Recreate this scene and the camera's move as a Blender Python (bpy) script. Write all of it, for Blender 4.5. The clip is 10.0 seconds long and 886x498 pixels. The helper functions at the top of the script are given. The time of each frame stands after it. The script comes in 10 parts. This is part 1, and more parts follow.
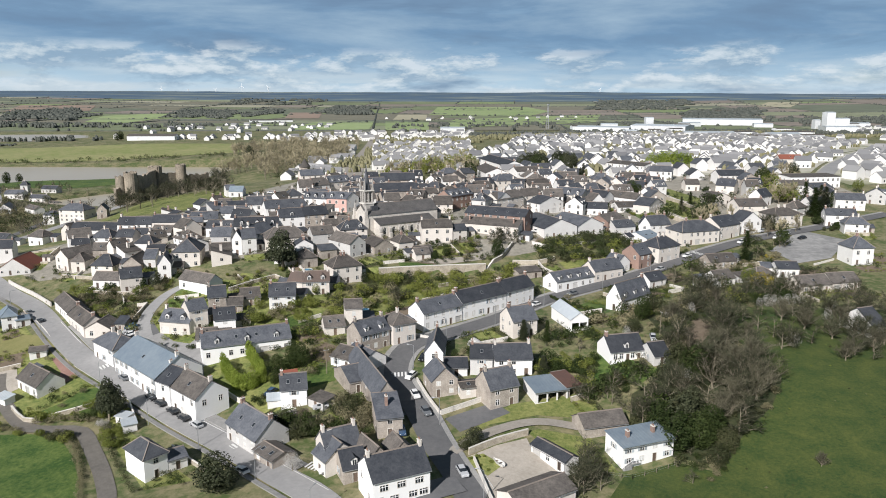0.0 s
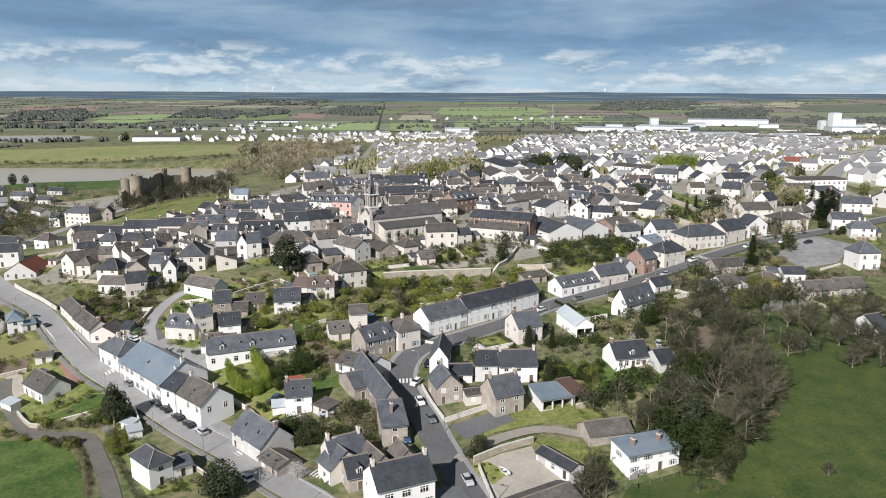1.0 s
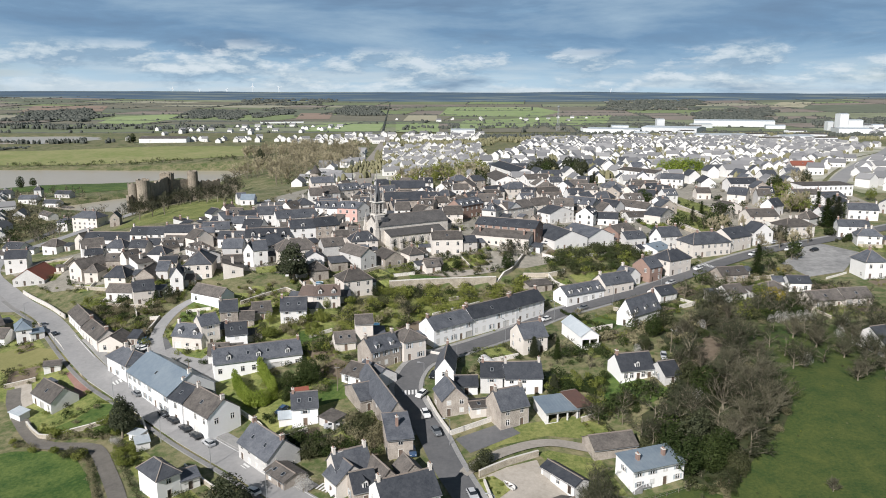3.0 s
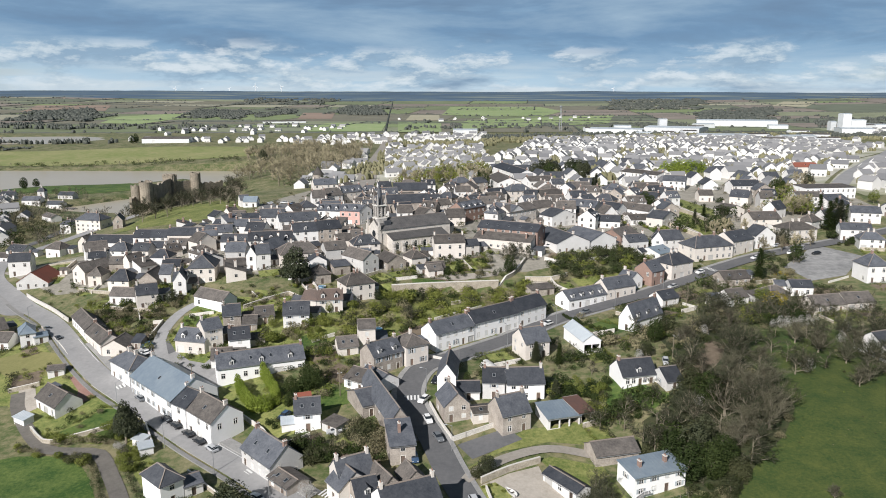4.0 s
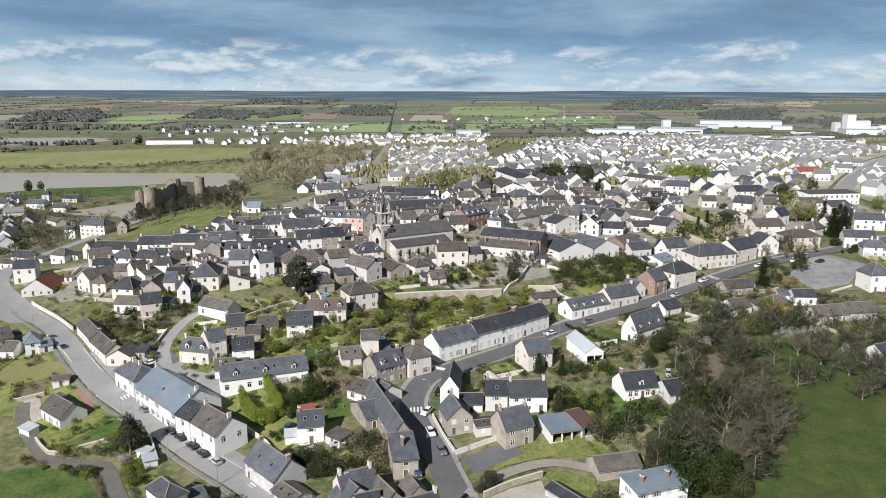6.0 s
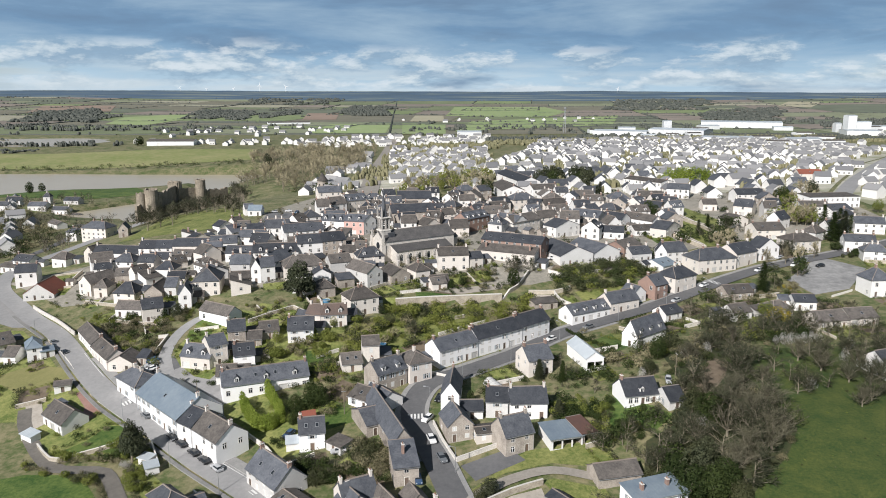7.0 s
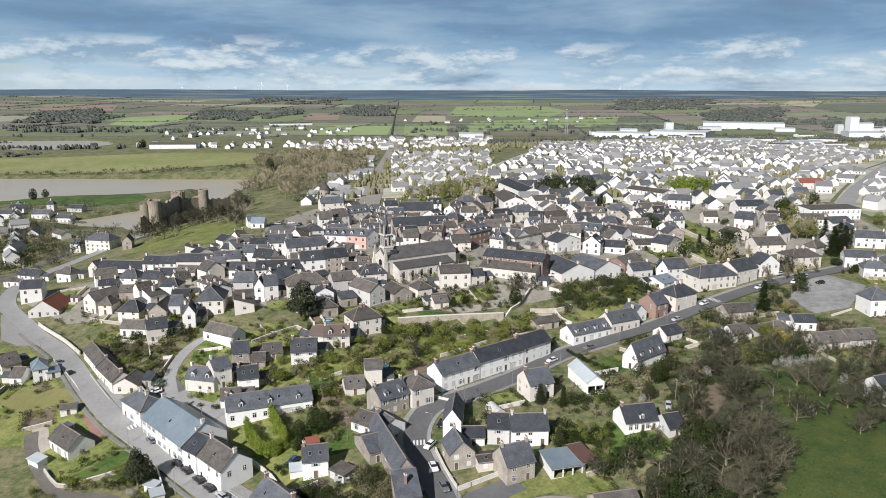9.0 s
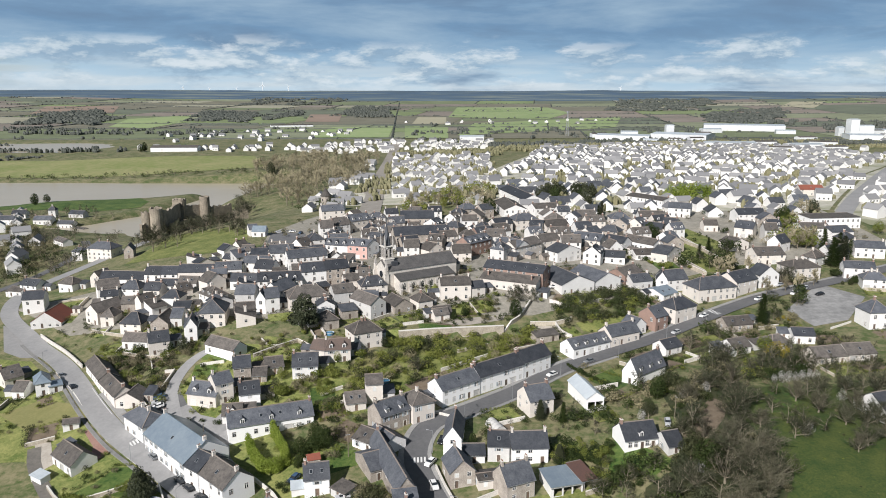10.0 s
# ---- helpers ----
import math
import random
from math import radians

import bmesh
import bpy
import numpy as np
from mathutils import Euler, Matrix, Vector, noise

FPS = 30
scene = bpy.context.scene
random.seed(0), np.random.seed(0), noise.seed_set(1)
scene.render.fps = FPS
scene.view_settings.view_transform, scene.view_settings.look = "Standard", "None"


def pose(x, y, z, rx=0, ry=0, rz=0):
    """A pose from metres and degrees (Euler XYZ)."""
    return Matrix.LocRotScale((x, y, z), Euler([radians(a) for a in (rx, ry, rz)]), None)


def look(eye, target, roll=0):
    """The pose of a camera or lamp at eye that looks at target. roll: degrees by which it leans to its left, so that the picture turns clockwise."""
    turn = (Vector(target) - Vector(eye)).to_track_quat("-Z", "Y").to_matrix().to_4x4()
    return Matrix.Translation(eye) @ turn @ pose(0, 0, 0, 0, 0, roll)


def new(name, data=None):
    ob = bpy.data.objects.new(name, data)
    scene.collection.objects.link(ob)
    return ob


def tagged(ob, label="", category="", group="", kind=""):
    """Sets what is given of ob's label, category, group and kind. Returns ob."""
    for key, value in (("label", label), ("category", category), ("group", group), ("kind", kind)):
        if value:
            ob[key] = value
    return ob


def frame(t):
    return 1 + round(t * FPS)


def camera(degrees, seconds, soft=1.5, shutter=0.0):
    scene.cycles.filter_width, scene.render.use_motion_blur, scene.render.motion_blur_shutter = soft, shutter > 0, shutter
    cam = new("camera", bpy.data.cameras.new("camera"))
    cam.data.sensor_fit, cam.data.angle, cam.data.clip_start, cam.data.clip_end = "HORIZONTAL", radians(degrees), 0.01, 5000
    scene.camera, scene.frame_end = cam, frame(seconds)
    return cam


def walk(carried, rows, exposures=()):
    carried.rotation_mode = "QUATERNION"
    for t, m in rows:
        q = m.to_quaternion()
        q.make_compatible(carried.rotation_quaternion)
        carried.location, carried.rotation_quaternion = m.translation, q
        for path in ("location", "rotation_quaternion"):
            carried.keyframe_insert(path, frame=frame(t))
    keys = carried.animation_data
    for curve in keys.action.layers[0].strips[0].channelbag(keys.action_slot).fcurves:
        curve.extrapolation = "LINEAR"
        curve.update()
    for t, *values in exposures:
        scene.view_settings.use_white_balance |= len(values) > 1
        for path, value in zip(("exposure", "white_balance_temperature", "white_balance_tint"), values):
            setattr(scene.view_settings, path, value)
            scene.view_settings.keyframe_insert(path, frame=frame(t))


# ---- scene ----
cam = camera(62.0, 10.0, soft=0.95)


PATH = [
    (0, (0.13, -1.87, 78.6), (0.23, 95.98, 57.95), 0.1),
    (0.5, (0.05, -1.33, 79.36), (-0.15, 96.52, 58.66), 0.05),
    (1, (-0.05, -1.24, 80.3), (-0.55, 96.56, 59.65), 0.08),
    (1.5, (-0.11, -1.32, 81.34), (-0.81, 96.53, 60.59), 0.06),
    (2, (-0.1, -1.25, 82.23), (-1.05, 96.55, 61.48), 0.05),
    (2.5, (-0.11, -1.24, 83.14), (-1.21, 96.56, 62.39), 0.06),
    (4, (-0.09, -1.39, 86.04), (-1.64, 96.36, 65.14), 0.05),
    (4.5, (-0.09, -1.29, 87.04), (-1.79, 96.46, 66.09), 0.05),
    (5, (-0.08, -1.25, 87.92), (-1.88, 96.5, 66.97), 0.06),
    (5.5, (-0.06, -1.11, 88.85), (-1.96, 96.64, 67.85), 0.06),
    (7, (-0.0, -1.16, 92.01), (-2.1, 96.54, 70.96), 0.05),
    (7.5, (-0.01, -1.31, 93.2), (-2.11, 96.44, 72.05), 0.05),
    (8, (0.09, -1.28, 95.27), (-2.16, 96.42, 74.17), 0.03),
    (8.5, (0.07, -1.29, 98.1), (-2.28, 96.41, 76.8), 0.03),
    (9, (-0.06, -1.27, 101.05), (-2.41, 96.38, 79.65), 0.02),
    (9.5, (0.04, -1.32, 103.9), (-2.41, 96.33, 82.45), 0.02),
    (10, (0.01, -1.28, 106.59), (-2.44, 96.37, 85.14), 0.02),
]
walk(cam, [(t, look(e, a, r)) for t, e, a, r in PATH])

# ---- world, sun ----
SUN_TO = Vector((-0.42, -0.74, 0.56)).normalized()

world = bpy.data.worlds.new("sky")
scene.world = world
world.use_nodes = True
wn, wl = world.node_tree.nodes, world.node_tree.links
wn.clear()
w_out = wn.new("ShaderNodeOutputWorld")
w_bg = wn.new("ShaderNodeBackground")
w_sky = wn.new("ShaderNodeTexSky")
w_sky.sky_type = "NISHITA"
w_sky.sun_disc = False
w_sky.sun_elevation = math.asin(SUN_TO.z)
w_sky.sun_rotation = math.atan2(SUN_TO.x, SUN_TO.y)
w_sky.altitude = 50
w_co = wn.new("ShaderNodeTexCoord")


def w_noise(scale, detail, rough, distort, stretch, lift=0.0):
    mp = wn.new("ShaderNodeMapping")
    mp.inputs["Scale"].default_value = stretch
    mp.inputs["Location"].default_value = (3.1 * scale, 1.7, 0.4 + lift * stretch[2])
    n = wn.new("ShaderNodeTexNoise")
    n.inputs["Scale"].default_value = scale
    n.inputs["Detail"].default_value = detail
    n.inputs["Roughness"].default_value = rough
    n.inputs["Distortion"].default_value = distort
    wl.new(w_co.outputs["Generated"], mp.inputs["Vector"])
    wl.new(mp.outputs["Vector"], n.inputs["Vector"])
    return n.outputs["Fac"]


def w_ramp(fac, stops):
    r = wn.new("ShaderNodeValToRGB")
    els = r.color_ramp.elements
    while len(els) < len(stops):
        els.new(0.5)
    for el, (p, c) in zip(els, stops):
        el.position, el.color = p, (*c, 1)
    wl.new(fac, r.inputs["Fac"])
    return r.outputs["Color"]


def w_mix(fac, a, b, mode="MIX"):
    m = wn.new("ShaderNodeMix")
    m.data_type, m.blend_type = "RGBA", mode
    for sock, v in ((m.inputs["Factor"], fac), (m.inputs["A"], a), (m.inputs["B"], b)):
        if isinstance(v, (int, float)):
            sock.default_value = v
        elif isinstance(v, tuple):
            sock.default_value = (*v, 1)
        else:
            wl.new(v, sock)
    return m.outputs["Result"]


split = wn.new("ShaderNodeSeparateXYZ")
wl.new(w_co.outputs["Generated"], split.inputs["Vector"])
def w_math(op, a, b):
    m = wn.new("ShaderNodeMath")
    m.operation = op
    for sock, v in zip(m.inputs, (a, b)):
        if isinstance(v, (int, float)):
            sock.default_value = v
        else:
            wl.new(v, sock)
    return m.outputs["Value"]


# broken cloud: slate-blue banks above, lumps of cumulus lower down, a pale strip at the horizon
grey = lambda v: (v, v, v)
broad = w_noise(2.4, 5, 0.55, 0.4, (1.0, 1.0, 7.0))
mottle = w_noise(4.6, 8, 0.58, 0.25, (1.0, 1.0, 5.0))
streak = w_noise(7.0, 6, 0.55, 0.2, (1.0, 1.0, 11.0))
lump = w_noise(9.0, 11, 0.62, 0.1, (1.0, 1.0, 3.2))
lump_above = w_noise(9.0, 11, 0.62, 0.1, (1.0, 1.0, 3.2), 0.010)
level = w_math("ADD", split.outputs["Z"], w_math("MULTIPLY", w_math("SUBTRACT", broad, 0.5), 0.07))
base = w_ramp(level, [(0.0, (0.43, 0.53, 0.61)), (0.018, (0.33, 0.46, 0.57)), (0.04, (0.205, 0.33, 0.465)), (0.075, (0.135, 0.235, 0.365)), (0.12, (0.155, 0.25, 0.37)), (0.3, (0.15, 0.225, 0.32)), (1.0, (0.16, 0.23, 0.325))])
veil = w_ramp(mottle, [(0.47, grey(0)), (0.72, grey(0.7))])
clouded = w_mix(veil, base, (0.315, 0.42, 0.515))
murk = w_ramp(mottle, [(0.34, grey(0.75)), (0.48, grey(0))])
clouded = w_mix(murk, clouded, (0.120, 0.192, 0.295))
low_band = w_ramp(split.outputs["Z"], [(0.0, grey(0.75)), (0.020, grey(0.55)), (0.05, grey(0))])
clouded = w_mix(w_math("MULTIPLY", low_band, w_ramp(streak, [(0.42, grey(0)), (0.62, grey(1))])), clouded, (0.47, 0.53, 0.57))
band = w_ramp(level, [(0.0, grey(0.3)), (0.012, grey(1)), (0.050, grey(1)), (0.066, grey(0))])
body = w_math("MULTIPLY", w_ramp(lump, [(0.45, grey(0)), (0.55, grey(1))]), band)
sunny = w_ramp(w_math("ADD", w_math("SUBTRACT", lump, lump_above), 0.5), [(0.46, (0.205, 0.30, 0.405)), (0.50, (0.325, 0.410, 0.490)), (0.545, (0.45, 0.52, 0.57)), (0.60, (0.56, 0.61, 0.65))])
clouded = w_mix(w_math("MULTIPLY", body, 0.72), clouded, sunny)
sky_scaled = w_mix(1.0, w_sky.outputs["Color"], (0.06, 0.07, 0.085), "MULTIPLY")
gap = w_ramp(broad, [(0.30, grey(0.4)), (0.42, grey(0))])
clouded = w_mix(gap, clouded, sky_scaled)
overhead = w_ramp(split.outputs["Z"], [(0.14, grey(1.0)), (0.30, grey(0.52)), (1.0, grey(0.30))])
clouded = w_mix(1.0, clouded, overhead, "MULTIPLY")
wl.new(clouded, w_bg.inputs["Color"])
w_bg.inputs["Strength"].default_value = 1.12
wl.new(w_bg.outputs["Background"], w_out.inputs["Surface"])

sun = new("sun", bpy.data.lights.new("sun", "SUN"))
sun.data.energy = 5.1
sun.data.angle = radians(0.6)
sun.data.color = (1.0, 0.966, 0.952)
sun.matrix_world = look(SUN_TO * 300, (0, 0, 0))
scene.view_settings.exposure = 0.25

# ---- materials ----
def surface(name, colour, second, rough=0.85, metal=0.0, grain=2.5, patch=0.12, bump=0.25, jitter=0.12, spread=0.5, stripe=None):
    """Two colours mixed by coarse patches and fine grain, with relief and a small difference from object to object."""
    m = bpy.data.materials.new(name)
    m.use_nodes = True
    n, l = m.node_tree.nodes, m.node_tree.links
    b = n["Principled BSDF"]
    geo = n.new("ShaderNodeNewGeometry")
    big = n.new("ShaderNodeTexNoise")
    big.inputs["Scale"].default_value, big.inputs["Detail"].default_value = patch, 6
    big.inputs["Roughness"].default_value = 0.62
    small = n.new("ShaderNodeTexNoise")
    small.inputs["Scale"].default_value, small.inputs["Detail"].default_value = grain, 5
    small.inputs["Roughness"].default_value = 0.7
    for t in (big, small):
        l.new(geo.outputs["Position"], t.inputs["Vector"])
    add = n.new("ShaderNodeMath")
    add.operation = "ADD"
    l.new(big.outputs["Fac"], add.inputs[0])
    l.new(small.outputs["Fac"], add.inputs[1])
    rng = n.new("ShaderNodeMapRange")
    rng.inputs["From Min"].default_value, rng.inputs["From Max"].default_value = 1.0 - spread / 2, 1.0 + spread / 2
    l.new(add.outputs["Value"], rng.inputs["Value"])
    mix = n.new("ShaderNodeMix")
    mix.data_type = "RGBA"
    mix.inputs["A"].default_value, mix.inputs["B"].default_value = (*colour, 1), (*second, 1)
    l.new(rng.outputs["Result"], mix.inputs["Factor"])
    info = n.new("ShaderNodeObjectInfo")
    jr = n.new("ShaderNodeMapRange")
    jr.inputs["To Min"].default_value, jr.inputs["To Max"].default_value = 1 - jitter, 1 + jitter
    l.new(info.outputs["Random"], jr.inputs["Value"])
    hsv = n.new("ShaderNodeHueSaturation")
    l.new(mix.outputs["Result"], hsv.inputs["Color"])
    l.new(jr.outputs["Result"], hsv.inputs["Value"])
    l.new(hsv.outputs["Color"], b.inputs["Base Color"])
    b.inputs["Roughness"].default_value, b.inputs["Metallic"].default_value = rough, metal
    if bump:
        bp = n.new("ShaderNodeBump")
        bp.inputs["Strength"].default_value, bp.inputs["Distance"].default_value = bump, 0.25
        l.new(small.outputs["Fac"], bp.inputs["Height"])
        l.new(bp.outputs["Normal"], b.inputs["Normal"])
    return m


def foliage(name, dark, light, rough=0.7, through_leaf=0.0):
    """Leaf or twig colour that differs from island to island and tree to tree."""
    m = bpy.data.materials.new(name)
    m.use_nodes = True
    n, l = m.node_tree.nodes, m.node_tree.links
    b = n["Principled BSDF"]
    geo = n.new("ShaderNodeNewGeometry")
    info = n.new("ShaderNodeObjectInfo")
    add = n.new("ShaderNodeMath")
    add.operation = "ADD"
    l.new(geo.outputs["Random Per Island"], add.inputs[0])
    l.new(info.outputs["Random"], add.inputs[1])
    half = n.new("ShaderNodeMath")
    half.operation = "MULTIPLY"
    half.inputs[1].default_value = 0.5
    l.new(add.outputs["Value"], half.inputs[0])
    mix = n.new("ShaderNodeMix")
    mix.data_type = "RGBA"
    mix.inputs["A"].default_value, mix.inputs["B"].default_value = (*dark, 1), (*light, 1)
    l.new(half.outputs["Value"], mix.inputs["Factor"])
    l.new(mix.outputs["Result"], b.inputs["Base Color"])
    b.inputs["Roughness"].default_value = rough
    b.inputs["Specular IOR Level"].default_value = 0.25
    if through_leaf:
        tr, sh = n.new("ShaderNodeBsdfTranslucent"), n.new("ShaderNodeMixShader")
        l.new(mix.outputs["Result"], tr.inputs["Color"])
        sh.inputs["Fac"].default_value = through_leaf
        l.new(b.outputs["BSDF"], sh.inputs[1])
        l.new(tr.outputs["BSDF"], sh.inputs[2])
        l.new(sh.outputs["Shader"], n["Material Output"].inputs["Surface"])
    return m


WALLS = {
    # White render raised in colour to look sunlit where the sun only grazes.
    "bright": surface("sun_lifted_white_render", (0.86, 0.855, 0.84), (0.78, 0.77, 0.75), patch=0.3, bump=0.05, jitter=0.03, spread=0.9),
    "white": surface("white_render", (0.77, 0.76, 0.74), (0.61, 0.595, 0.57), patch=0.25, bump=0.1, jitter=0.06, spread=0.9),
    "cream": surface("cream_render", (0.72, 0.67, 0.61), (0.55, 0.505, 0.455), patch=0.25, bump=0.15, jitter=0.1, spread=0.8),
    "grey": surface("grey_render", (0.60, 0.59, 0.57), (0.42, 0.41, 0.395), patch=0.25, bump=0.15, spread=0.8),
    "stone": surface("rubble_stone", (0.45, 0.40, 0.345), (0.235, 0.205, 0.178), grain=3.5, patch=0.4, bump=0.6, spread=0.5),
    "brick": surface("red_brick", (0.325, 0.215, 0.172), (0.225, 0.158, 0.130), grain=5, patch=0.4, bump=0.4),
    "pink": surface("pink_render", (0.62, 0.40, 0.35), (0.52, 0.34, 0.30), bump=0.1),
}
ROOFS = {
    "slate": surface("slate", (0.050, 0.055, 0.066), (0.112, 0.118, 0.129), rough=0.62, grain=1.8, patch=0.35, bump=0.3, jitter=0.35),
    "dark_slate": surface("dark_slate", (0.030, 0.034, 0.042), (0.066, 0.070, 0.078), rough=0.62, grain=1.8, patch=0.35, bump=0.3, jitter=0.2),
    "weathered": surface("weathered_slate", (0.064, 0.058, 0.054), (0.145, 0.130, 0.116), rough=0.75, grain=1.5, patch=0.4, bump=0.4, jitter=0.25),
    "blue_metal": surface("blue_grey_metal", (0.20, 0.25, 0.30), (0.28, 0.33, 0.37), rough=0.42, metal=0.3, grain=0.6, bump=0.05, jitter=0.1),
    "pale_metal": surface("pale_metal", (0.50, 0.55, 0.58), (0.62, 0.66, 0.68), rough=0.4, metal=0.2, grain=0.6, bump=0.05),
    "rust": surface("rusty_sheet_metal", (0.15, 0.075, 0.055), (0.10, 0.06, 0.05), rough=0.7, grain=2, bump=0.2),
    "tile_brown": surface("brown_clay_tile", (0.15, 0.105, 0.085), (0.095, 0.075, 0.066), rough=0.8, grain=2.5, bump=0.4, jitter=0.15),
    "red_tile": surface("red_tile", (0.26, 0.075, 0.045), (0.17, 0.065, 0.045), rough=0.8, grain=3, bump=0.4),
}
WORD = {"bright": "bright white rendered", "white": "white rendered", "cream": "cream rendered", "grey": "grey rendered", "stone": "brown rubble-stone", "brick": "red brick", "pink": "pink rendered",
        "slate": "slate", "dark_slate": "dark slate", "weathered": "weathered grey slate", "blue_metal": "blue-grey metal", "pale_metal": "pale metal", "tile_brown": "brown tile", "red_tile": "red tile", "rust": "rusty metal"}
for _k in ("slate", "dark_slate", "weathered"):
    ROOFS[_k].node_tree.nodes["Principled BSDF"].inputs["Specular IOR Level"].default_value = 0.28
M_RIDGE = surface("ridge_tile", (0.30, 0.24, 0.20), (0.20, 0.18, 0.16), bump=0.1)
M_TRIM = surface("pale_stone_trim", (0.72, 0.69, 0.63), (0.60, 0.57, 0.52), bump=0.05)
M_SHUT = surface("painted_wood", (0.42, 0.46, 0.48), (0.34, 0.37, 0.39), rough=0.6, bump=0.05, jitter=0.35)
M_DOOR = surface("door_paint", (0.16, 0.11, 0.08), (0.10, 0.08, 0.07), rough=0.55, bump=0.05, jitter=0.5)
M_GARAGE = surface("garage_door", (0.62, 0.61, 0.58), (0.5, 0.49, 0.47), rough=0.6, bump=0.05, jitter=0.3)
M_POT = surface("terracotta_pot", (0.27, 0.155, 0.11), (0.20, 0.12, 0.09))
M_GLASS = bpy.data.materials.new("window_glass")
M_GLASS.use_nodes = True
_b = M_GLASS.node_tree.nodes["Principled BSDF"]
_b.inputs["Base Color"].default_value = (0.025, 0.03, 0.036, 1)
_b.inputs["Roughness"].default_value = 0.08
_b.inputs["Specular IOR Level"].default_value = 0.3
M_ASPHALT = surface("asphalt", (0.101, 0.103, 0.108), (0.169, 0.167, 0.167), rough=0.9, grain=0.8, patch=0.08, bump=0.1, spread=0.7)
M_LANE = surface("gravel_lane", (0.26, 0.235, 0.20), (0.36, 0.33, 0.29), grain=1.2, patch=0.1)
M_TRACK = surface("muddy_track", (0.125, 0.116, 0.102), (0.195, 0.178, 0.155), grain=0.9, patch=0.15, bump=0.5)
M_YARD = surface("pale_gravel_yard", (0.312, 0.281, 0.237), (0.450, 0.406, 0.350), grain=1.0, patch=0.15)
M_PAVE = surface("pavement_slabs", (0.204, 0.202, 0.197), (0.300, 0.294, 0.282), grain=1.5, patch=0.2, bump=0.1)
M_CARPARK = surface("pale_car_park", (0.175, 0.175, 0.172), (0.33, 0.325, 0.315), grain=0.4, patch=0.09, bump=0.1, spread=0.45)
M_PAINT = surface("road_paint", (0.72, 0.72, 0.70), (0.55, 0.55, 0.53), grain=3, bump=0, rough=0.7)
# Cloud shadow over the right-hand meadow is put into this darker grass colour.
M_GRASS_SHADED = surface("cloud_darkened_pasture", (0.018, 0.044, 0.006), (0.072, 0.088, 0.017), grain=1.4, patch=0.16, bump=0.9, spread=0.5)
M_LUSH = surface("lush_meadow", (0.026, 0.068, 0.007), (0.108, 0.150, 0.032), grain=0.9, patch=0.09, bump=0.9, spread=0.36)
M_ROAD_PALE = surface("worn_pale_asphalt", (0.231, 0.229, 0.227), (0.325, 0.319, 0.312), rough=0.9, grain=0.7, patch=0.08, bump=0.1, spread=0.7)
M_LAWN = surface("garden_lawn", (0.096, 0.134, 0.027), (0.265, 0.268, 0.088), grain=1.0, patch=0.14, bump=0.8, spread=0.38)
M_DRY = surface("dry_grass", (0.24, 0.22, 0.09), (0.17, 0.17, 0.06), grain=1.0, patch=0.12, bump=0.4)
M_SOIL = surface("dug_garden_soil", (0.126, 0.096, 0.066), (0.198, 0.156, 0.110), grain=0.8, patch=0.2, bump=0.8)
M_COURT = surface("old_town_courtyards", (0.180, 0.168, 0.137), (0.328, 0.305, 0.258), grain=0.5, patch=0.06, bump=0.4)
M_EARTH = surface("garden_ground", (0.062, 0.090, 0.023), (0.215, 0.190, 0.105), grain=0.5, patch=0.09, bump=0.8, spread=0.34)
M_STONEWALL = surface("old_stone_wall", (0.528, 0.468, 0.372), (0.288, 0.252, 0.204), grain=2.2, patch=0.5, bump=0.7, spread=0.5)
M_WHITEWALL = surface("rendered_garden_wall", (0.726, 0.693, 0.638), (0.506, 0.473, 0.429), grain=2, patch=0.5, bump=0.2)
M_WATER = surface("river_water", (0.42, 0.365, 0.275), (0.46, 0.405, 0.31), rough=0.28, grain=0.15, patch=0.01, bump=0.04, jitter=0)
M_BARK = surface("grey_bark", (0.145, 0.126, 0.090), (0.235, 0.205, 0.150), grain=3, bump=0.4)
M_TWIG = foliage("bare_twigs", (0.021, 0.025, 0.012), (0.074, 0.077, 0.043))
M_LIMB = foliage("grey_branch_tips", (0.047, 0.046, 0.028), (0.128, 0.120, 0.078))
M_TWIG_PALE = foliage("pale_budding_twigs", (0.215, 0.190, 0.120), (0.42, 0.37, 0.24))
M_LEAF = foliage("evergreen_leaves", (0.019, 0.035, 0.009), (0.072, 0.097, 0.028), through_leaf=0.4)
M_LEAF_GOLD = foliage("golden_conifer_hedge", (0.144, 0.213, 0.025), (0.345, 0.402, 0.081), through_leaf=0.4)
M_BROWN = foliage("brown_bush_twigs", (0.085, 0.079, 0.042), (0.250, 0.222, 0.130))
M_OLIVE = foliage("olive_scrub", (0.022, 0.029, 0.010), (0.072, 0.075, 0.032))
M_LEAF_LIGHT = foliage("spring_leaves", (0.105, 0.140, 0.027), (0.285, 0.300, 0.078), through_leaf=0.4)
M_LEAF_DARK = foliage("conifer_needles", (0.022, 0.030, 0.014), (0.062, 0.068, 0.034))
M_LEAF_YELLOW = foliage("forsythia_flowers", (0.26, 0.215, 0.03), (0.44, 0.36, 0.05), through_leaf=0.4)
M_BLOSSOM = foliage("white_blossom", (0.426, 0.410, 0.377), (0.640, 0.623, 0.590), through_leaf=0.4)
M_IVY = foliage("ivy_bank", (0.018, 0.028, 0.010), (0.064, 0.074, 0.029))
# Slight blue shift in both tones imitates haze over the distant trees.
M_FARWOOD = foliage("haze_blued_far_wood", (0.044, 0.054, 0.047), (0.105, 0.110, 0.094))
M_SUBTREE = foliage("suburb_trees", (0.065, 0.078, 0.036), (0.235, 0.215, 0.125))
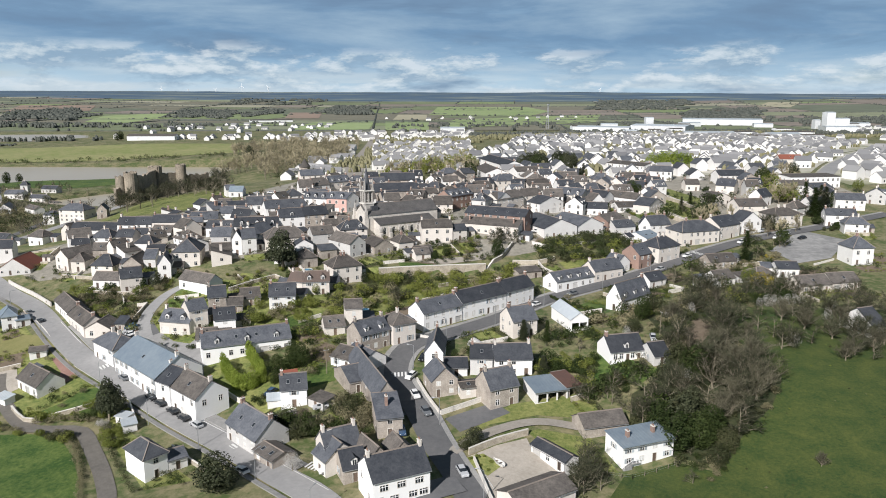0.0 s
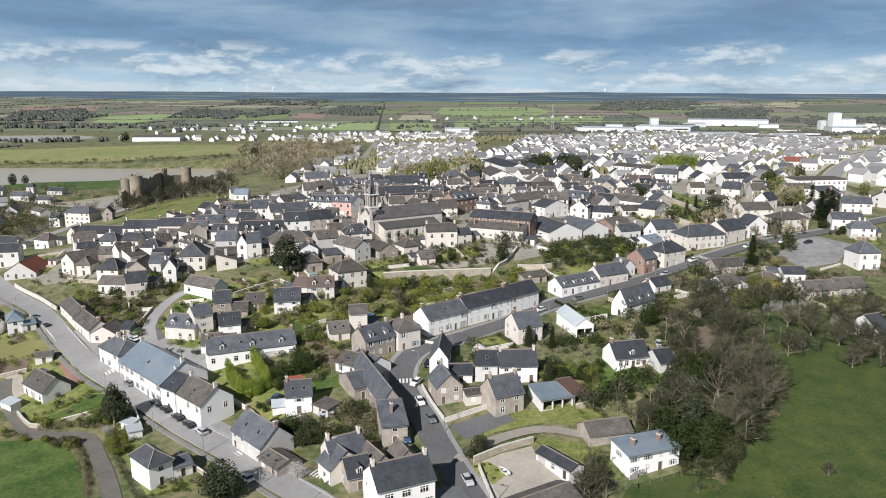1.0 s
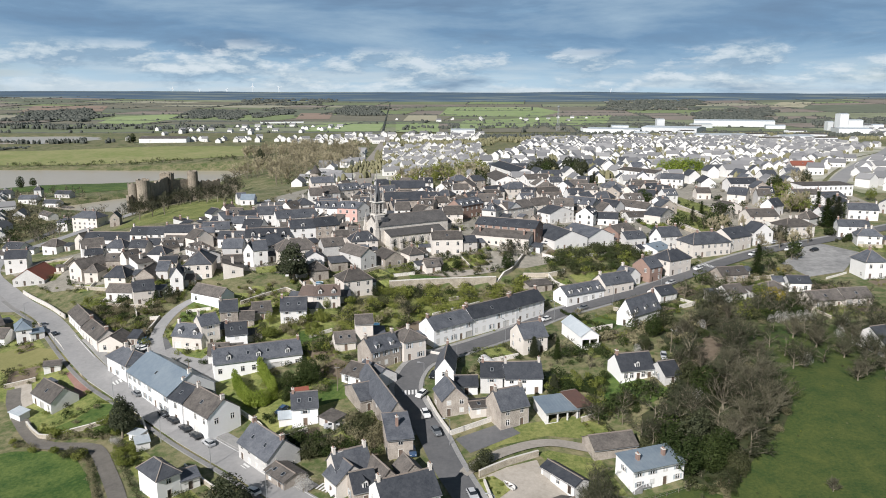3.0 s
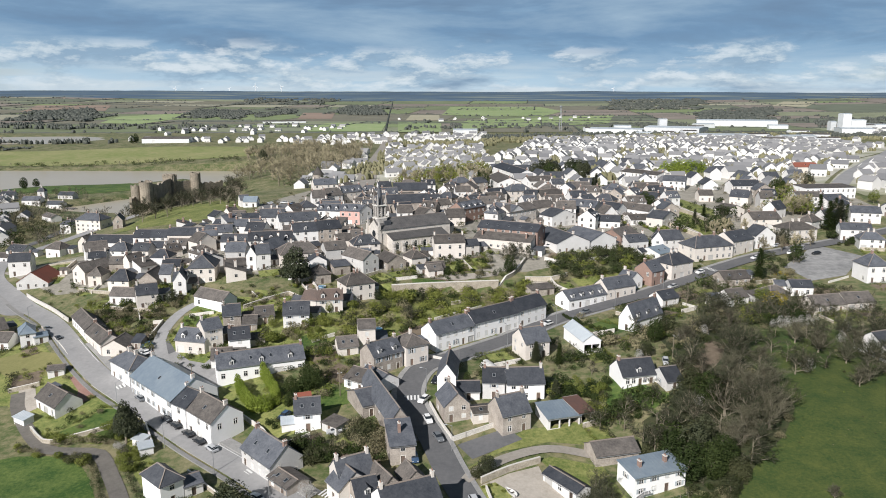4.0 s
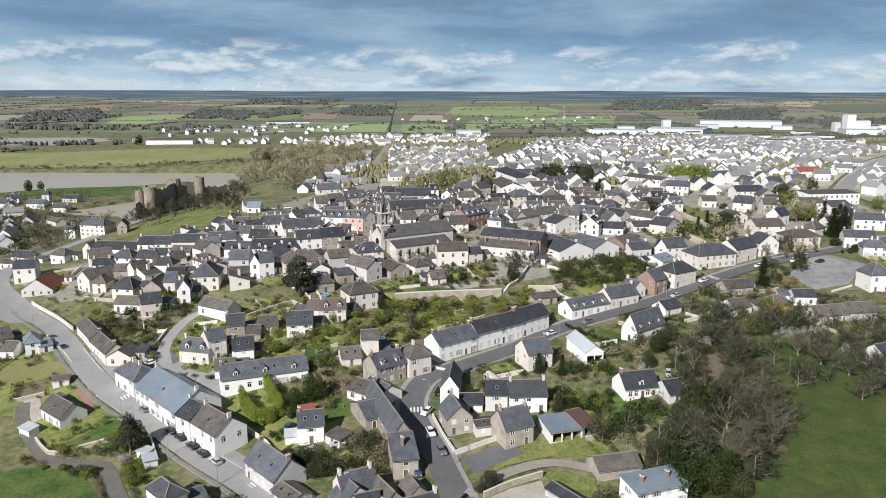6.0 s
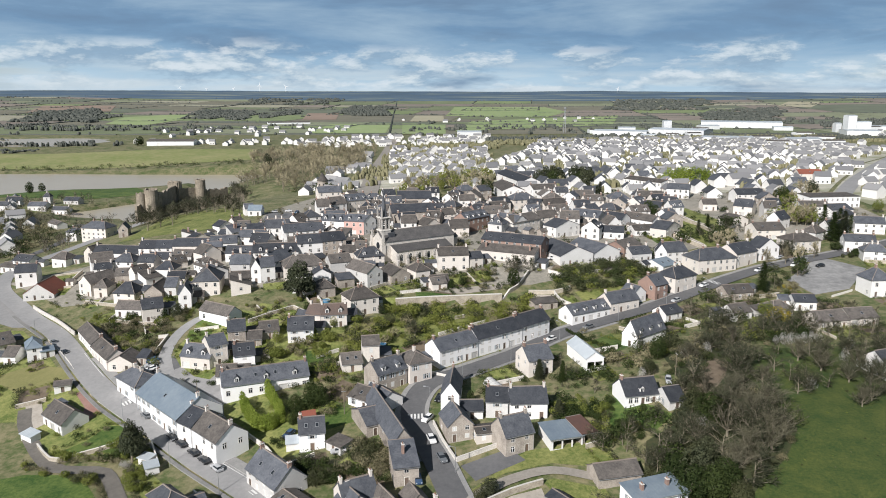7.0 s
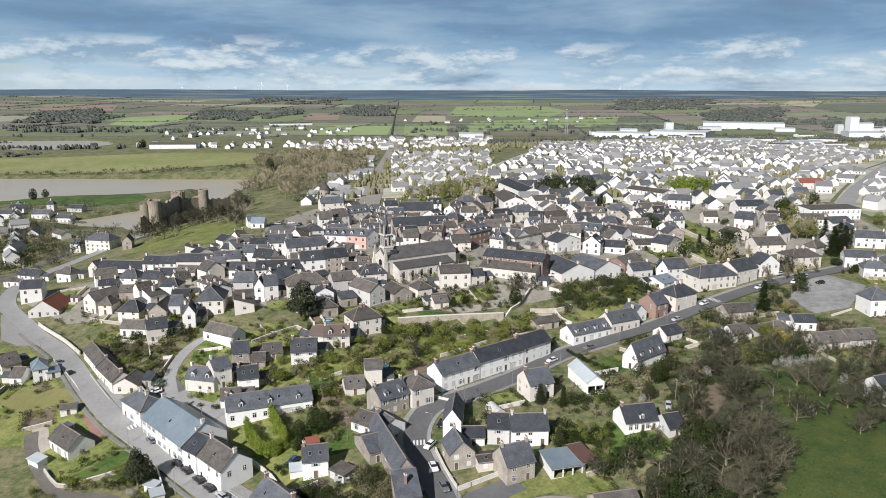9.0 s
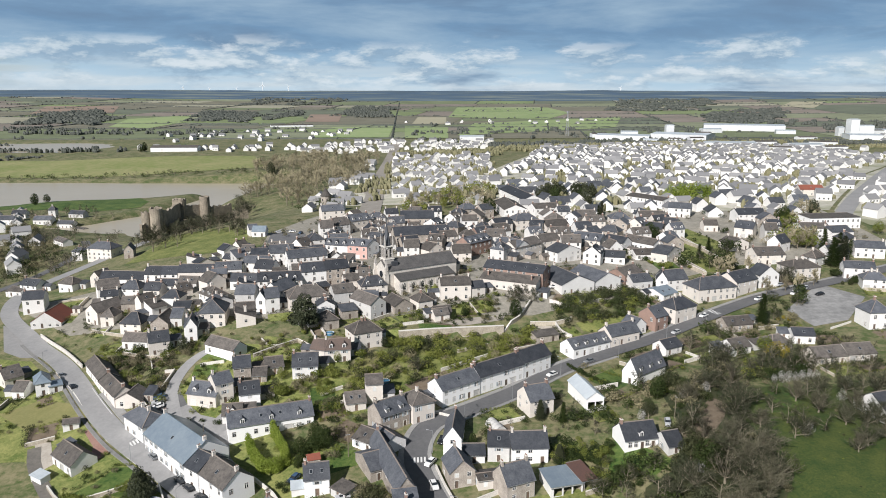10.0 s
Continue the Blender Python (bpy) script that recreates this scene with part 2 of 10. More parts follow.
# Slate greys raised: haze and sun glare on far roofs painted as colour.
M_FARROOF = foliage("glare_paled_far_slates", (0.095, 0.098, 0.108), (0.34, 0.335, 0.33), rough=0.6)
M_BRICKPAVE = surface("red_brick_paving", (0.21, 0.115, 0.095), (0.29, 0.18, 0.145), grain=2.5, patch=0.3)
# The blue of these far hills is aerial haze painted into the ramp.
M_FARHILL = bpy.data.materials.new("haze_blue_hills")
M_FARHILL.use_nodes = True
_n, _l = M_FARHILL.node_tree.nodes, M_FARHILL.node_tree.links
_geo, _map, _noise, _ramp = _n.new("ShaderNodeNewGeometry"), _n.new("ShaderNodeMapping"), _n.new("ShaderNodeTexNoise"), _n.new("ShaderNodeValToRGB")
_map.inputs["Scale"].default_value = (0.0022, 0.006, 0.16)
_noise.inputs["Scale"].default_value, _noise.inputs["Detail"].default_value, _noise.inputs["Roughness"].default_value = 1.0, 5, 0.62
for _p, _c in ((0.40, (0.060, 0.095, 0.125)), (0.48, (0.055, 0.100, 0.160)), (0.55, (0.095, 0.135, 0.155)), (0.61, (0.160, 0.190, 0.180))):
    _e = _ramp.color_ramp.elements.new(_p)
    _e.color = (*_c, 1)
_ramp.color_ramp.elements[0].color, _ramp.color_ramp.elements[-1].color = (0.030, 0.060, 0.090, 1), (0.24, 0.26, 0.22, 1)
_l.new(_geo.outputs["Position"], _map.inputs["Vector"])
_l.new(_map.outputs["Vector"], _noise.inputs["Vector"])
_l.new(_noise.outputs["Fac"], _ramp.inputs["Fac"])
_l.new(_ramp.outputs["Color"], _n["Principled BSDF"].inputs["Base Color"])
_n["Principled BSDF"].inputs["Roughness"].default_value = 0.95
# Litter and moss, with the cloud shade on this side painted in.
M_LITTER = surface("shade_darkened_litter", (0.016, 0.030, 0.007), (0.052, 0.052, 0.022), grain=0.9, patch=0.12, bump=0.9, spread=0.4)
M_FARWALL = foliage("far_house_walls", (0.58, 0.57, 0.54), (0.78, 0.77, 0.75), rough=0.9)
M_SILO = surface("pale_cladding", (0.55, 0.57, 0.58), (0.68, 0.69, 0.69), rough=0.6, grain=0.2, patch=0.03, bump=0)
M_STEEL = surface("galvanised_steel", (0.42, 0.43, 0.44), (0.34, 0.35, 0.36), rough=0.5, metal=0.6, bump=0)
M_WHITEPAINT = surface("white_paint", (0.80, 0.80, 0.79), (0.72, 0.72, 0.71), rough=0.5, bump=0)
M_RUBBER = surface("black_rubber", (0.02, 0.02, 0.02), (0.03, 0.03, 0.03), bump=0)
CAR_PAINT = {k: surface(k + "_car_paint", c, c, rough=0.25, bump=0, jitter=0.05) for k, c in
             (("white", (0.75, 0.75, 0.74)), ("grey", (0.16, 0.17, 0.18)), ("silver", (0.45, 0.46, 0.47)), ("black", (0.02, 0.022, 0.025)), ("blue", (0.05, 0.09, 0.16)), ("red", (0.30, 0.03, 0.03)))}

# ---- ground ----
# broad and local relief: x, y, reach, height of each rise
WIDE = [156, 650, 208, 18.6, -156, 78, 104, -4.4, -494, 650, 208, -0.4, -78, 390, 104, 16.6,
        416, 520, 208, 12.3, -364, 130, 208, -17.3, 78, 0, 104, -12.1, -624, 910, 208, -12.5,
        234, 702, 104, -11.1, 416, 1040, 208, 5.6, -390, 780, 104, -7.4, -624, 312, 104, -5.2,
        -468, 1170, 104, 5.2, 546, 260, 208, 3.8, 0, 858, 104, -4.4, -390, 702, 104, -5.7]
NEAR = [-234, 624, 52, -3.5, -39, 429, 52, -6.5, 0, 39, 52, 1.8, -179, 281, 29, -5.1,
        -273, 429, 52, -7.7, 31, 257, 29, -3.5, -133, 187, 29, -5.3, 78, 211, 29, 4.3,
        -62, 164, 29, -3.5, 55, 140, 29, -5.1, 234, 0, 52, -5.3, -234, 585, 52, -13.8,
        -156, 507, 52, 3.2, -400, 724, 36, 5.5, 31, 328, 29, 3.4, 78, 281, 29, -2.0, -86, 281, 29, 3.0]
RIVER = [(-1900, 832, -430, 835, 60), (-430, 835, -247, 851, 57), (-247, 780, -264, 670, 26), (-264, 670, -305, 600, 22), (-305, 600, -430, 572, 12)]
LAKE = (-1500, 1190, -720, 1290, 92)
LAKE_Z = 2.6
WATER_Z = -10.4


def smooth(a, b, x):
    t = max(0.0, min(1.0, (x - a) / (b - a)))
    return t * t * (3 - 2 * t)


def ground(x, y):
    z = 3.9
    for table in (WIDE, NEAR):
        for i in range(0, len(table), 4):
            a, b, r, h = table[i:i + 4]
            q = ((x - a) ** 2 + (y - b) ** 2) / (2 * r * r)
            if q < 12:
                z += h * math.exp(-q)
    if -34 < x < 28 and 250 < y < 310:
        # the terrace: cut below its wall, filled above
        s = (y - 280.2 - (x + 10) * 0.165) * 0.987
        ends = smooth(-34, -26, x) * (1 - smooth(18, 28, x))
        z += ends * (-2.6 * math.exp(-(s / 11) ** 2) if s < 0 else 0.5 * math.exp(-(s / 9) ** 2))
    d = math.hypot(x, y)
    k = smooth(900, 1800, d)
    z = z * (1 - k) + 5 * k + 50 * max(0.0, min(1.0, (d - 1800) / 2600)) ** 2
    near_water = 1e9
    for x0, y0, x1, y1, w in RIVER:
        dx, dy = x1 - x0, y1 - y0
        t = max(0.0, min(1.0, ((x - x0) * dx + (y - y0) * dy) / (dx * dx + dy * dy)))
        near_water = min(near_water, math.hypot(x - x0 - t * dx, y - y0 - t * dy) - w)
    b = smooth(12, -6, near_water)
    z = z * (1 - b) - 14.5 * b
    if y > 1050 and x < -560:
        x0, y0, x1, y1, w = LAKE
        t = max(0.0, min(1.0, ((x - x0) * (x1 - x0) + (y - y0) * (y1 - y0)) / ((x1 - x0) ** 2 + (y1 - y0) ** 2)))
        b = smooth(14, -8, math.hypot(x - x0 - t * (x1 - x0), y - y0 - t * (y1 - y0)) - w)
        z = z * (1 - b) + (LAKE_Z - 2) * b
    return z


def finish(name, bm, mats, parent=None, label="", smooth_shade=False):
    me = bpy.data.meshes.new(name)
    bm.to_mesh(me)
    bm.free()
    for m in mats if isinstance(mats, (list, tuple)) else [mats]:
        me.materials.append(m)
    if smooth_shade:
        me.shade_smooth()
    ob = new(name, me)
    ob.parent = parent
    if label:
        ob["label"] = label
    return ob


def lines(stops):
    out = []
    for (a, b, step) in stops:
        n = max(1, round((b - a) / step))
        out += [a + (b - a) * i / n for i in range(n)]
    return out + [stops[-1][1]]


gx = lines([(-4600, -1600, 170), (-1600, -420, 26), (-420, -240, 7), (-240, 240, 2.6), (240, 420, 7), (420, 1200, 30), (1200, 4600, 170)])
gy = lines([(-600, 60, 60), (60, 420, 2.6), (420, 700, 6), (700, 1500, 15), (1500, 4700, 100)])
verts = [(x, y, ground(x, y)) for y in gy for x in gx]
nx = len(gx)
faces = [(j * nx + i, j * nx + i + 1, (j + 1) * nx + i + 1, (j + 1) * nx + i) for j in range(len(gy) - 1) for i in range(nx - 1)]
me = bpy.data.meshes.new("ground")
me.from_pydata(verts, [], faces)
me.materials.append(M_EARTH)
me.shade_smooth()
ob = new("ground", me)
tagged(ob, "rough grassy ground with bare earth and gardens", "ground", kind="structure")


def drape(name, outline, material, label, category, lift=0.08, step=3.0, kind="structure", parent=None):
    """A flat outline laid on the ground and cut finely enough to follow it."""
    bm = bmesh.new()
    f = bm.faces.new([bm.verts.new((x, y, 0)) for x, y in outline])
    bmesh.ops.triangulate(bm, faces=[f])
    xs, ys = [p[0] for p in outline], [p[1] for p in outline]
    for axis, lo, hi in ((0, min(xs), max(xs)), (1, min(ys), max(ys))):
        k = math.floor(lo / step) + 1
        while k * step < hi:
            co, no = [0, 0, 0], [0, 0, 0]
            co[axis], no[axis] = k * step, 1
            bmesh.ops.bisect_plane(bm, geom=bm.verts[:] + bm.edges[:] + bm.faces[:], plane_co=co, plane_no=no, dist=1e-4)
            k += 1
    for v in bm.verts:
        v.co.z = ground(v.co.x, v.co.y) + lift
    bmesh.ops.recalc_face_normals(bm, faces=bm.faces[:])
    if sum(f.normal.z for f in bm.faces) < 0:
        bmesh.ops.reverse_faces(bm, faces=bm.faces[:])
    return tagged(finish(name, bm, material, parent), label, category, kind=kind)


def smooth_line(pts, step=3.0):
    """Catmull-Rom through the points."""
    out = []
    p = [Vector(q) for q in pts]
    p = [p[0] * 2 - p[1]] + p + [p[-1] * 2 - p[-2]]
    for i in range(1, len(p) - 2):
        n = max(2, int((p[i + 1] - p[i]).length / step))
        for k in range(n):
            t = k / n
            out.append(0.5 * (2 * p[i] + (p[i + 1] - p[i - 1]) * t + (2 * p[i - 1] - 5 * p[i] + 4 * p[i + 1] - p[i + 2]) * t * t
                              + (3 * p[i] - p[i - 1] - 3 * p[i + 1] + p[i + 2]) * t ** 3))
    return out + [p[-2]]


def ribbon(name, pts, width, material, label, category, lift=0.13, side=0.0, thick=0.0, step=3.0):
    """A strip along a line on the ground; side shifts it across, thick gives it a kerb."""
    line = smooth_line(pts, step)
    bm = bmesh.new()
    rows = []
    for i, p in enumerate(line):
        d = (line[min(i + 1, len(line) - 1)] - line[max(i - 1, 0)]).normalized()
        n = Vector((-d.y, d.x))
        c = p + n * side
        zc = max(ground(*(c + n * width * s)) for s in (-0.5, 0, 0.5)) if width < 12 else None
        cols = []
        for s in (-0.5, -0.17, 0.17, 0.5):
            q = c + n * width * s
            z = (ground(q.x, q.y) * 0.4 + zc * 0.6 if zc is not None else ground(q.x, q.y)) + lift
            cols.append(bm.verts.new((q.x, q.y, z)))
        if thick:
            lo = [bm.verts.new(v.co - Vector((0, 0, thick))) for v in (cols[0], cols[-1])]
            cols = [lo[0]] + cols + [lo[1]]
        rows.append(cols)
    for a, b in zip(rows, rows[1:]):
        for i in range(len(a) - 1):
            bm.faces.new((a[i], a[i + 1], b[i + 1], b[i]))
    bmesh.ops.recalc_face_normals(bm, faces=bm.faces[:])
    if sum(f.normal.z for f in bm.faces) < 0:
        bmesh.ops.reverse_faces(bm, faces=bm.faces[:])
    return tagged(finish(name, bm, material), label, category, kind="structure")


def wall_line(name, pts, height, thick, material, label, top=None, step=4.0, base=-1.0, category="garden wall"):
    """A free-standing wall with a coping, along a line; top fixes its upper edge."""
    line = smooth_line(pts, step) if len(pts) > 2 else [Vector(pts[0]).lerp(Vector(pts[1]), i / max(1, int((Vector(pts[1]) - Vector(pts[0])).length / step)))
                                                     for i in range(max(1, int((Vector(pts[1]) - Vector(pts[0])).length / step)) + 1)]
    holder = new(name)
    for part_name, z0, z1, half, mat in (("masonry", base, height, thick / 2, material), ("coping", height, height + 0.09, thick / 2 + 0.05, M_TRIM)):
        bm = bmesh.new()
        rows = []
        for i, p in enumerate(line):
            d = (line[min(i + 1, len(line) - 1)] - line[max(i - 1, 0)]).normalized()
            n = Vector((-d.y, d.x)) * half
            g = ground(p.x, p.y) if top is None else top - height
            rows.append([bm.verts.new((p.x + s * n.x, p.y + s * n.y, g + z)) for s, z in ((-1, z0), (-1, z1), (1, z1), (1, z0))])
        for a, b in zip(rows, rows[1:]):
            for i in range(4):
                bm.faces.new((a[i], a[(i + 1) % 4], b[(i + 1) % 4], b[i]))
        for r in (rows[0], rows[-1]):
            bm.faces.new(r)
        bmesh.ops.recalc_face_normals(bm, faces=bm.faces[:])
        finish(part_name, bm, mat, holder)
    return tagged(holder, label, category)


# river
bm = bmesh.new()
for x0, y0, x1, y1 in ((-2400, 560, -215, 960), (-2400, 1370, -700, 1580)):
    bm.faces.new([bm.verts.new(p) for p in ((x0, y0, WATER_Z), (x1, y0, WATER_Z), (x1, y1, WATER_Z), (x0, y1, WATER_Z))])
tagged(finish("water", bm, M_WATER), "calm brown river water between grassy banks", "river", kind="structure")


drape_z = LAKE_Z
bm = bmesh.new()
bm.faces.new([bm.verts.new((x, y, drape_z)) for x, y in ((-1620, 1060), (-600, 1190), (-600, 1420), (-1620, 1300))])
tagged(finish("water", bm, M_WATER), "pale grey lake among fields beyond the river", "lake", kind="structure")

# ---- buildings ----
def box(bm, x0, x1, y0, y1, z0, z1, mat=0, xf=None):
    vs = [bm.verts.new((x, y, z)) for z in (z0, z1) for x, y in ((x0, y0), (x1, y0), (x1, y1), (x0, y1))]
    fs = [bm.faces.new([vs[i] for i in q]) for q in ((3, 2, 1, 0), (4, 5, 6, 7), (0, 1, 5, 4), (1, 2, 6, 5), (2, 3, 7, 6), (3, 0, 4, 7))]
    for f in fs:
        f.material_index = mat
    if xf is not None:
        bmesh.ops.transform(bm, matrix=xf, verts=vs)
    return vs


def mesh_of(name, bm, mats):
    me = bpy.data.meshes.new(name)
    bm.to_mesh(me)
    bm.free()
    for m in mats:
        me.materials.append(m)
    return me


def lattice(bm, xs, zs, solid, y0, y1, mat):
    """One connected plate of cells, some left out; solid(i, j) says which stay, mat(i, j) their material."""
    cache = {}

    def v(i, j, y):
        if (i, j, y) not in cache:
            cache[i, j, y] = bm.verts.new((xs[i], y, zs[j]))
        return cache[i, j, y]
    nx_, nz_ = len(xs) - 1, len(zs) - 1

    def on(i, j):
        return 0 <= i < nx_ and 0 <= j < nz_ and solid(i, j)
    for i in range(nx_):
        for j in range(nz_):
            if not on(i, j):
                continue
            k = mat(i, j)
            bm.faces.new((v(i, j, y0), v(i + 1, j, y0), v(i + 1, j + 1, y0), v(i, j + 1, y0))).material_index = k
            for di, dj, (p, q) in ((-1, 0, ((i, j + 1), (i, j))), (1, 0, ((i + 1, j), (i + 1, j + 1))), (0, -1, ((i, j), (i + 1, j))), (0, 1, ((i + 1, j + 1), (i, j + 1)))):
                if not on(i + di, j + dj):
                    bm.faces.new((v(*q, y0), v(*p, y0), v(*p, y1), v(*q, y1))).material_index = k


def window_mesh(w, h, bars=1, glazed=False):
    """Stone surround proud of the wall and painted sash bars in one frame."""
    bm = bmesh.new()
    t, s = 0.12, 0.05
    xs = [-w / 2 - t, -w / 2]
    for k in range(bars):
        c = -w / 2 + w * (k + 1) / (bars + 1)
        xs += [c - s / 2, c + s / 2]
    xs += [w / 2, w / 2 + t]
    zs = [-t, 0, h * 0.66, h * 0.66 + 0.04, h, h + t]
    last = len(xs) - 2
    lattice(bm, xs, zs, lambda i, j: i in (0, last) or j in (0, 2, 4) or (i % 2 == 0), -0.03, 0.15, lambda i, j: 0 if i in (0, last) or j in (0, 4) else 1)
    if glazed:
        box(bm, -w / 2, w / 2, 0.155, 0.175, 0, h, 2)
    return mesh_of("window", bm, [M_TRIM, M_WHITEPAINT, M_GLASS])


def pane_mesh(w, h):
    bm = bmesh.new()
    box(bm, -w / 2, w / 2, 0.155, 0.175, 0, h)
    return mesh_of("pane", bm, [M_GLASS])


def shutter_mesh(w, h, side):
    bm = bmesh.new()
    x0, x1 = sorted((side * (w / 2 + 0.14), side * (w / 2 + 0.14 + w * 0.5)))
    vs = box(bm, x0, x1, -0.085, -0.035, 0, h)
    return mesh_of("shutter", bm, [M_SHUT])


def door_mesh(w, h):
    bm = bmesh.new()
    t = 0.14
    lattice(bm, [-w / 2 - t, -w / 2, w / 2, w / 2 + t], [0, h, h + t], lambda i, j: i != 1 or j == 1, -0.03, 0.12, lambda i, j: 0)
    return mesh_of("door_frame", bm, [M_TRIM])


def leaf_mesh(w, h, mat):
    """A door leaf with sunk panels."""
    bm = bmesh.new()
    xs = [-w / 2, -w / 2 + 0.12, w / 2 - 0.12, w / 2]
    zs = [0, 0.2, h * 0.36, h * 0.42, h * 0.66, h * 0.72, h - 0.12, h]
    lattice(bm, xs, zs, lambda i, j: i != 1 or j % 2 == 0, 0.10, 0.16, lambda i, j: 0)
    bm.faces.new([bm.verts.new(p) for p in ((-w / 2, 0.145, 0), (w / 2, 0.145, 0), (w / 2, 0.145, h), (-w / 2, 0.145, h))])
    return mesh_of("leaf", bm, [mat])


OPEN = {"window": (1.05, 1.5), "low": (1.05, 1.15), "wide": (1.8, 1.3), "door": (1.0, 2.15), "garage": (2.5, 2.2), "slit": (0.55, 0.75), "bay": (2.4, 2.35)}
WINDOWS = [k for k in OPEN if k not in ("door", "garage", "bay")]
OPEN_MESH = {k: window_mesh(*OPEN[k], 1 if k != "wide" else 2) for k in WINDOWS}
OPEN_FAR = {k: window_mesh(*OPEN[k], 1 if k != "wide" else 2, True) for k in WINDOWS}
PANE = {k: pane_mesh(*OPEN[k]) for k in WINDOWS}
SHUTTER = {(k, s): shutter_mesh(*OPEN[k], s) for k in ("window", "low") for s in (-1, 1)}
DOOR = {k: door_mesh(*OPEN[k]) for k in ("door", "garage")}
M_CLOSED = surface("pale_painted_shutters", (0.66, 0.66, 0.64), (0.56, 0.56, 0.545), rough=0.6, grain=5, bump=0.05, jitter=0.2)


def closed_mesh(w, h):
    """A pair of shut louvred shutters, with a gap between the leaves."""
    bm = bmesh.new()
    for s in (-1, 1):
        x0, x1 = sorted((s * 0.012, s * w / 2))
        box(bm, x0, x1, 0.02, 0.06, 0, h)
        for k in range(3):
            z = h * (0.08 + 0.31 * k)
            box(bm, x0 + 0.07, x1 - 0.07, 0.008, 0.02, z, z + h * 0.22)
    return mesh_of("closed_shutter", bm, [M_CLOSED])


CLOSED = {k: closed_mesh(*OPEN[k]) for k in ("window", "low")}
LEAF = {"door": leaf_mesh(1.0, 2.15, M_DOOR), "garage": leaf_mesh(2.5, 2.2, M_GARAGE)}


def pierced(bm, origin, u, up_h, length, holes, depth=0.18, below=1.8, gable=None):
    """A wall face from origin along u with rectangular openings and their reveals; gable is (kind, rise)."""
    o, u, up = Vector(origin), Vector(u), Vector((0, 0, 1))
    inward = up.cross(u)
    holes = [(max(0.15, a), min(length - 0.15, b), c, d) for a, b, c, d in holes]
    us = sorted({0.0, length, *[round(h[0], 3) for h in holes], *[round(h[1], 3) for h in holes]})
    vs = sorted({-below, 0.0, up_h, *[round(h[2], 3) for h in holes], *[round(h[3], 3) for h in holes]})
    cache = {}

    def vert(a, b):
        k = (round(a, 3), round(b, 3))
        if k not in cache:
            cache[k] = bm.verts.new(o + u * a + up * b)
        return cache[k]
    for a0, a1 in zip(us, us[1:]):
        for b0, b1 in zip(vs, vs[1:]):
            ca, cb = (a0 + a1) / 2, (b0 + b1) / 2
            if any(h[0] < ca < h[1] and h[2] < cb < h[3] for h in holes):
                continue
            bm.faces.new((vert(a0, b0), vert(a1, b0), vert(a1, b1), vert(a0, b1)))
    for a0, a1, b0, b1 in holes:
        ring = [(a0, b0), (a1, b0), (a1, b1), (a0, b1)]
        out = [o + u * a + up * b for a, b in ring]
        back = [p + inward * depth for p in out]
        for i in range(4):
            j = (i + 1) % 4
            bm.faces.new([bm.verts.new(p) for p in (out[i], back[i], back[j], out[j])])
    if gable:
        top = o + u * (length / 2) + up * (up_h + gable)
        bm.faces.new([bm.verts.new(o + up * up_h), bm.verts.new(o + u * length + up * up_h), bm.verts.new(top)])


def gable_roof(bm, length, depth, eave, rise, over=0.35, thick=0.16):
    """Two slabs with ridge along x, over x in +-length/2, y in 0..depth."""
    half = depth / 2
    slope = rise / half
    prof = [(-over, eave - over * slope), (half, eave + rise), (depth + over, eave - over * slope)]
    x0, x1 = -length / 2 - 0.22, length / 2 + 0.22
    rings = []
    for x in (x0, x1):
        rings.append([bm.verts.new((x, y, z + dz)) for dz in (0.02, thick + 0.02) for y, z in prof])
    a, b = rings
    for i, j in ((0, 1), (1, 2)):
        bm.faces.new((a[i], a[j], b[j], b[i]))
        bm.faces.new((a[i + 3], b[i + 3], b[j + 3], a[j + 3]))
    bm.faces.new((a[0], b[0], b[3], a[3]))
    bm.faces.new((a[2], a[5], b[5], b[2]))
    for r in rings:
        bm.faces.new((r[0], r[1], r[4], r[3]))
        bm.faces.new((r[1], r[2], r[5], r[4]))


def hip_roof(bm, length, depth, eave, rise, over=0.4, thick=0.16):
    x, y0, y1 = length / 2 + over, -over, depth + over
    if length >= depth:
        r = [(-(length - depth) / 2 - depth * 0.12, depth / 2), ((length - depth) / 2 + depth * 0.12, depth / 2)]
    else:
        r = [(0, length / 2 * 0.88), (0, depth - length / 2 * 0.88)]
    z = eave - over * 0.5
    lo = [bm.verts.new((px, py, z)) for px, py in ((-x, y0), (x, y0), (x, y1), (-x, y1))]
    up = [bm.verts.new((v.co.x, v.co.y, z + thick)) for v in lo]
    a, b = [bm.verts.new((px, py, eave + rise)) for px, py in r]
    bm.faces.new(lo[::-1])
    for i in range(4):
        j = (i + 1) % 4
        bm.faces.new((lo[i], lo[j], up[j], up[i]))
    if length >= depth:
        bm.faces.new((up[0], up[1], b, a))
        bm.faces.new((up[1], up[2], b))
        bm.faces.new((up[2], up[3], a, b))
        bm.faces.new((up[3], up[0], a))
    else:
        bm.faces.new((up[0], up[1], a))
        bm.faces.new((up[1], up[2], b, a))
        bm.faces.new((up[2], up[3], b))
        bm.faces.new((up[3], up[0], a, b))
    return a.co.copy(), b.co.copy()


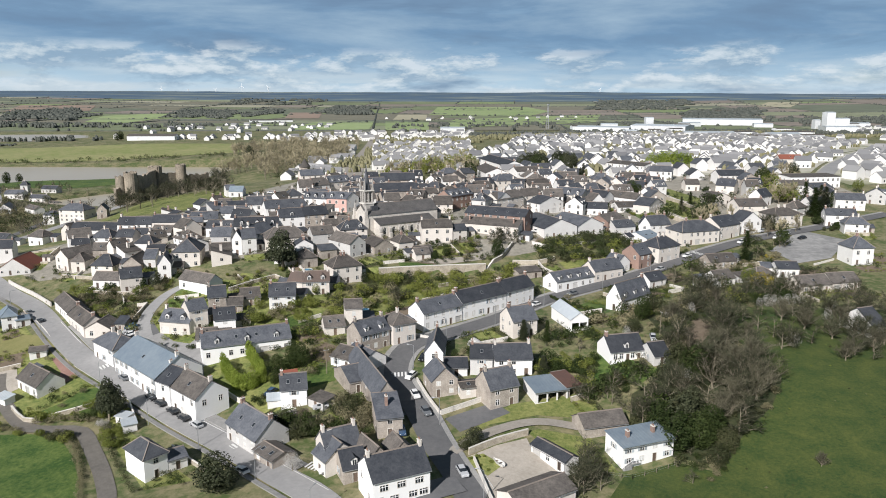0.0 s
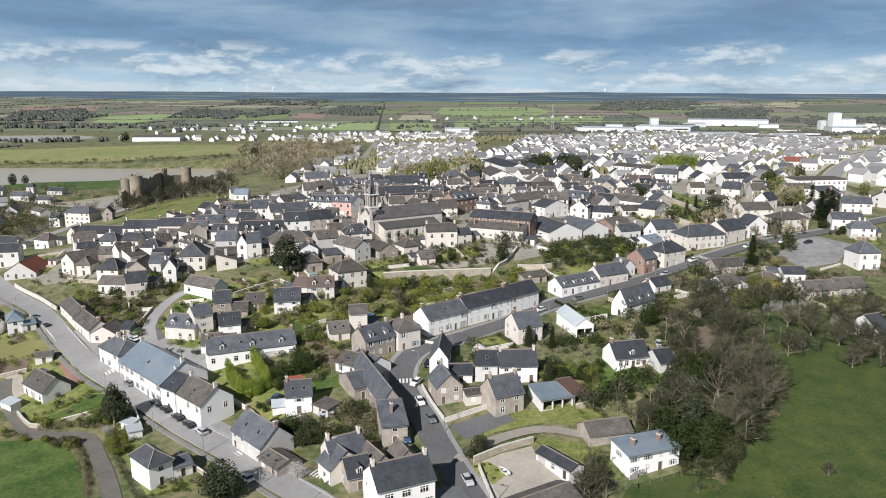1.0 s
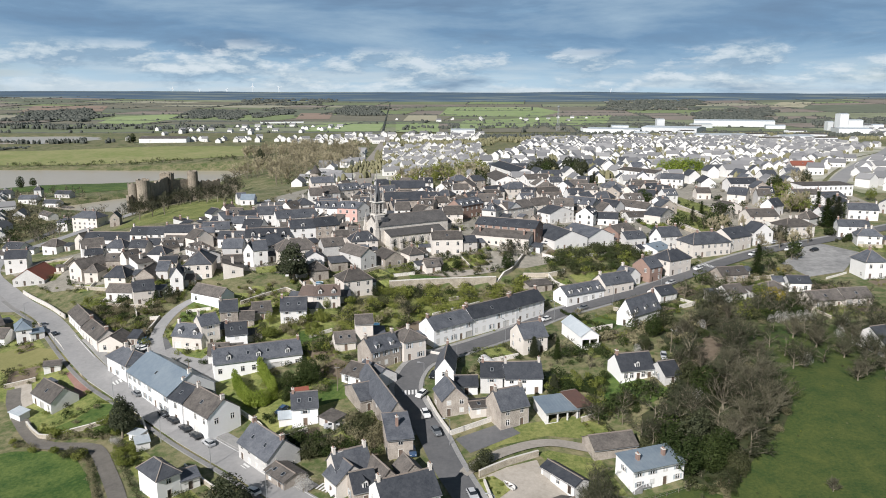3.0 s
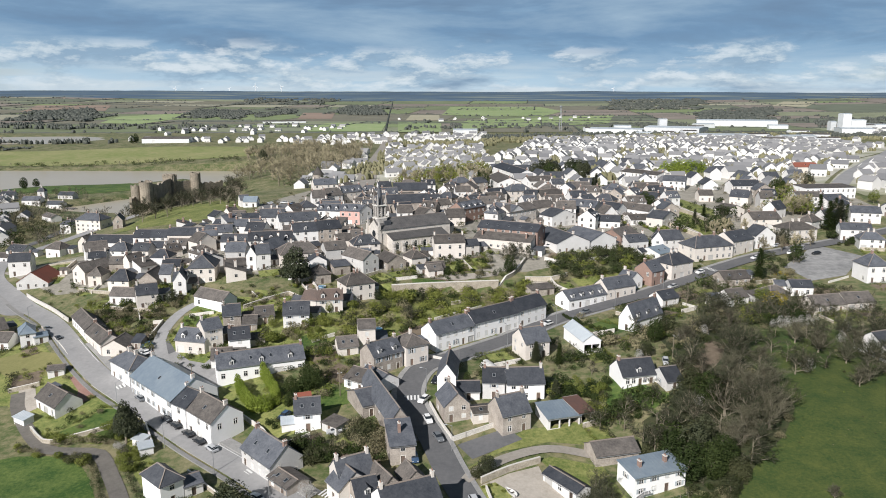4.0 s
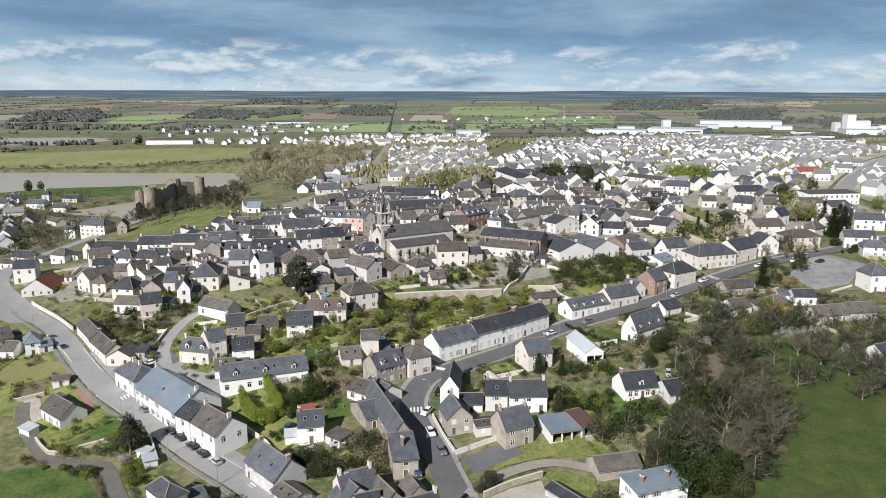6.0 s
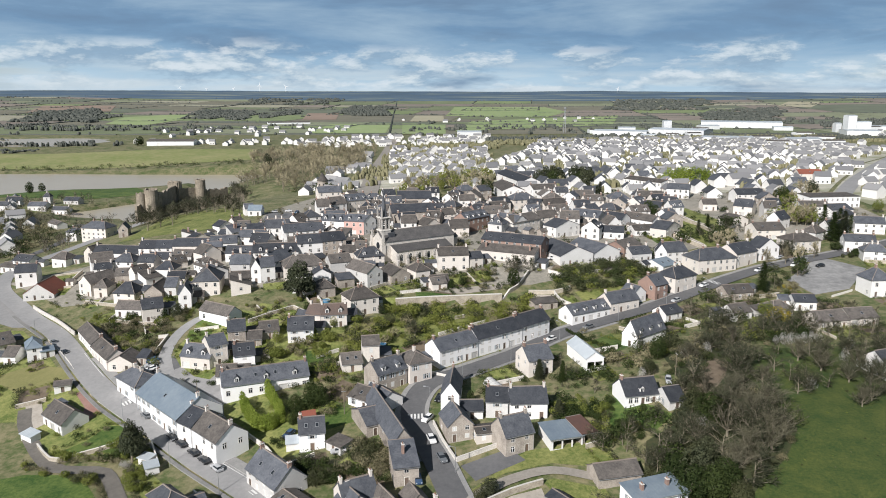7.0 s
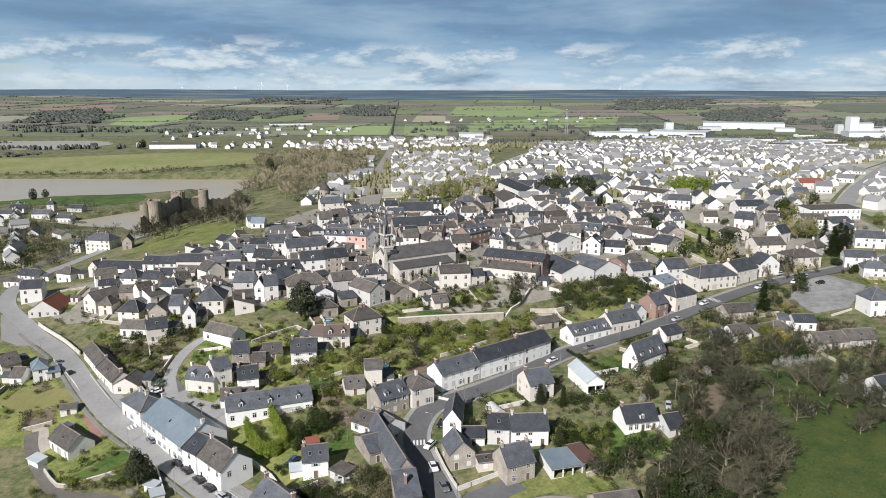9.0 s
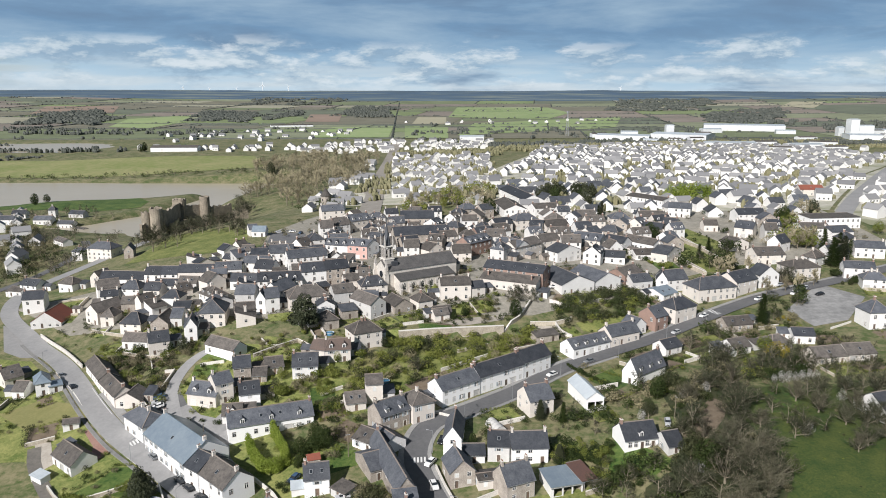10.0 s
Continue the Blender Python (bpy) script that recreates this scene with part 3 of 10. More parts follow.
def beam(bm, p, q, w, mat=0):
    """A square bar from p to q."""
    p, q = Vector(p), Vector(q)
    d = (q - p).normalized()
    side = d.cross(Vector((0, 0, 1)) if abs(d.z) < 0.9 else Vector((1, 0, 0))).normalized() * w / 2
    up = side.cross(d)
    vs = [bm.verts.new(c + side * a + up * b) for c in (p, q) for a, b in ((-1, -1), (1, -1), (1, 1), (-1, 1))]
    for quad in ((3, 2, 1, 0), (4, 5, 6, 7), (0, 1, 5, 4), (1, 2, 6, 5), (2, 3, 7, 6), (3, 0, 4, 7)):
        bm.faces.new([vs[i] for i in quad]).material_index = mat


def chimney_mesh(wall):
    bm = bmesh.new()
    box(bm, -0.32, 0.32, -0.5, 0.5, -1.6, 1.15, 0)
    box(bm, -0.40, 0.40, -0.58, 0.58, 1.15, 1.30, 1)
    for y in (-0.25, 0.25):
        vs = bmesh.ops.create_cone(bm, cap_ends=True, segments=8, radius1=0.13, radius2=0.10, depth=0.4, matrix=Matrix.Translation((0, y, 1.5)))["verts"]
        for f in {f for v in vs for f in v.link_faces}:
            f.material_index = 2
    return mesh_of("chimney", bm, [wall, M_TRIM, M_POT])


CHIMNEY = {"brick": chimney_mesh(WALLS["brick"]), "plain": chimney_mesh(WALLS["cream"]), "stone": chimney_mesh(WALLS["stone"])}


def dormer_mesh(roof):
    bm = bmesh.new()
    box(bm, -0.65, 0.65, 0.0, 2.4, -0.3, 1.35, 0)
    box(bm, -0.42, 0.42, -0.025, -0.004, 0.1, 1.2, 2)
    for x in (-0.45, 0.0, 0.45):
        box(bm, x - 0.04, x + 0.04, -0.05, -0.026, 0.05, 1.25, 0)
    for s in (-1, 1):
        vs = [bm.verts.new(p) for p in ((s * 0.9, -0.2, 1.25), (0, -0.2, 2.0), (0, 3.2, 2.0), (s * 0.9, 2.6, 1.25), (s * 0.9, -0.2, 1.37), (0, -0.2, 2.14), (0, 3.2, 2.14), (s * 0.9, 2.6, 1.37))]
        for q in ((0, 1, 2, 3), (4, 7, 6, 5), (0, 4, 5, 1), (3, 2, 6, 7), (0, 3, 7, 4)):
            bm.faces.new([vs[i] for i in q]).material_index = 1
    f = bm.faces.new([bm.verts.new(p) for p in ((-0.65, 0.0, 1.35), (0.65, 0.0, 1.35), (0, 0.0, 1.9))])
    f.material_index = 0
    bmesh.ops.recalc_face_normals(bm, faces=bm.faces[:])
    return mesh_of("dormer", bm, [WALLS["white"], roof, M_GLASS])


DORMER = {k: dormer_mesh(m) for k, m in ROOFS.items()}


def rooflight_mesh():
    bm = bmesh.new()
    box(bm, -0.45, 0.45, -0.6, 0.6, 0.0, 0.10, 0)
    box(bm, -0.36, 0.36, -0.5, 0.5, 0.10, 0.115, 1)
    return mesh_of("rooflight", bm, [M_STEEL, M_GLASS])


ROOFLIGHT = rooflight_mesh()
TYPE_WORD = {"gable": "gabled", "front_gable": "gabled", "hip": "hipped", "mono": "single-pitch"}


def child(name, me, parent, m, label=""):
    ob = new(name, me)
    ob.parent = parent
    ob.matrix_local = m
    if label:
        ob["label"] = label
    return ob


def add_opening(parent, kind, m, shutters, near, shut=False):
    """A window with its pane, or a door, at a place on a wall; a bay stays open."""
    if kind == "bay":
        return None
    if kind in DOOR and not near:
        return child(kind if kind == "door" else "garage_door", LEAF[kind], parent, m)
    if kind in DOOR:
        d = child(kind if kind == "door" else "garage_door", DOOR[kind], parent, m)
        child("leaf", LEAF[kind], d, Matrix())
        return d
    w = child("window", (OPEN_MESH if near else OPEN_FAR)[kind], parent, m)
    if shut and kind in CLOSED:
        child("closed_shutter", CLOSED[kind], w, Matrix())
    elif near:
        child("pane", PANE[kind], w, Matrix())
        if shutters and kind in ("window", "low"):
            for s in (-1, 1):
                child("shutter", SHUTTER[kind, s], w, Matrix())
    return w


def facade_openings(length, eave, rng, front=True, door=True):
    """Rows of openings for a facade: (u, v, kind)."""
    out = []
    storeys = 1 if eave < 4.4 else (2 if eave < 7.2 else 3)
    n = max(1, int((length - 0.8) / (3.1 if front else 4.0)))
    level = eave / storeys
    slots = [length * (i + 0.5) / n for i in range(n)]
    d = rng.randrange(n) if door and front else -1
    g = (d + 1) % n if door and front and n >= 3 and rng.random() < 0.45 else -1
    for s in range(storeys):
        for i, u in enumerate(slots):
            if s == 0 and i == d:
                out.append((u, 0.05, "door"))
            elif s == 0 and i == g and length / n > 2.9:
                out.append((u, 0.05, "garage"))
            elif rng.random() < (0.92 if front else 0.45):
                k = "window" if level > 2.55 else "low"
                if s == storeys - 1 and level < 2.9:
                    k = "low"
                out.append((u, s * level + (0.85 if k == "window" else 0.95), k))
    return [(u, v, k) for u, v, k in out if v + OPEN[k][1] + 0.15 < eave]


def house(x, y, yaw, length, depth, eave, kind, wall, roof, rise=3.0, dormers=0, chimneys=0, note="", name="house", windows=True, sides=True, lights=None, category="house", group="", base=None, shut=0.22, front=None):
    """A house whose front runs along its x axis at y = 0 and looks to -y."""
    rng = random.Random(round(x * 13 + y * 7 + length * 31))
    hold = new(name)
    a = radians(yaw)
    ux, uy = math.cos(a), math.sin(a)
    z = base if base is not None else ground(x, y)
    hold.matrix_world = Matrix.Translation((x, y, z)) @ Matrix.Rotation(a, 4, "Z")
    corners = [ground(x + ux * p - uy * q, y + uy * p + ux * q) - z for p in (-length / 2, length / 2) for q in (0, depth)]
    below = max(0.8, 0.6 - min(corners))
    h = length / 2
    sides_def = [  # origin, direction, length, front?, place of openings
        ((-h, 0, 0), (1, 0, 0), length, True), ((h, 0, 0), (0, 1, 0), depth, False), ((h, depth, 0), (-1, 0, 0), length, False), ((-h, depth, 0), (0, -1, 0), depth, False)]
    near = math.hypot(x, y) < 262
    shutters = rng.random() < 0.4
    bm = bmesh.new()
    made = []
    for i, (o, u, ln, main) in enumerate(sides_def):
        ops = []
        if windows and (main or (sides and i != 2)):
            ops = front if main and front is not None else facade_openings(ln, eave, rng, main, main)
        gab = None
        if (kind == "gable" and i in (1, 3)) or (kind == "front_gable" and i in (0, 2)):
            gab = rise
        tall = eave
        holes = [(c - OPEN[k][0] / 2, c + OPEN[k][0] / 2, v, v + OPEN[k][1]) for c, v, k in ops]
        if kind == "mono":
            tall = eave + (rise if i == 2 else 0)
        pierced(bm, o, u, tall, ln, holes, below=below, gable=gab)
        if kind == "mono" and i in (1, 3):
            e0, e1 = Vector(o) + Vector((0, 0, eave)), Vector(o) + Vector(u) * ln + Vector((0, 0, eave))
            hi = e1 if i == 1 else e0
            bm.faces.new([bm.verts.new(p) for p in (e0, e1, hi + Vector((0, 0, rise)))])
        made.append((o, u, ops))
    body = finish("wall", bm, WALLS[wall], hold)
    for o, u, ops in made:
        ang = math.atan2(u[1], u[0])
        for c, v, k in ops:
            add_opening(hold, k, Matrix.Translation(Vector(o) + Vector(u) * c + Vector((0, 0, v))) @ Matrix.Rotation(ang, 4, "Z"), shutters, near, near and rng.random() < shut)
    bm = bmesh.new()
    rb = bmesh.new()
    turn = Matrix()
    if kind == "gable":
        gable_roof(bm, length, depth, eave, rise)
        beam(rb, (-h - 0.24, depth / 2, eave + rise + 0.17), (h + 0.24, depth / 2, eave + rise + 0.17), 0.26)
    elif kind == "front_gable":
        gable_roof(bm, depth, length, eave, rise)
        turn = Matrix.Translation((h, depth / 2, 0)) @ Matrix.Rotation(radians(90), 4, "Z")
        bmesh.ops.transform(bm, matrix=turn, verts=bm.verts[:])
        beam(rb, (0, -0.24, eave + rise + 0.17), (0, depth + 0.24, eave + rise + 0.17), 0.26)
    elif kind == "hip":
        p, q = hip_roof(bm, length, depth, eave, rise)
        beam(rb, p + Vector((0, 0, 0.03)), q + Vector((0.01, 0.01, 0.03)), 0.26)
        cs = [Vector((sx * (h + 0.4), sy, eave - 0.04)) for sx, sy in ((-1, -0.4), (1, -0.4), (1, depth + 0.4), (-1, depth + 0.4))]
        for c in cs:
            beam(rb, c, p if (c - p).length < (c - q).length else q, 0.2)
    else:
        sl = rise / depth
        vs = [bm.verts.new((sx * (h + 0.25), yy, eave + yy * sl + dz)) for dz in (0.03, 0.16) for sx, yy in ((-1, -0.4), (1, -0.4), (1, depth + 0.3), (-1, depth + 0.3))]
        for qd in ((3, 2, 1, 0), (4, 5, 6, 7), (0, 1, 5, 4), (1, 2, 6, 5), (2, 3, 7, 6), (3, 0, 4, 7)):
            bm.faces.new([vs[i] for i in qd])
        if roof.endswith("metal"):
            for k in range(int(length / 0.9)):
                xx = -h + 0.45 + k * 0.9
                beam(rb, (xx, -0.4, eave - 0.4 * sl + 0.17), (xx, depth + 0.3, eave + (depth + 0.3) * sl + 0.17), 0.07)
        else:
            beam(rb, (-h, depth + 0.2, eave + rise + 0.18), (h, depth + 0.2, eave + rise + 0.18), 0.2)
    bmesh.ops.recalc_face_normals(bm, faces=bm.faces[:])
    top = finish("roof", bm, ROOFS[roof], hold)
    bmesh.ops.recalc_face_normals(rb, faces=rb.faces[:])
    if name == "shed":
        rb.free()
    else:
        finish("ridge", rb, ROOFS[roof] if roof.endswith("metal") else M_RIDGE, top)
    # gutter along the front eave
    gb = bmesh.new()
    if kind in ("gable", "hip", "mono") and near and name == "house":
        beam(gb, (-h - 0.2, -0.45, eave - 0.28), (h + 0.2, -0.45, eave - 0.28), 0.12)
        beam(gb, (h - 0.1, -0.09, eave - 0.3), (h - 0.1, -0.09, -0.2), 0.09)
        finish("gutter", gb, M_STEEL, hold)
    else:
        gb.free()
    style = "brick" if rng.random() < 0.5 else ("stone" if wall == "stone" else "plain")
    for k in range(chimneys):
        s = (-1, 1)[k % 2]
        if kind == "front_gable":
            pos = (0, 0.6 if k else depth - 0.6, eave + rise)
        else:
            pos = (s * (h - 0.5) if kind == "gable" else s * max(0.2, (length - depth) / 2), depth / 2, eave + rise)
        child("chimney", CHIMNEY[style], top, Matrix.Translation(pos))
    if dormers:
        run = length if kind != "front_gable" else depth
        half = depth / 2 if kind != "front_gable" else length / 2
        for k in range(dormers):
            c = -run / 2 + run * (k + 0.5) / dormers
            m = Matrix.Translation((c, half * 0.12, eave + rise * 0.12))
            if kind == "front_gable":
                m = Matrix.Translation((h, depth / 2, 0)) @ Matrix.Rotation(radians(90), 4, "Z") @ m
            child("dormer", DORMER[roof], top, m)
    n_l = lights if lights is not None else (rng.randrange(3) if kind == "gable" and not dormers and length > 6 else 0)
    for k in range(n_l):
        ang = math.atan2(rise, depth / 2)
        c = -h + length * (k + 0.7) / (n_l + 0.4)
        child("rooflight", ROOFLIGHT, top, Matrix.Translation((c, depth * 0.22, eave + rise * 0.44 + 0.19)) @ Matrix.Rotation(ang, 4, "X"))
    levels = "single-storey" if eave < 4.4 else ("two-storey" if eave < 7.2 else "three-storey")
    tagged(hold, ("" if name != "house" else levels + " ") + WORD[wall] + (" " + name) + " with a %s %s roof%s" % (TYPE_WORD[kind], WORD[roof], note), category, group)
    return hold


# ---- the town, house by house ----
house(-104.0, 213.5, -41.3, 13.2, 9.0, 5.5, "hip", "bright", "slate", rise=3.0, chimneys=2)
house(-88.0, 197.4, -43.8, 26.6, 14.0, 6.0, "gable", "bright", "blue_metal", rise=4.6, chimneys=2)
house(-75.7, 186.3, -35.6, 6.7, 10.0, 6.5, "gable", "bright", "dark_slate", rise=3.0, chimneys=1)
house(-68.2, 180.4, -42.6, 13.2, 9.5, 6.6, "gable", "bright", "weathered", rise=3.6, chimneys=2)
house(-48.4, 162.9, -46.0, 14.1, 9.0, 4.6, "gable", "grey", "slate", rise=4.0, chimneys=2)
house(-41.1, 154.3, -44.2, 8.1, 6.0, 2.6, "gable", "stone", "weathered", rise=1.0)
house(-64.8, 152.0, 48.3, 5.7, 9.0, 5.6, "hip", "bright", "slate", rise=2.6)
house(-61.1, 155.4, 38.2, 4.5, 6.0, 2.8, "gable", "white", "slate", rise=1.2)
house(-120.9, 200.4, -37.7, 12.6, 8.0, 3.6, "gable", "white", "weathered", rise=3.2)
house(-128.1, 220.3, 20.6, 5.0, 4.0, 2.5, "gable", "white", "weathered", rise=0.8)
house(-149.9, 243.2, 32.0, 4.9, 8.0, 5.0, "hip", "white", "blue_metal", rise=2.6)
house(-146.2, 244.9, 35.8, 4.5, 6.0, 2.6, "gable", "white", "blue_metal", rise=0.5)
house(-135.6, 250.8, -51.2, 20.6, 7.0, 3.6, "gable", "white", "weathered", rise=2.4)
house(-123.4, 236.2, -48.6, 17.6, 7.0, 4.0, "gable", "cream", "weathered", rise=2.6, chimneys=2)
house(-112.9, 229.3, -2.8, 8.5, 8.0, 3.2, "front_gable", "cream", "weathered", rise=2.4)
house(-86.5, 226.7, -12.6, 10.9, 8.0, 4.4, "gable", "cream", "slate", rise=3.0, dormers=2, chimneys=2)
house(-78.9, 228.1, 38.7, 6.1, 7.0, 7.2, "gable", "cream", "slate", rise=2.6, chimneys=1)
house(-69.4, 224.5, 19.8, 6.7, 7.0, 5.2, "gable", "bright", "dark_slate", rise=3.0, chimneys=1)
house(-73.2, 216.8, 11.9, 6.3, 6.0, 2.8, "gable", "white", "weathered", rise=2.6, dormers=1)
house(-58.7, 210.4, 22.4, 26.3, 8.0, 4.2, "gable", "bright", "slate", rise=3.4, dormers=3, chimneys=2, lights=4)
house(-76.4, 240.1, 18.0, 6.0, 8.0, 5.6, "gable", "stone", "dark_slate", rise=2.8, chimneys=1)
house(-54.6, 241.7, 9.5, 8.9, 9.0, 4.6, "gable", "white", "slate", rise=3.4, chimneys=1)
house(-66.0, 244.2, 20.0, 6.5, 7.0, 3.0, "gable", "stone", "weathered", rise=2.6)
house(-70.2, 239.3, 10.0, 4.9, 6.0, 2.8, "gable", "stone", "weathered", rise=2.0)
house(-52.2, 252.6, -13.0, 5.8, 8.0, 5.0, "gable", "cream", "tile_brown", rise=2.6, chimneys=1)
house(-44.8, 252.8, 10.4, 9.4, 8.0, 5.0, "gable", "cream", "tile_brown", rise=2.8, dormers=2, chimneys=2)
house(-34.9, 264.0, 29.3, 11.3, 10.0, 6.4, "hip", "cream", "weathered", rise=3.4, chimneys=2)
house(-81.8, 256.1, 60.2, 6.9, 15.0, 3.6, "front_gable", "bright", "weathered", rise=2.6, lights=1)
house(-105.3, 270.6, 14.4, 4.5, 9.0, 6.4, "front_gable", "white", "slate", rise=3.4)
house(-115.0, 263.3, 26.8, 7.5, 8.0, 5.6, "gable", "cream", "slate", rise=3.0, chimneys=1)
house(-128.8, 272.3, -4.6, 10.6, 7.0, 3.4, "gable", "white", "weathered", rise=2.4)
house(-186.1, 310.1, 2.9, 13.7, 15.0, 2.8, "front_gable", "grey", "red_tile", rise=4.6, lights=0)
house(-7.1, 291.1, 21.5, 7.4, 6.0, 2.6, "gable", "stone", "weathered", rise=2.0)
house(-2.0, 307.9, 8.7, 13.2, 10.0, 7.0, "gable", "cream", "weathered", rise=2.6, chimneys=2)
house(7.8, 310.7, 21.7, 6.4, 7.0, 4.6, "gable", "cream", "slate", rise=2.2, chimneys=1)
house(82.1, 288.4, 35.8, 7.6, 9.0, 6.0, "gable", "brick", "slate", rise=3.4, chimneys=1)
house(94.3, 296.8, 33.7, 13.0, 10.0, 6.2, "hip", "cream", "dark_slate", rise=3.6, chimneys=2)
house(50.4, 267.4, 31.7, 18.5, 8.0, 3.6, "gable", "bright", "slate", rise=2.8, dormers=4)
house(64.8, 275.8, 29.3, 14.3, 8.0, 4.2, "gable", "cream", "slate", rise=3.2, chimneys=2)
house(72.4, 284.3, 32.8, 7.0, 7.0, 4.0, "front_gable", "white", "slate", rise=2.8, chimneys=1)
house(92.5, 329.4, -14.4, 5.0, 10.0, 5.6, "front_gable", "white", "slate", rise=3.6)
house(100.1, 330.4, 18.3, 10.9, 10.0, 5.6, "gable", "white", "slate", rise=3.6, chimneys=2)
house(114.7, 318.8, 19.0, 19.8, 12.0, 6.0, "hip", "cream", "slate", rise=4.0, chimneys=2)
house(130.9, 328.0, 34.0, 15.0, 11.0, 6.2, "gable", "cream", "dark_slate", rise=3.6, chimneys=2)
house(144.4, 336.6, 15.7, 10.5, 9.0, 6.0, "front_gable", "white", "dark_slate", rise=4.0, chimneys=2)
house(0.5, 228.2, 39.6, 16.3, 8.0, 5.8, "gable", "bright", "slate", rise=3.0, chimneys=2, shut=0.7)
house(14.7, 239.9, 39.3, 20.4, 8.0, 6.0, "gable", "bright", "dark_slate", rise=3.2, chimneys=2, shut=0.7)
house(27.9, 251.1, 42.0, 14.3, 8.0, 6.0, "gable", "bright", "dark_slate", rise=3.2, chimneys=2, shut=0.7)
house(-11.4, 214.5, 30.3, 7.7, 9.0, 6.4, "hip", "cream", "weathered", rise=2.6, chimneys=1)
house(-19.9, 210.1, 39.0, 10.5, 8.0, 5.8, "gable", "stone", "slate", rise=3.2, dormers=2, chimneys=2)
house(-28.2, 225.6, 11.1, 5.6, 7.0, 7.0, "gable", "cream", "weathered", rise=2.0)
house(-33.7, 221.2, 18.0, 6.5, 7.0, 3.0, "gable", "cream", "weathered", rise=2.4)
house(-27.4, 198.8, -34.3, 12.1, 9.0, 3.0, "gable", "bright", "weathered", rise=2.2)
house(-19.2, 198.2, 39.3, 8.0, 10.0, 3.0, "front_gable", "white", "slate", rise=2.4)
house(-13.8, 172.6, 21.1, 5.2, 30.0, 5.4, "front_gable", "stone", "slate", rise=3.6, chimneys=1)
house(-12.3, 162.3, 13.3, 6.2, 9.0, 5.0, "mono", "stone", "slate", rise=2.6, chimneys=1)
house(-22.5, 185.4, 28.6, 4.9, 12.0, 3.4, "gable", "stone", "slate", rise=2.4)
house(-38.9, 180.4, 13.3, 6.9, 7.0, 5.2, "gable", "bright", "slate", rise=3.0, chimneys=1)
house(-8.0, 136.2, 25.9, 12.7, 9.0, 6.0, "gable", "bright", "dark_slate", rise=3.6, chimneys=2, lights=0, front=[(2.4, 3.5, "wide"), (6.2, 3.5, "wide"), (10.2, 3.5, "wide"), (1.6, 0.05, "door"), (4.6, 0.75, "wide"), (8.8, 0.75, "wide"), (11.2, 0.75, "wide")])
house(-21.9, 151.1, 29.0, 8.4, 7.0, 4.5, "gable", "cream", "slate", rise=3.4, chimneys=2)
house(-27.1, 148.8, -52.8, 6.1, 8.0, 4.0, "gable", "cream", "slate", rise=3.2, chimneys=1)
house(-18.6, 144.3, 24.2, 5.4, 7.0, 3.4, "gable", "stone", "dark_slate", rise=3.0, dormers=1)
house(-13.8, 147.7, 33.2, 5.9, 8.0, 3.0, "front_gable", "stone", "weathered", rise=3.0)
house(-8.6, 150.5, 25.4, 5.3, 6.0, 3.0, "front_gable", "stone", "weathered", rise=2.4)
house(-2.2, 196.2, -4.0, 5.3, 13.0, 5.2, "front_gable", "bright", "slate", rise=3.6, chimneys=1)
house(0.9, 180.9, 16.4, 7.0, 9.0, 4.6, "front_gable", "stone", "slate", rise=3.4, chimneys=1)
house(4.1, 191.7, 2.6, 6.3, 7.0, 2.8, "gable", "white", "dark_slate", rise=1.6)
house(11.1, 192.3, -3.2, 6.3, 9.0, 5.0, "gable", "grey", "dark_slate", rise=2.6, chimneys=1)
house(20.0, 191.2, 5.2, 10.5, 8.0, 5.0, "gable", "bright", "dark_slate", rise=3.2, chimneys=2)
house(9.0, 180.3, 14.8, 8.1, 5.0, 3.0, "gable", "cream", "weathered", rise=0.5)
house(16.2, 175.4, 26.3, 8.4, 8.0, 5.4, "gable", "stone", "slate", rise=3.8, chimneys=2)
house(28.7, 177.8, 16.9, 9.3, 8.0, 3.0, "mono", "white", "blue_metal", rise=1.0, sides=False, front=[(2.0, 0.05, "bay"), (4.8, 0.05, "bay"), (7.6, 0.05, "bay")])
house(34.8, 180.0, 23.3, 4.5, 8.0, 3.0, "mono", "stone", "rust", rise=1.0, sides=False, front=[(2.2, 0.05, "bay")])
house(26.1, 218.3, 22.9, 8.6, 9.0, 5.4, "gable", "cream", "slate", rise=3.4, chimneys=2)
house(43.4, 220.3, 13.9, 5.9, 16.0, 3.6, "front_gable", "bright", "pale_metal", rise=2.0, sides=False, front=[(1.6, 0.05, "bay"), (4.3, 0.05, "bay")])
house(52.4, 195.5, 13.9, 10.4, 8.5, 3.2, "gable", "bright", "dark_slate", rise=3.4, dormers=1, chimneys=1, lights=0, shut=0.0, front=[(1.6, 0.85, "window"), (3.4, 0.85, "window"), (5.4, 0.05, "door"), (6.9, 0.85, "window"), (8.8, 0.05, "door")])
house(61.4, 192.4, 17.7, 5.1, 8.0, 2.6, "gable", "grey", "dark_slate", rise=2.6)
house(58.1, 237.8, -49.2, 6.4, 16.0, 4.2, "front_gable", "bright", "slate", rise=5.0, chimneys=1, dormers=3)
house(80.6, 264.5, 31.2, 8.3, 7.0, 3.0, "gable", "white", "dark_slate", rise=2.4)
house(39.8, 163.7, 15.1, 11.4, 7.0, 2.8, "gable", "stone", "weathered", rise=2.0, lights=0, windows=False)
house(47.5, 154.0, 21.2, 14.0, 7.0, 5.0, "mono", "bright", "blue_metal", rise=0.9, chimneys=2, lights=0, shut=0.3)
house(24.1, 151.9, -54.0, 11.0, 4.2, 2.8, "gable", "white", "dark_slate", rise=1.0, lights=0)
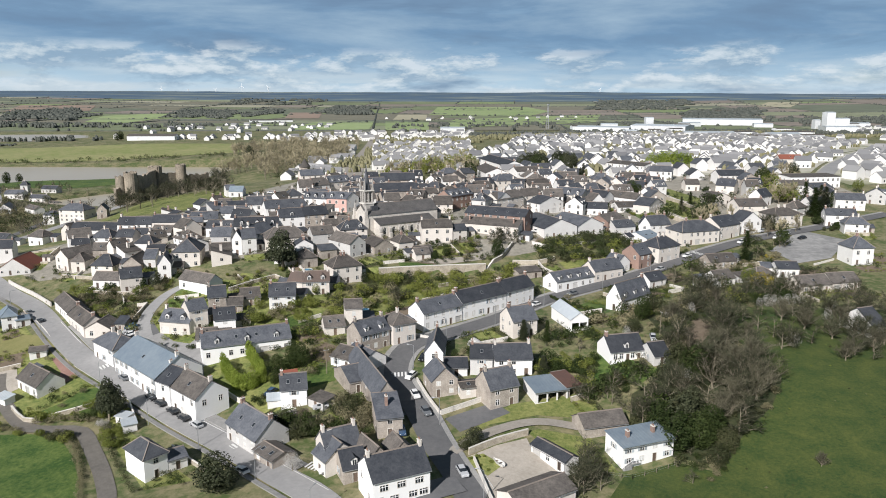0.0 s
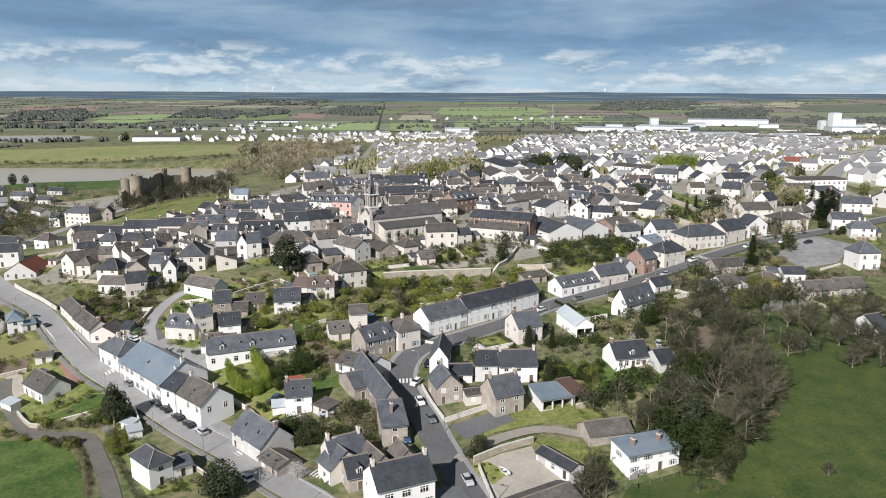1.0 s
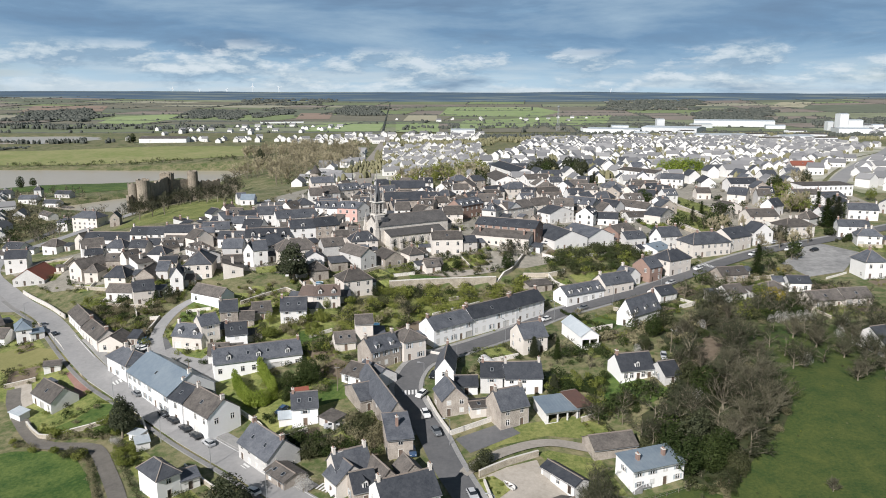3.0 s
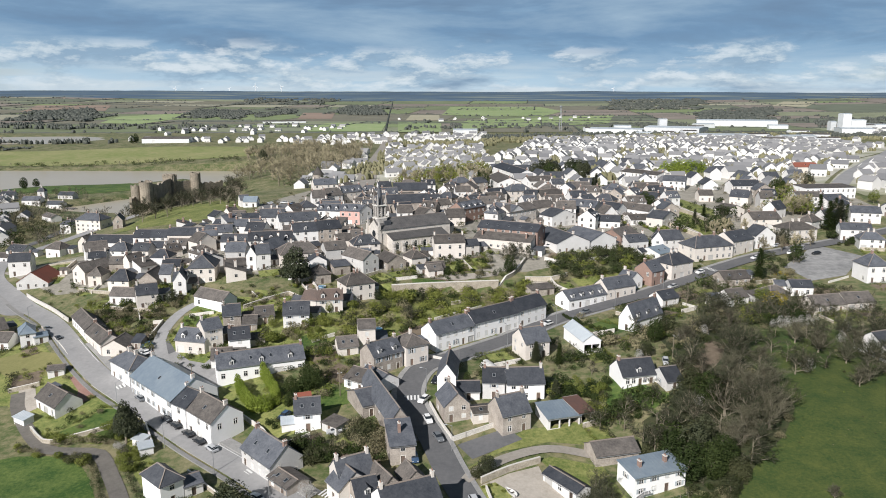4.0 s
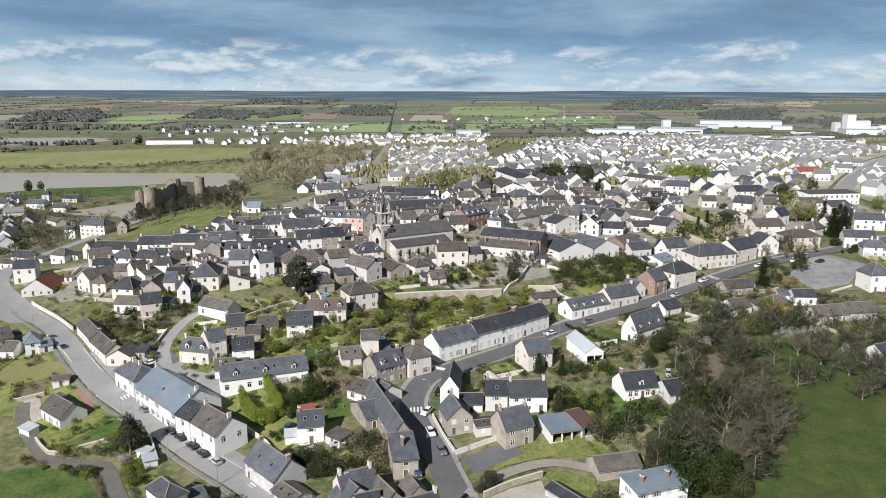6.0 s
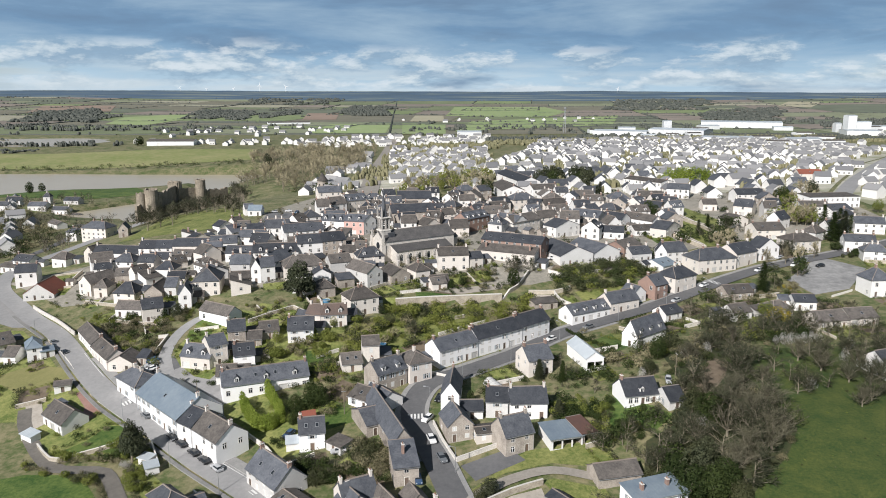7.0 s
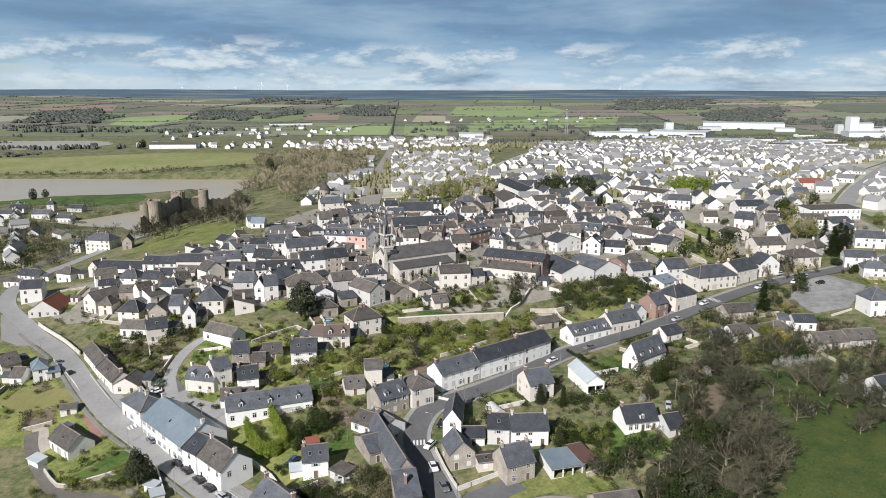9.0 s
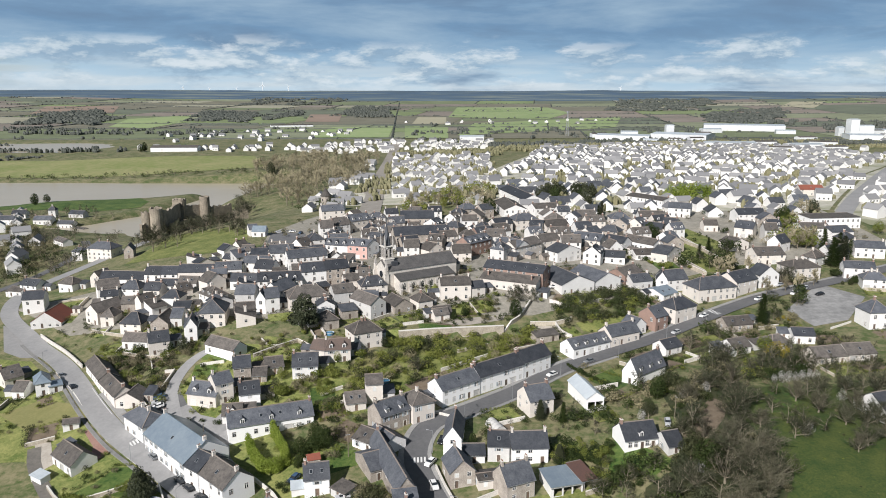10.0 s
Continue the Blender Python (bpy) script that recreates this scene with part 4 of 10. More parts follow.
house(34.4, 276.2, 21.8, 10.0, 5.0, 2.8, "mono", "stone", "weathered", rise=0.8, lights=0, sides=False)
house(22.1, 135.5, 31.9, 14.7, 8.0, 2.6, "gable", "cream", "weathered", rise=1.6, lights=0)
house(112.6, 285.1, 14.1, 11.7, 8.0, 3.0, "gable", "stone", "weathered", rise=2.4)
house(105.4, 262.4, 23.9, 8.4, 8.0, 3.0, "gable", "white", "weathered", rise=2.4)
house(132.2, 271.4, -3.8, 8.1, 8.0, 3.4, "gable", "white", "dark_slate", rise=2.0)
house(121.2, 265.4, 17.2, 8.8, 8.0, 3.0, "hip", "cream", "weathered", rise=2.4)
house(133.6, 252.3, 14.4, 12.9, 9.0, 3.0, "gable", "cream", "weathered", rise=2.6)
house(145.7, 254.9, 9.9, 11.2, 9.0, 3.0, "gable", "cream", "weathered", rise=2.6)
house(168.0, 285.2, 6.4, 9.0, 9.5, 7.0, "hip", "white", "slate", rise=4.2, chimneys=1)
house(191.8, 347.5, -11.2, 13.8, 8.0, 5.6, "gable", "white", "slate", rise=2.6, chimneys=2)
house(191.0, 332.1, -13.2, 10.3, 8.0, 5.0, "hip", "white", "slate", rise=3.0, chimneys=2)
house(159.6, 372.4, 7.4, 15.3, 12.0, 5.0, "gable", "cream", "weathered", rise=3.0, chimneys=2)
house(166.5, 347.5, 13.4, 15.4, 12.0, 6.0, "hip", "cream", "weathered", rise=3.0, chimneys=2)
house(214.4, 381.6, -13.3, 14.4, 9.0, 5.6, "gable", "white", "slate", rise=3.0, chimneys=2)
house(205.1, 421.4, -3.9, 15.6, 16.0, 6.0, "gable", "white", "weathered", rise=2.0, chimneys=2)
house(218.4, 418.3, 12.1, 14.0, 14.0, 4.5, "gable", "white", "slate", rise=2.5, chimneys=1)
house(131.3, 209.2, 20.5, 5.8, 12.0, 4.0, "gable", "white", "slate", rise=4.0)
house(111.1, 376.4, 49.3, 16.5, 9.0, 5.0, "front_gable", "cream", "slate", rise=3.0, chimneys=2)
house(93.9, 318.9, 38.8, 10.2, 12.0, 3.0, "gable", "white", "blue_metal", rise=2.0)
house(84.2, 330.7, 19.0, 10.4, 9.0, 4.0, "gable", "grey", "slate", rise=2.6, chimneys=2)
house(81.5, 337.9, 44.6, 14.4, 10.0, 5.0, "gable", "brick", "weathered", rise=2.6, chimneys=2)
house(-159.1, 242.7, -0.1, 4.5, 8.0, 3.0, "gable", "white", "weathered", rise=2.4)
house(22.4, 373.4, -44.7, 15.5, 12.0, 6.0, "gable", "white", "slate", rise=3.6, chimneys=2)
house(35.4, 375.4, 44.9, 21.3, 9.0, 6.4, "gable", "cream", "weathered", rise=3.0, chimneys=2)
house(49.1, 393.0, 32.7, 13.0, 9.0, 5.6, "gable", "cream", "weathered", rise=3.0, chimneys=2)
house(55.7, 369.5, 33.6, 16.0, 10.0, 5.4, "front_gable", "white", "slate", rise=3.0, chimneys=2)
house(68.4, 397.0, -33.5, 16.6, 10.0, 5.4, "gable", "cream", "slate", rise=3.2, dormers=3, chimneys=2)
house(82.4, 393.9, -44.9, 12.6, 9.0, 5.2, "gable", "white", "dark_slate", rise=3.0, chimneys=2)
house(77.5, 369.0, -12.4, 12.7, 8.0, 3.6, "gable", "white", "dark_slate", rise=2.6)
house(96.5, 399.3, -49.4, 22.5, 9.0, 4.0, "gable", "white", "weathered", rise=2.6, chimneys=2)
house(98.9, 378.4, 9.7, 14.9, 10.0, 3.0, "gable", "white", "weathered", rise=2.0)
house(-86.1, 486.9, 22.6, 15.3, 10.0, 6.0, "gable", "cream", "slate", rise=3.4, chimneys=2)
house(-62.4, 450.8, 40.9, 15.0, 10.0, 7.0, "gable", "cream", "slate", rise=3.4, dormers=3, chimneys=2)
house(-65.7, 376.2, -13.6, 12.7, 9.0, 6.6, "gable", "white", "slate", rise=3.0, dormers=3, chimneys=2)
house(-54.2, 373.2, -15.3, 11.1, 9.0, 7.0, "gable", "pink", "slate", rise=3.0, dormers=2, chimneys=2)
house(-46.1, 375.2, 50.5, 8.9, 9.0, 7.0, "front_gable", "white", "slate", rise=3.0, dormers=2, chimneys=1)
house(-92.0, 362.5, -8.7, 12.1, 9.0, 6.6, "hip", "white", "slate", rise=3.6, chimneys=2)
house(-79.7, 365.0, -12.7, 18.6, 9.0, 4.4, "gable", "white", "dark_slate", rise=2.6, chimneys=2)
house(-221.8, 434.1, -11.1, 16.8, 11.0, 7.4, "hip", "cream", "slate", rise=3.6, chimneys=2)
house(-243.1, 447.7, -18.6, 8.4, 7.0, 6.0, "hip", "white", "slate", rise=2.6, chimneys=1)
house(-196.0, 418.1, 13.4, 5.3, 8.0, 5.0, "front_gable", "stone", "slate", rise=3.0)
house(-125.6, 434.7, 27.0, 5.4, 8.0, 4.0, "gable", "white", "slate", rise=2.6)
house(-7.0, 409.5, 23.6, 11.1, 9.0, 5.0, "gable", "cream", "weathered", rise=2.6, chimneys=2)
house(-24.9, 406.0, 15.8, 25.3, 12.0, 7.0, "gable", "stone", "dark_slate", rise=4.0, chimneys=2)
house(-27.7, 457.4, 5.0, 21.3, 14.0, 7.0, "gable", "stone", "dark_slate", rise=4.0, chimneys=2)
house(10.3, 383.1, 47.9, 18.3, 9.0, 7.0, "gable", "brick", "slate", rise=3.0, dormers=4, chimneys=2)
house(14.4, 408.8, 31.7, 11.4, 9.0, 6.4, "gable", "brick", "slate", rise=3.4, dormers=2, chimneys=2)
house(26.1, 437.1, 28.4, 11.9, 9.0, 6.0, "gable", "cream", "dark_slate", rise=3.0, chimneys=2)
house(40.5, 446.4, 22.2, 15.4, 11.0, 6.0, "hip", "cream", "slate", rise=3.6, chimneys=2)
house(57.2, 479.7, 17.5, 18.1, 12.0, 7.0, "gable", "white", "weathered", rise=2.4, chimneys=2)
house(17.8, 485.7, 33.6, 9.7, 9.0, 6.0, "gable", "stone", "slate", rise=3.0, chimneys=2)
house(6.0, 488.2, 24.0, 11.6, 10.0, 6.0, "hip", "stone", "slate", rise=3.4, chimneys=2)
house(57.8, 433.4, 25.1, 15.7, 10.0, 5.0, "gable", "cream", "weathered", rise=3.0, chimneys=2)
house(78.4, 459.7, -1.2, 13.4, 11.0, 5.0, "gable", "cream", "weathered", rise=3.4, chimneys=2)
house(99.2, 451.7, 0.4, 12.2, 12.0, 5.4, "hip", "cream", "slate", rise=3.4, chimneys=2)
house(120.5, 459.3, -0.9, 16.5, 10.0, 5.0, "gable", "white", "weathered", rise=3.0, chimneys=2)
house(143.1, 481.4, -21.6, 14.2, 12.0, 6.0, "gable", "white", "slate", rise=3.0, chimneys=2)
house(150.9, 440.4, -2.0, 8.3, 9.0, 4.0, "gable", "cream", "weathered", rise=2.6, chimneys=1)
house(183.5, 462.1, 7.7, 18.7, 11.0, 5.6, "gable", "white", "dark_slate", rise=3.0, chimneys=2)
house(153.3, 398.4, 24.8, 12.2, 10.0, 4.0, "front_gable", "cream", "weathered", rise=2.6, chimneys=2)
house(36.0, 481.2, 8.4, 15.2, 38.0, 6.0, "front_gable", "white", "weathered", rise=3.0, chimneys=2)
house(129.5, 521.6, -52.6, 32.4, 14.0, 6.0, "gable", "white", "weathered", rise=1.6, chimneys=2)
house(52.6, 319.2, 23.4, 17.0, 22.0, 4.5, "front_gable", "white", "slate", rise=3.6, chimneys=2)
house(67.5, 327.3, 30.1, 15.0, 20.0, 4.5, "front_gable", "white", "slate", rise=3.4, chimneys=2)
house(20.8, 317.5, -24.3, 26.7, 6.0, 4.4, "mono", "cream", "weathered", rise=2.0, chimneys=2)
house(23.4, 323.1, -24.3, 28.5, 11.0, 7.2, "gable", "brick", "dark_slate", rise=2.6, lights=5, chimneys=2)

house(36.5, 540, -76, 58, 14.0, 7.5, "gable", "white", "dark_slate", rise=3.0, chimneys=2)
house(-121.8, 430.8, 0, 8.0, 7.0, 3.4, "gable", "white", "blue_metal", rise=2.6)
house(-44.0, 181.0, 13.3, 4.2, 3.0, 2.2, "mono", "white", "pale_metal", rise=0.7, name="conservatory", category="conservatory", sides=False, lights=0)
house(-33.0, 178.6, -38, 5.6, 4.4, 2.4, "mono", "grey", "weathered", rise=0.6, name="shed", category="shed", group="garden sheds", sides=False, lights=0)
house(-42.3, 193.6, 20, 3.6, 3.0, 2.2, "gable", "grey", "red_tile", rise=1.0, name="shed", category="shed", group="garden sheds", sides=False, lights=0)
house(-84.0, 178.0, -20, 3.6, 2.6, 2.0, "mono", "white", "pale_metal", rise=0.3, name="shed", category="shed", group="garden sheds", sides=False, lights=0)
house(-79.8, 173.6, 30, 3.4, 3.2, 2.2, "mono", "white", "pale_metal", rise=0.4, name="conservatory", category="conservatory", sides=False, lights=0)
house(-126.2, 195.2, -30, 5.2, 3.0, 2.2, "mono", "white", "pale_metal", rise=0.5, name="conservatory", category="conservatory", sides=False, lights=0)
house(-356, 606.5, 3, 15, 9.0, 4.0, "gable", "white", "slate", rise=3.0, chimneys=2)
house(-337, 606.5, -4, 14, 8.0, 4.0, "gable", "white", "slate", rise=2.6, chimneys=2)
house(-384, 601, 8, 13, 8.0, 4.4, "gable", "white", "slate", rise=3.0, chimneys=2)
house(-322, 600, -20, 10, 7.0, 3.4, "gable", "white", "weathered", rise=2.0)
house(-285, 502, -40, 16, 7.0, 3.2, "gable", "white", "weathered", rise=2.0)
house(-389, 628, 5, 12, 8.0, 4.0, "gable", "white", "dark_slate", rise=3.0, chimneys=2)
house(-360, 630, 5, 6, 6.0, 7.0, "hip", "grey", "dark_slate", rise=3.4, chimneys=1)
house(-340, 632, -8, 14, 8.0, 3.4, "gable", "grey", "dark_slate", rise=2.6)
house(-402, 612, 12, 11, 8.0, 4.0, "gable", "white", "slate", rise=2.6, chimneys=2)
house(226, 443, 9, 33, 13.0, 7.0, "mono", "bright", "weathered", rise=0.6)
house(272, 574, 0, 18, 10.0, 5.0, "gable", "cream", "red_tile", rise=3.0, chimneys=2)

house(-168.2, 255.8, 48.7, 6.7, 9.0, 3.4, "gable", "cream", "weathered", rise=3.2, chimneys=1)
# the heart of the old town: street rows, closes and outbuildings
house(-223.5, 360.9, -15.9, 10.6, 8.0, 5.0, "gable", "white", "slate", rise=2.6, chimneys=1)
house(-230.7, 360.3, -11.9, 7.8, 7.0, 3.0, "gable", "white", "weathered", rise=1.6)
house(-201.2, 327.1, 15.7, 9.2, 9.0, 7.0, "gable", "white", "dark_slate", rise=3.0, chimneys=2)
house(-200.1, 354.2, -18.6, 9.1, 8.0, 4.4, "hip", "white", "weathered", rise=3.0)
house(-185.3, 355.6, -16.3, 6.0, 9.0, 5.0, "front_gable", "cream", "weathered", rise=3.0)
house(-166.8, 345.3, -3.1, 22.5, 8.0, 5.4, "gable", "white", "dark_slate", rise=3.0, chimneys=2)
house(-150.9, 344.1, -4.9, 8.1, 8.0, 6.0, "gable", "white", "dark_slate", rise=3.2, chimneys=1)
house(-142.4, 343.9, 3.6, 7.9, 8.0, 5.2, "gable", "white", "dark_slate", rise=3.0)
house(-129.1, 344.6, 3.2, 18.1, 8.0, 4.4, "gable", "cream", "dark_slate", rise=3.0, chimneys=1)
house(-113.1, 344.6, 13.6, 12.3, 8.0, 4.2, "gable", "white", "slate", rise=3.0)
house(-101.5, 350.6, -1.8, 12.8, 8.0, 4.8, "gable", "white", "slate", rise=2.8, chimneys=2)
house(-140.8, 334.1, -0.5, 10.7, 7.0, 2.9, "gable", "white", "dark_slate", rise=2.4)
house(-130.2, 334.3, -4.9, 9.3, 7.0, 2.8, "gable", "grey", "weathered", rise=2.4)
house(-156.4, 330.4, -4.7, 9.7, 9.0, 5.0, "hip", "white", "slate", rise=3.4, chimneys=1)
house(-163.8, 308.0, -27.2, 8.1, 14.0, 6.0, "front_gable", "cream", "weathered", rise=3.2)
house(-154.6, 303.1, -1.9, 5.9, 8.0, 4.6, "hip", "cream", "weathered", rise=3.0)
house(-137.8, 288.8, -5.0, 9.1, 9.0, 4.8, "hip", "cream", "dark_slate", rise=4.0)
house(-123.9, 285.0, 1.6, 7.3, 12.0, 3.8, "front_gable", "stone", "weathered", rise=3.0)
house(-129.7, 312.3, -2.8, 8.2, 8.0, 4.4, "hip", "white", "dark_slate", rise=3.0)
house(-117.8, 287.7, 2.4, 4.7, 9.0, 4.0, "gable", "grey", "slate", rise=3.0)
house(-106.4, 273.0, 8.5, 4.8, 8.0, 5.4, "gable", "white", "slate", rise=2.8, chimneys=1)
house(-100.5, 281.1, 8.9, 10.3, 13.0, 6.4, "hip", "cream", "slate", rise=4.4, chimneys=1)
house(-92.4, 299.9, 2.1, 8.3, 9.0, 6.0, "gable", "grey", "slate", rise=3.2, chimneys=2)
house(-83.2, 291.3, 2.9, 4.0, 10.0, 6.8, "front_gable", "white", "slate", rise=3.2)
house(-78.4, 292.5, 23.9, 5.7, 9.0, 6.6, "gable", "white", "slate", rise=3.2, chimneys=1)
house(-81.5, 318.1, 9.9, 19.8, 8.0, 5.4, "gable", "white", "dark_slate", rise=3.2, chimneys=2, dormers=3)
house(-100.2, 325.2, -3.1, 12.9, 8.0, 3.8, "gable", "white", "slate", rise=2.8)
house(-66.9, 323.3, 20.1, 11.1, 9.0, 7.8, "gable", "white", "dark_slate", rise=3.2, chimneys=2, dormers=1)
house(-56.8, 327.8, 27.7, 11.2, 9.0, 7.8, "gable", "stone", "dark_slate", rise=3.2, chimneys=2)
house(-76.0, 354.0, 24.6, 19.7, 9.0, 6.0, "gable", "white", "slate", rise=3.2, chimneys=2)
house(-91.2, 361.3, 9.7, 11.9, 9.0, 6.4, "gable", "white", "slate", rise=3.4)
house(-63.7, 296.3, 23.1, 16.8, 11.0, 5.6, "hip", "cream", "weathered", rise=3.8, chimneys=2)
house(-49.4, 300.3, 24.3, 9.2, 9.0, 6.4, "gable", "grey", "weathered", rise=2.6)
house(-38.2, 313.5, 18.9, 11.7, 9.0, 4.8, "hip", "cream", "slate", rise=3.6, dormers=2, chimneys=1)
house(-34.0, 290.4, 42.9, 7.8, 15.0, 6.2, "front_gable", "grey", "weathered", rise=2.8)
house(-23.8, 294.9, 29.9, 8.4, 12.0, 3.6, "front_gable", "stone", "weathered", rise=2.6)
house(-14.8, 298.9, 31.8, 6.8, 8.0, 4.0, "hip", "cream", "weathered", rise=2.8, chimneys=1)
house(-7.5, 288.4, 23.8, 6.4, 6.0, 2.8, "gable", "cream", "weathered", rise=2.0)
house(-51.7, 277.8, 26.6, 6.9, 8.0, 4.0, "hip", "stone", "weathered", rise=2.8)
house(-45.5, 288.1, 24.7, 6.9, 7.0, 3.6, "mono", "stone", "slate", rise=1.0)

# ---- roads, lanes, yards and fields ----
MAIN = [(14, 100), (6.3, 137.9), (-0.9, 157.7), (-5.7, 173.3), (-11.5, 188.7), (-12.9, 200.5), (-8.7, 213.5), (3.2, 222.2), (18.6, 235.7), (36.5, 254.4), (57.3, 268.0), (77.5, 280.3),
        (97.7, 295.5), (119.8, 311.6), (143.3, 327.0), (185, 348), (230, 372)]
WEST = [(-10, 118), (-26.3, 139.0), (-35.3, 147.8), (-52.8, 164.9), (-72.6, 181.4), (-93.1, 199.7), (-111.3, 215.8), (-130.5, 236.7), (-160.2, 273.2), (-186.1, 298.7), (-215, 330), (-228, 372), (-219, 430), (-206, 470)]
ribbon("road", MAIN, 7.0, M_ASPHALT, "grey asphalt street curving up through the town", "road")
ribbon("road", WEST, 7.6, M_ROAD_PALE, "pale grey asphalt road with parked cars along it", "road", lift=0.16)
ribbon("road", [(-18, 128), (-6, 138), (4, 143)], 7.0, M_ASPHALT, "grey asphalt link between two streets", "road", lift=0.10)
ribbon("lane", [(2.4, 155.3), (12.1, 163.8), (23.7, 168.5), (36, 166)], 3.4, M_LANE, "narrow grassy gravel lane", "lane")
ribbon("lane", [(-86, 208), (-93.7, 221.9), (-101.1, 239.5), (-99.2, 257.6), (-88, 268)], 4.2, M_ROAD_PALE, "narrow asphalt lane between gardens", "lane")
ribbon("lane", [(-136, 212), (-129.8, 201.4), (-112, 181.5), (-101, 177.5), (-93.5, 175.5), (-85.7, 165.3), (-77.1, 152.1), (-71.5, 140), (-69, 120), (-69, 100)], 4.0, M_TRACK, "stony farm track between hedges", "lane")
ribbon("road", [(-64, 470), (-66, 520), (-76, 640), (-87.5, 743.1), (-124, 1425.5), (-206, 2468), (-294, 3695)], 16, M_LANE, "long straight road running to the horizon", "road", lift=0.5, step=20)
ribbon("road", [(200, 400), (239.7, 465.6), (330, 610), (477.7, 839.9), (620, 1060)], 11, M_ROAD_PALE, "wide straight avenue leaving the town", "road", lift=0.4, step=12)
drape("yard", [(6.2, 153.3), (13.0, 158.2), (20.4, 161.6), (21.5, 156), (27.5, 147.4), (25, 139.5), (10.6, 136.5), (8.2, 148)], M_YARD, "pale gravel yard beside the street", "yard", lift=0.14)
drape("car_park", [(140.6, 307.5), (169.6, 341.5), (181.9, 322.6), (160.7, 295.2), (143.9, 288.8)], M_CARPARK, "large pale grey gravel car park", "car park", lift=0.12)
drape("meadow", [(74, 163.5), (83, 171), (90, 181.5), (89, 192), (86, 207), (84, 222), (96, 231), (112, 233), (132, 235), (165, 232), (200, 190), (200, 90), (70, 80), (38, 90), (33, 128), (36, 141), (41, 149), (54, 154), (62, 150)], M_GRASS_SHADED, "green meadow with rough grass beside a wood, darkened as under cloud", "meadow", lift=0.16)
drape("wood_floor", [(46, 166), (50, 180), (62, 188), (66, 205), (66, 226), (80, 240), (98, 234), (87, 222), (89, 207), (92, 192), (93, 181.5), (86, 170), (77, 162.5), (66, 151), (49, 158)], M_LITTER, "leaf litter and moss under bare trees, darkened as in shade", "ground cover", lift=0.03)
drape("soil_plot", [(69.5, 203), (73, 212), (80.6, 222), (84, 217), (80, 208), (74, 200)], M_SOIL, "dug brown vegetable plot beside a wood", "garden", lift=0.1)
drape("lawn", [(92, 212), (93.5, 226), (110, 228.5), (105, 213)], M_LUSH, "green lawn at the back of a garden", "lawn", lift=0.16)
drape("lawn", [(41.9, 198), (47.5, 201), (56, 193.8), (60, 190), (54.0, 184.5), (41.8, 186)], M_LUSH, "green lawn round a white house", "lawn", lift=0.1)
drape("lawn", [(47.8, 292.1), (78.1, 304.3), (75, 294), (60, 284.5), (50, 285.5)], M_LAWN, "rough grass strip below an ivy bank", "lawn", lift=0.1)
drape("yard", [(29.5, 279.5), (29.5, 287.6), (38.6, 288.6), (40.2, 283.4), (44, 279.2), (38.6, 281.6)], M_YARD, "small pale gravel yard behind a stone outhouse", "yard", lift=0.1)
drape("lawn", [(-76.3, 271.1), (-65.1, 268.8), (-65.8, 258.5), (-76.4, 258.5)], M_LAWN, "sunlit rough lawn behind old houses", "lawn", lift=0.18)
drape("lawn", [(-56, 240), (-42, 243), (-37.3, 230), (-39, 222.5), (-52.5, 222), (-58, 230)], M_LAWN, "sunlit rough grass in sloping back gardens", "lawn", lift=0.1)
drape("lawn", [(-24, 259.1), (-4.2, 263.0), (2, 257), (-8, 248), (-21.1, 250.8)], M_LAWN, "rough grass between bushes on a slope", "lawn", lift=0.11)
drape("lawn", [(-45, 243), (-32, 262), (-26, 258), (-34, 240)], M_DRY, "dry grass between bushes on a slope", "lawn", lift=0.12)
drape("lawn", [(45.1, 245.7), (54.9, 253), (58, 238), (51.0, 230.6)], M_LUSH, "green lawn beside a white house", "lawn", lift=0.1)
drape("playing_field", [(160, 772), (206, 784), (190, 706), (129, 660)], M_LUSH, "green playing field among houses", "lawn", lift=0.45, step=12)
ribbon("quay_road", [(-254, 376), (-251.4, 421), (-251.4, 457), (-256, 485), (-275, 520)], 6.0, M_ASPHALT, "grey asphalt lane beside the river", "lane", lift=0.2)
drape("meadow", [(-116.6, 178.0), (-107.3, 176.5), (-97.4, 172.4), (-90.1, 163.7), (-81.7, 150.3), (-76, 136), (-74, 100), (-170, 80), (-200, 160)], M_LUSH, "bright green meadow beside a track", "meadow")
drape("lawn", [(-190, 400), (-127, 395), (-119, 392), (-134, 452), (-150, 474), (-192, 474)], M_LAWN, "green park lawn below the castle ruin", "lawn")
drape("lawn", [(-112.6, 188.0), (-107.0, 192.5), (-103.5, 199.0), (-95.0, 197.7), (-92.1, 187.9), (-93.0, 183.0), (-103.1, 187.8), (-106.4, 183.6)], M_LUSH, "bright green garden lawn with clumps of grass", "lawn", lift=0.1)
drape("terrace", [(-113.3, 201.8), (-109.2, 206.8), (-114.9, 214.1), (-121.6, 220.4), (-123.1, 218.8), (-116.3, 210.7)], M_BRICKPAVE, "red brick paved forecourt beside a white house", "terrace", lift=0.12)
drape("terrace", [(-128.9, 199.8), (-125.5, 203.6), (-132.2, 215.0), (-137.0, 214.0)], M_YARD, "pale brown gravel terrace beside a house", "terrace", lift=0.12)
drape("lawn", [(-37.7, 189.2), (-29.2, 193.0), (-31, 200), (-36.6, 201.4), (-41, 197)], M_LUSH, "bright green lawn behind a small house", "lawn", lift=0.1)
drape("lawn", [(-140.8, 219), (-125.8, 223.5), (-125.5, 228.4), (-137.0, 236), (-149, 240), (-160, 232)], M_DRY, "dry yellowish garden lawn", "lawn")
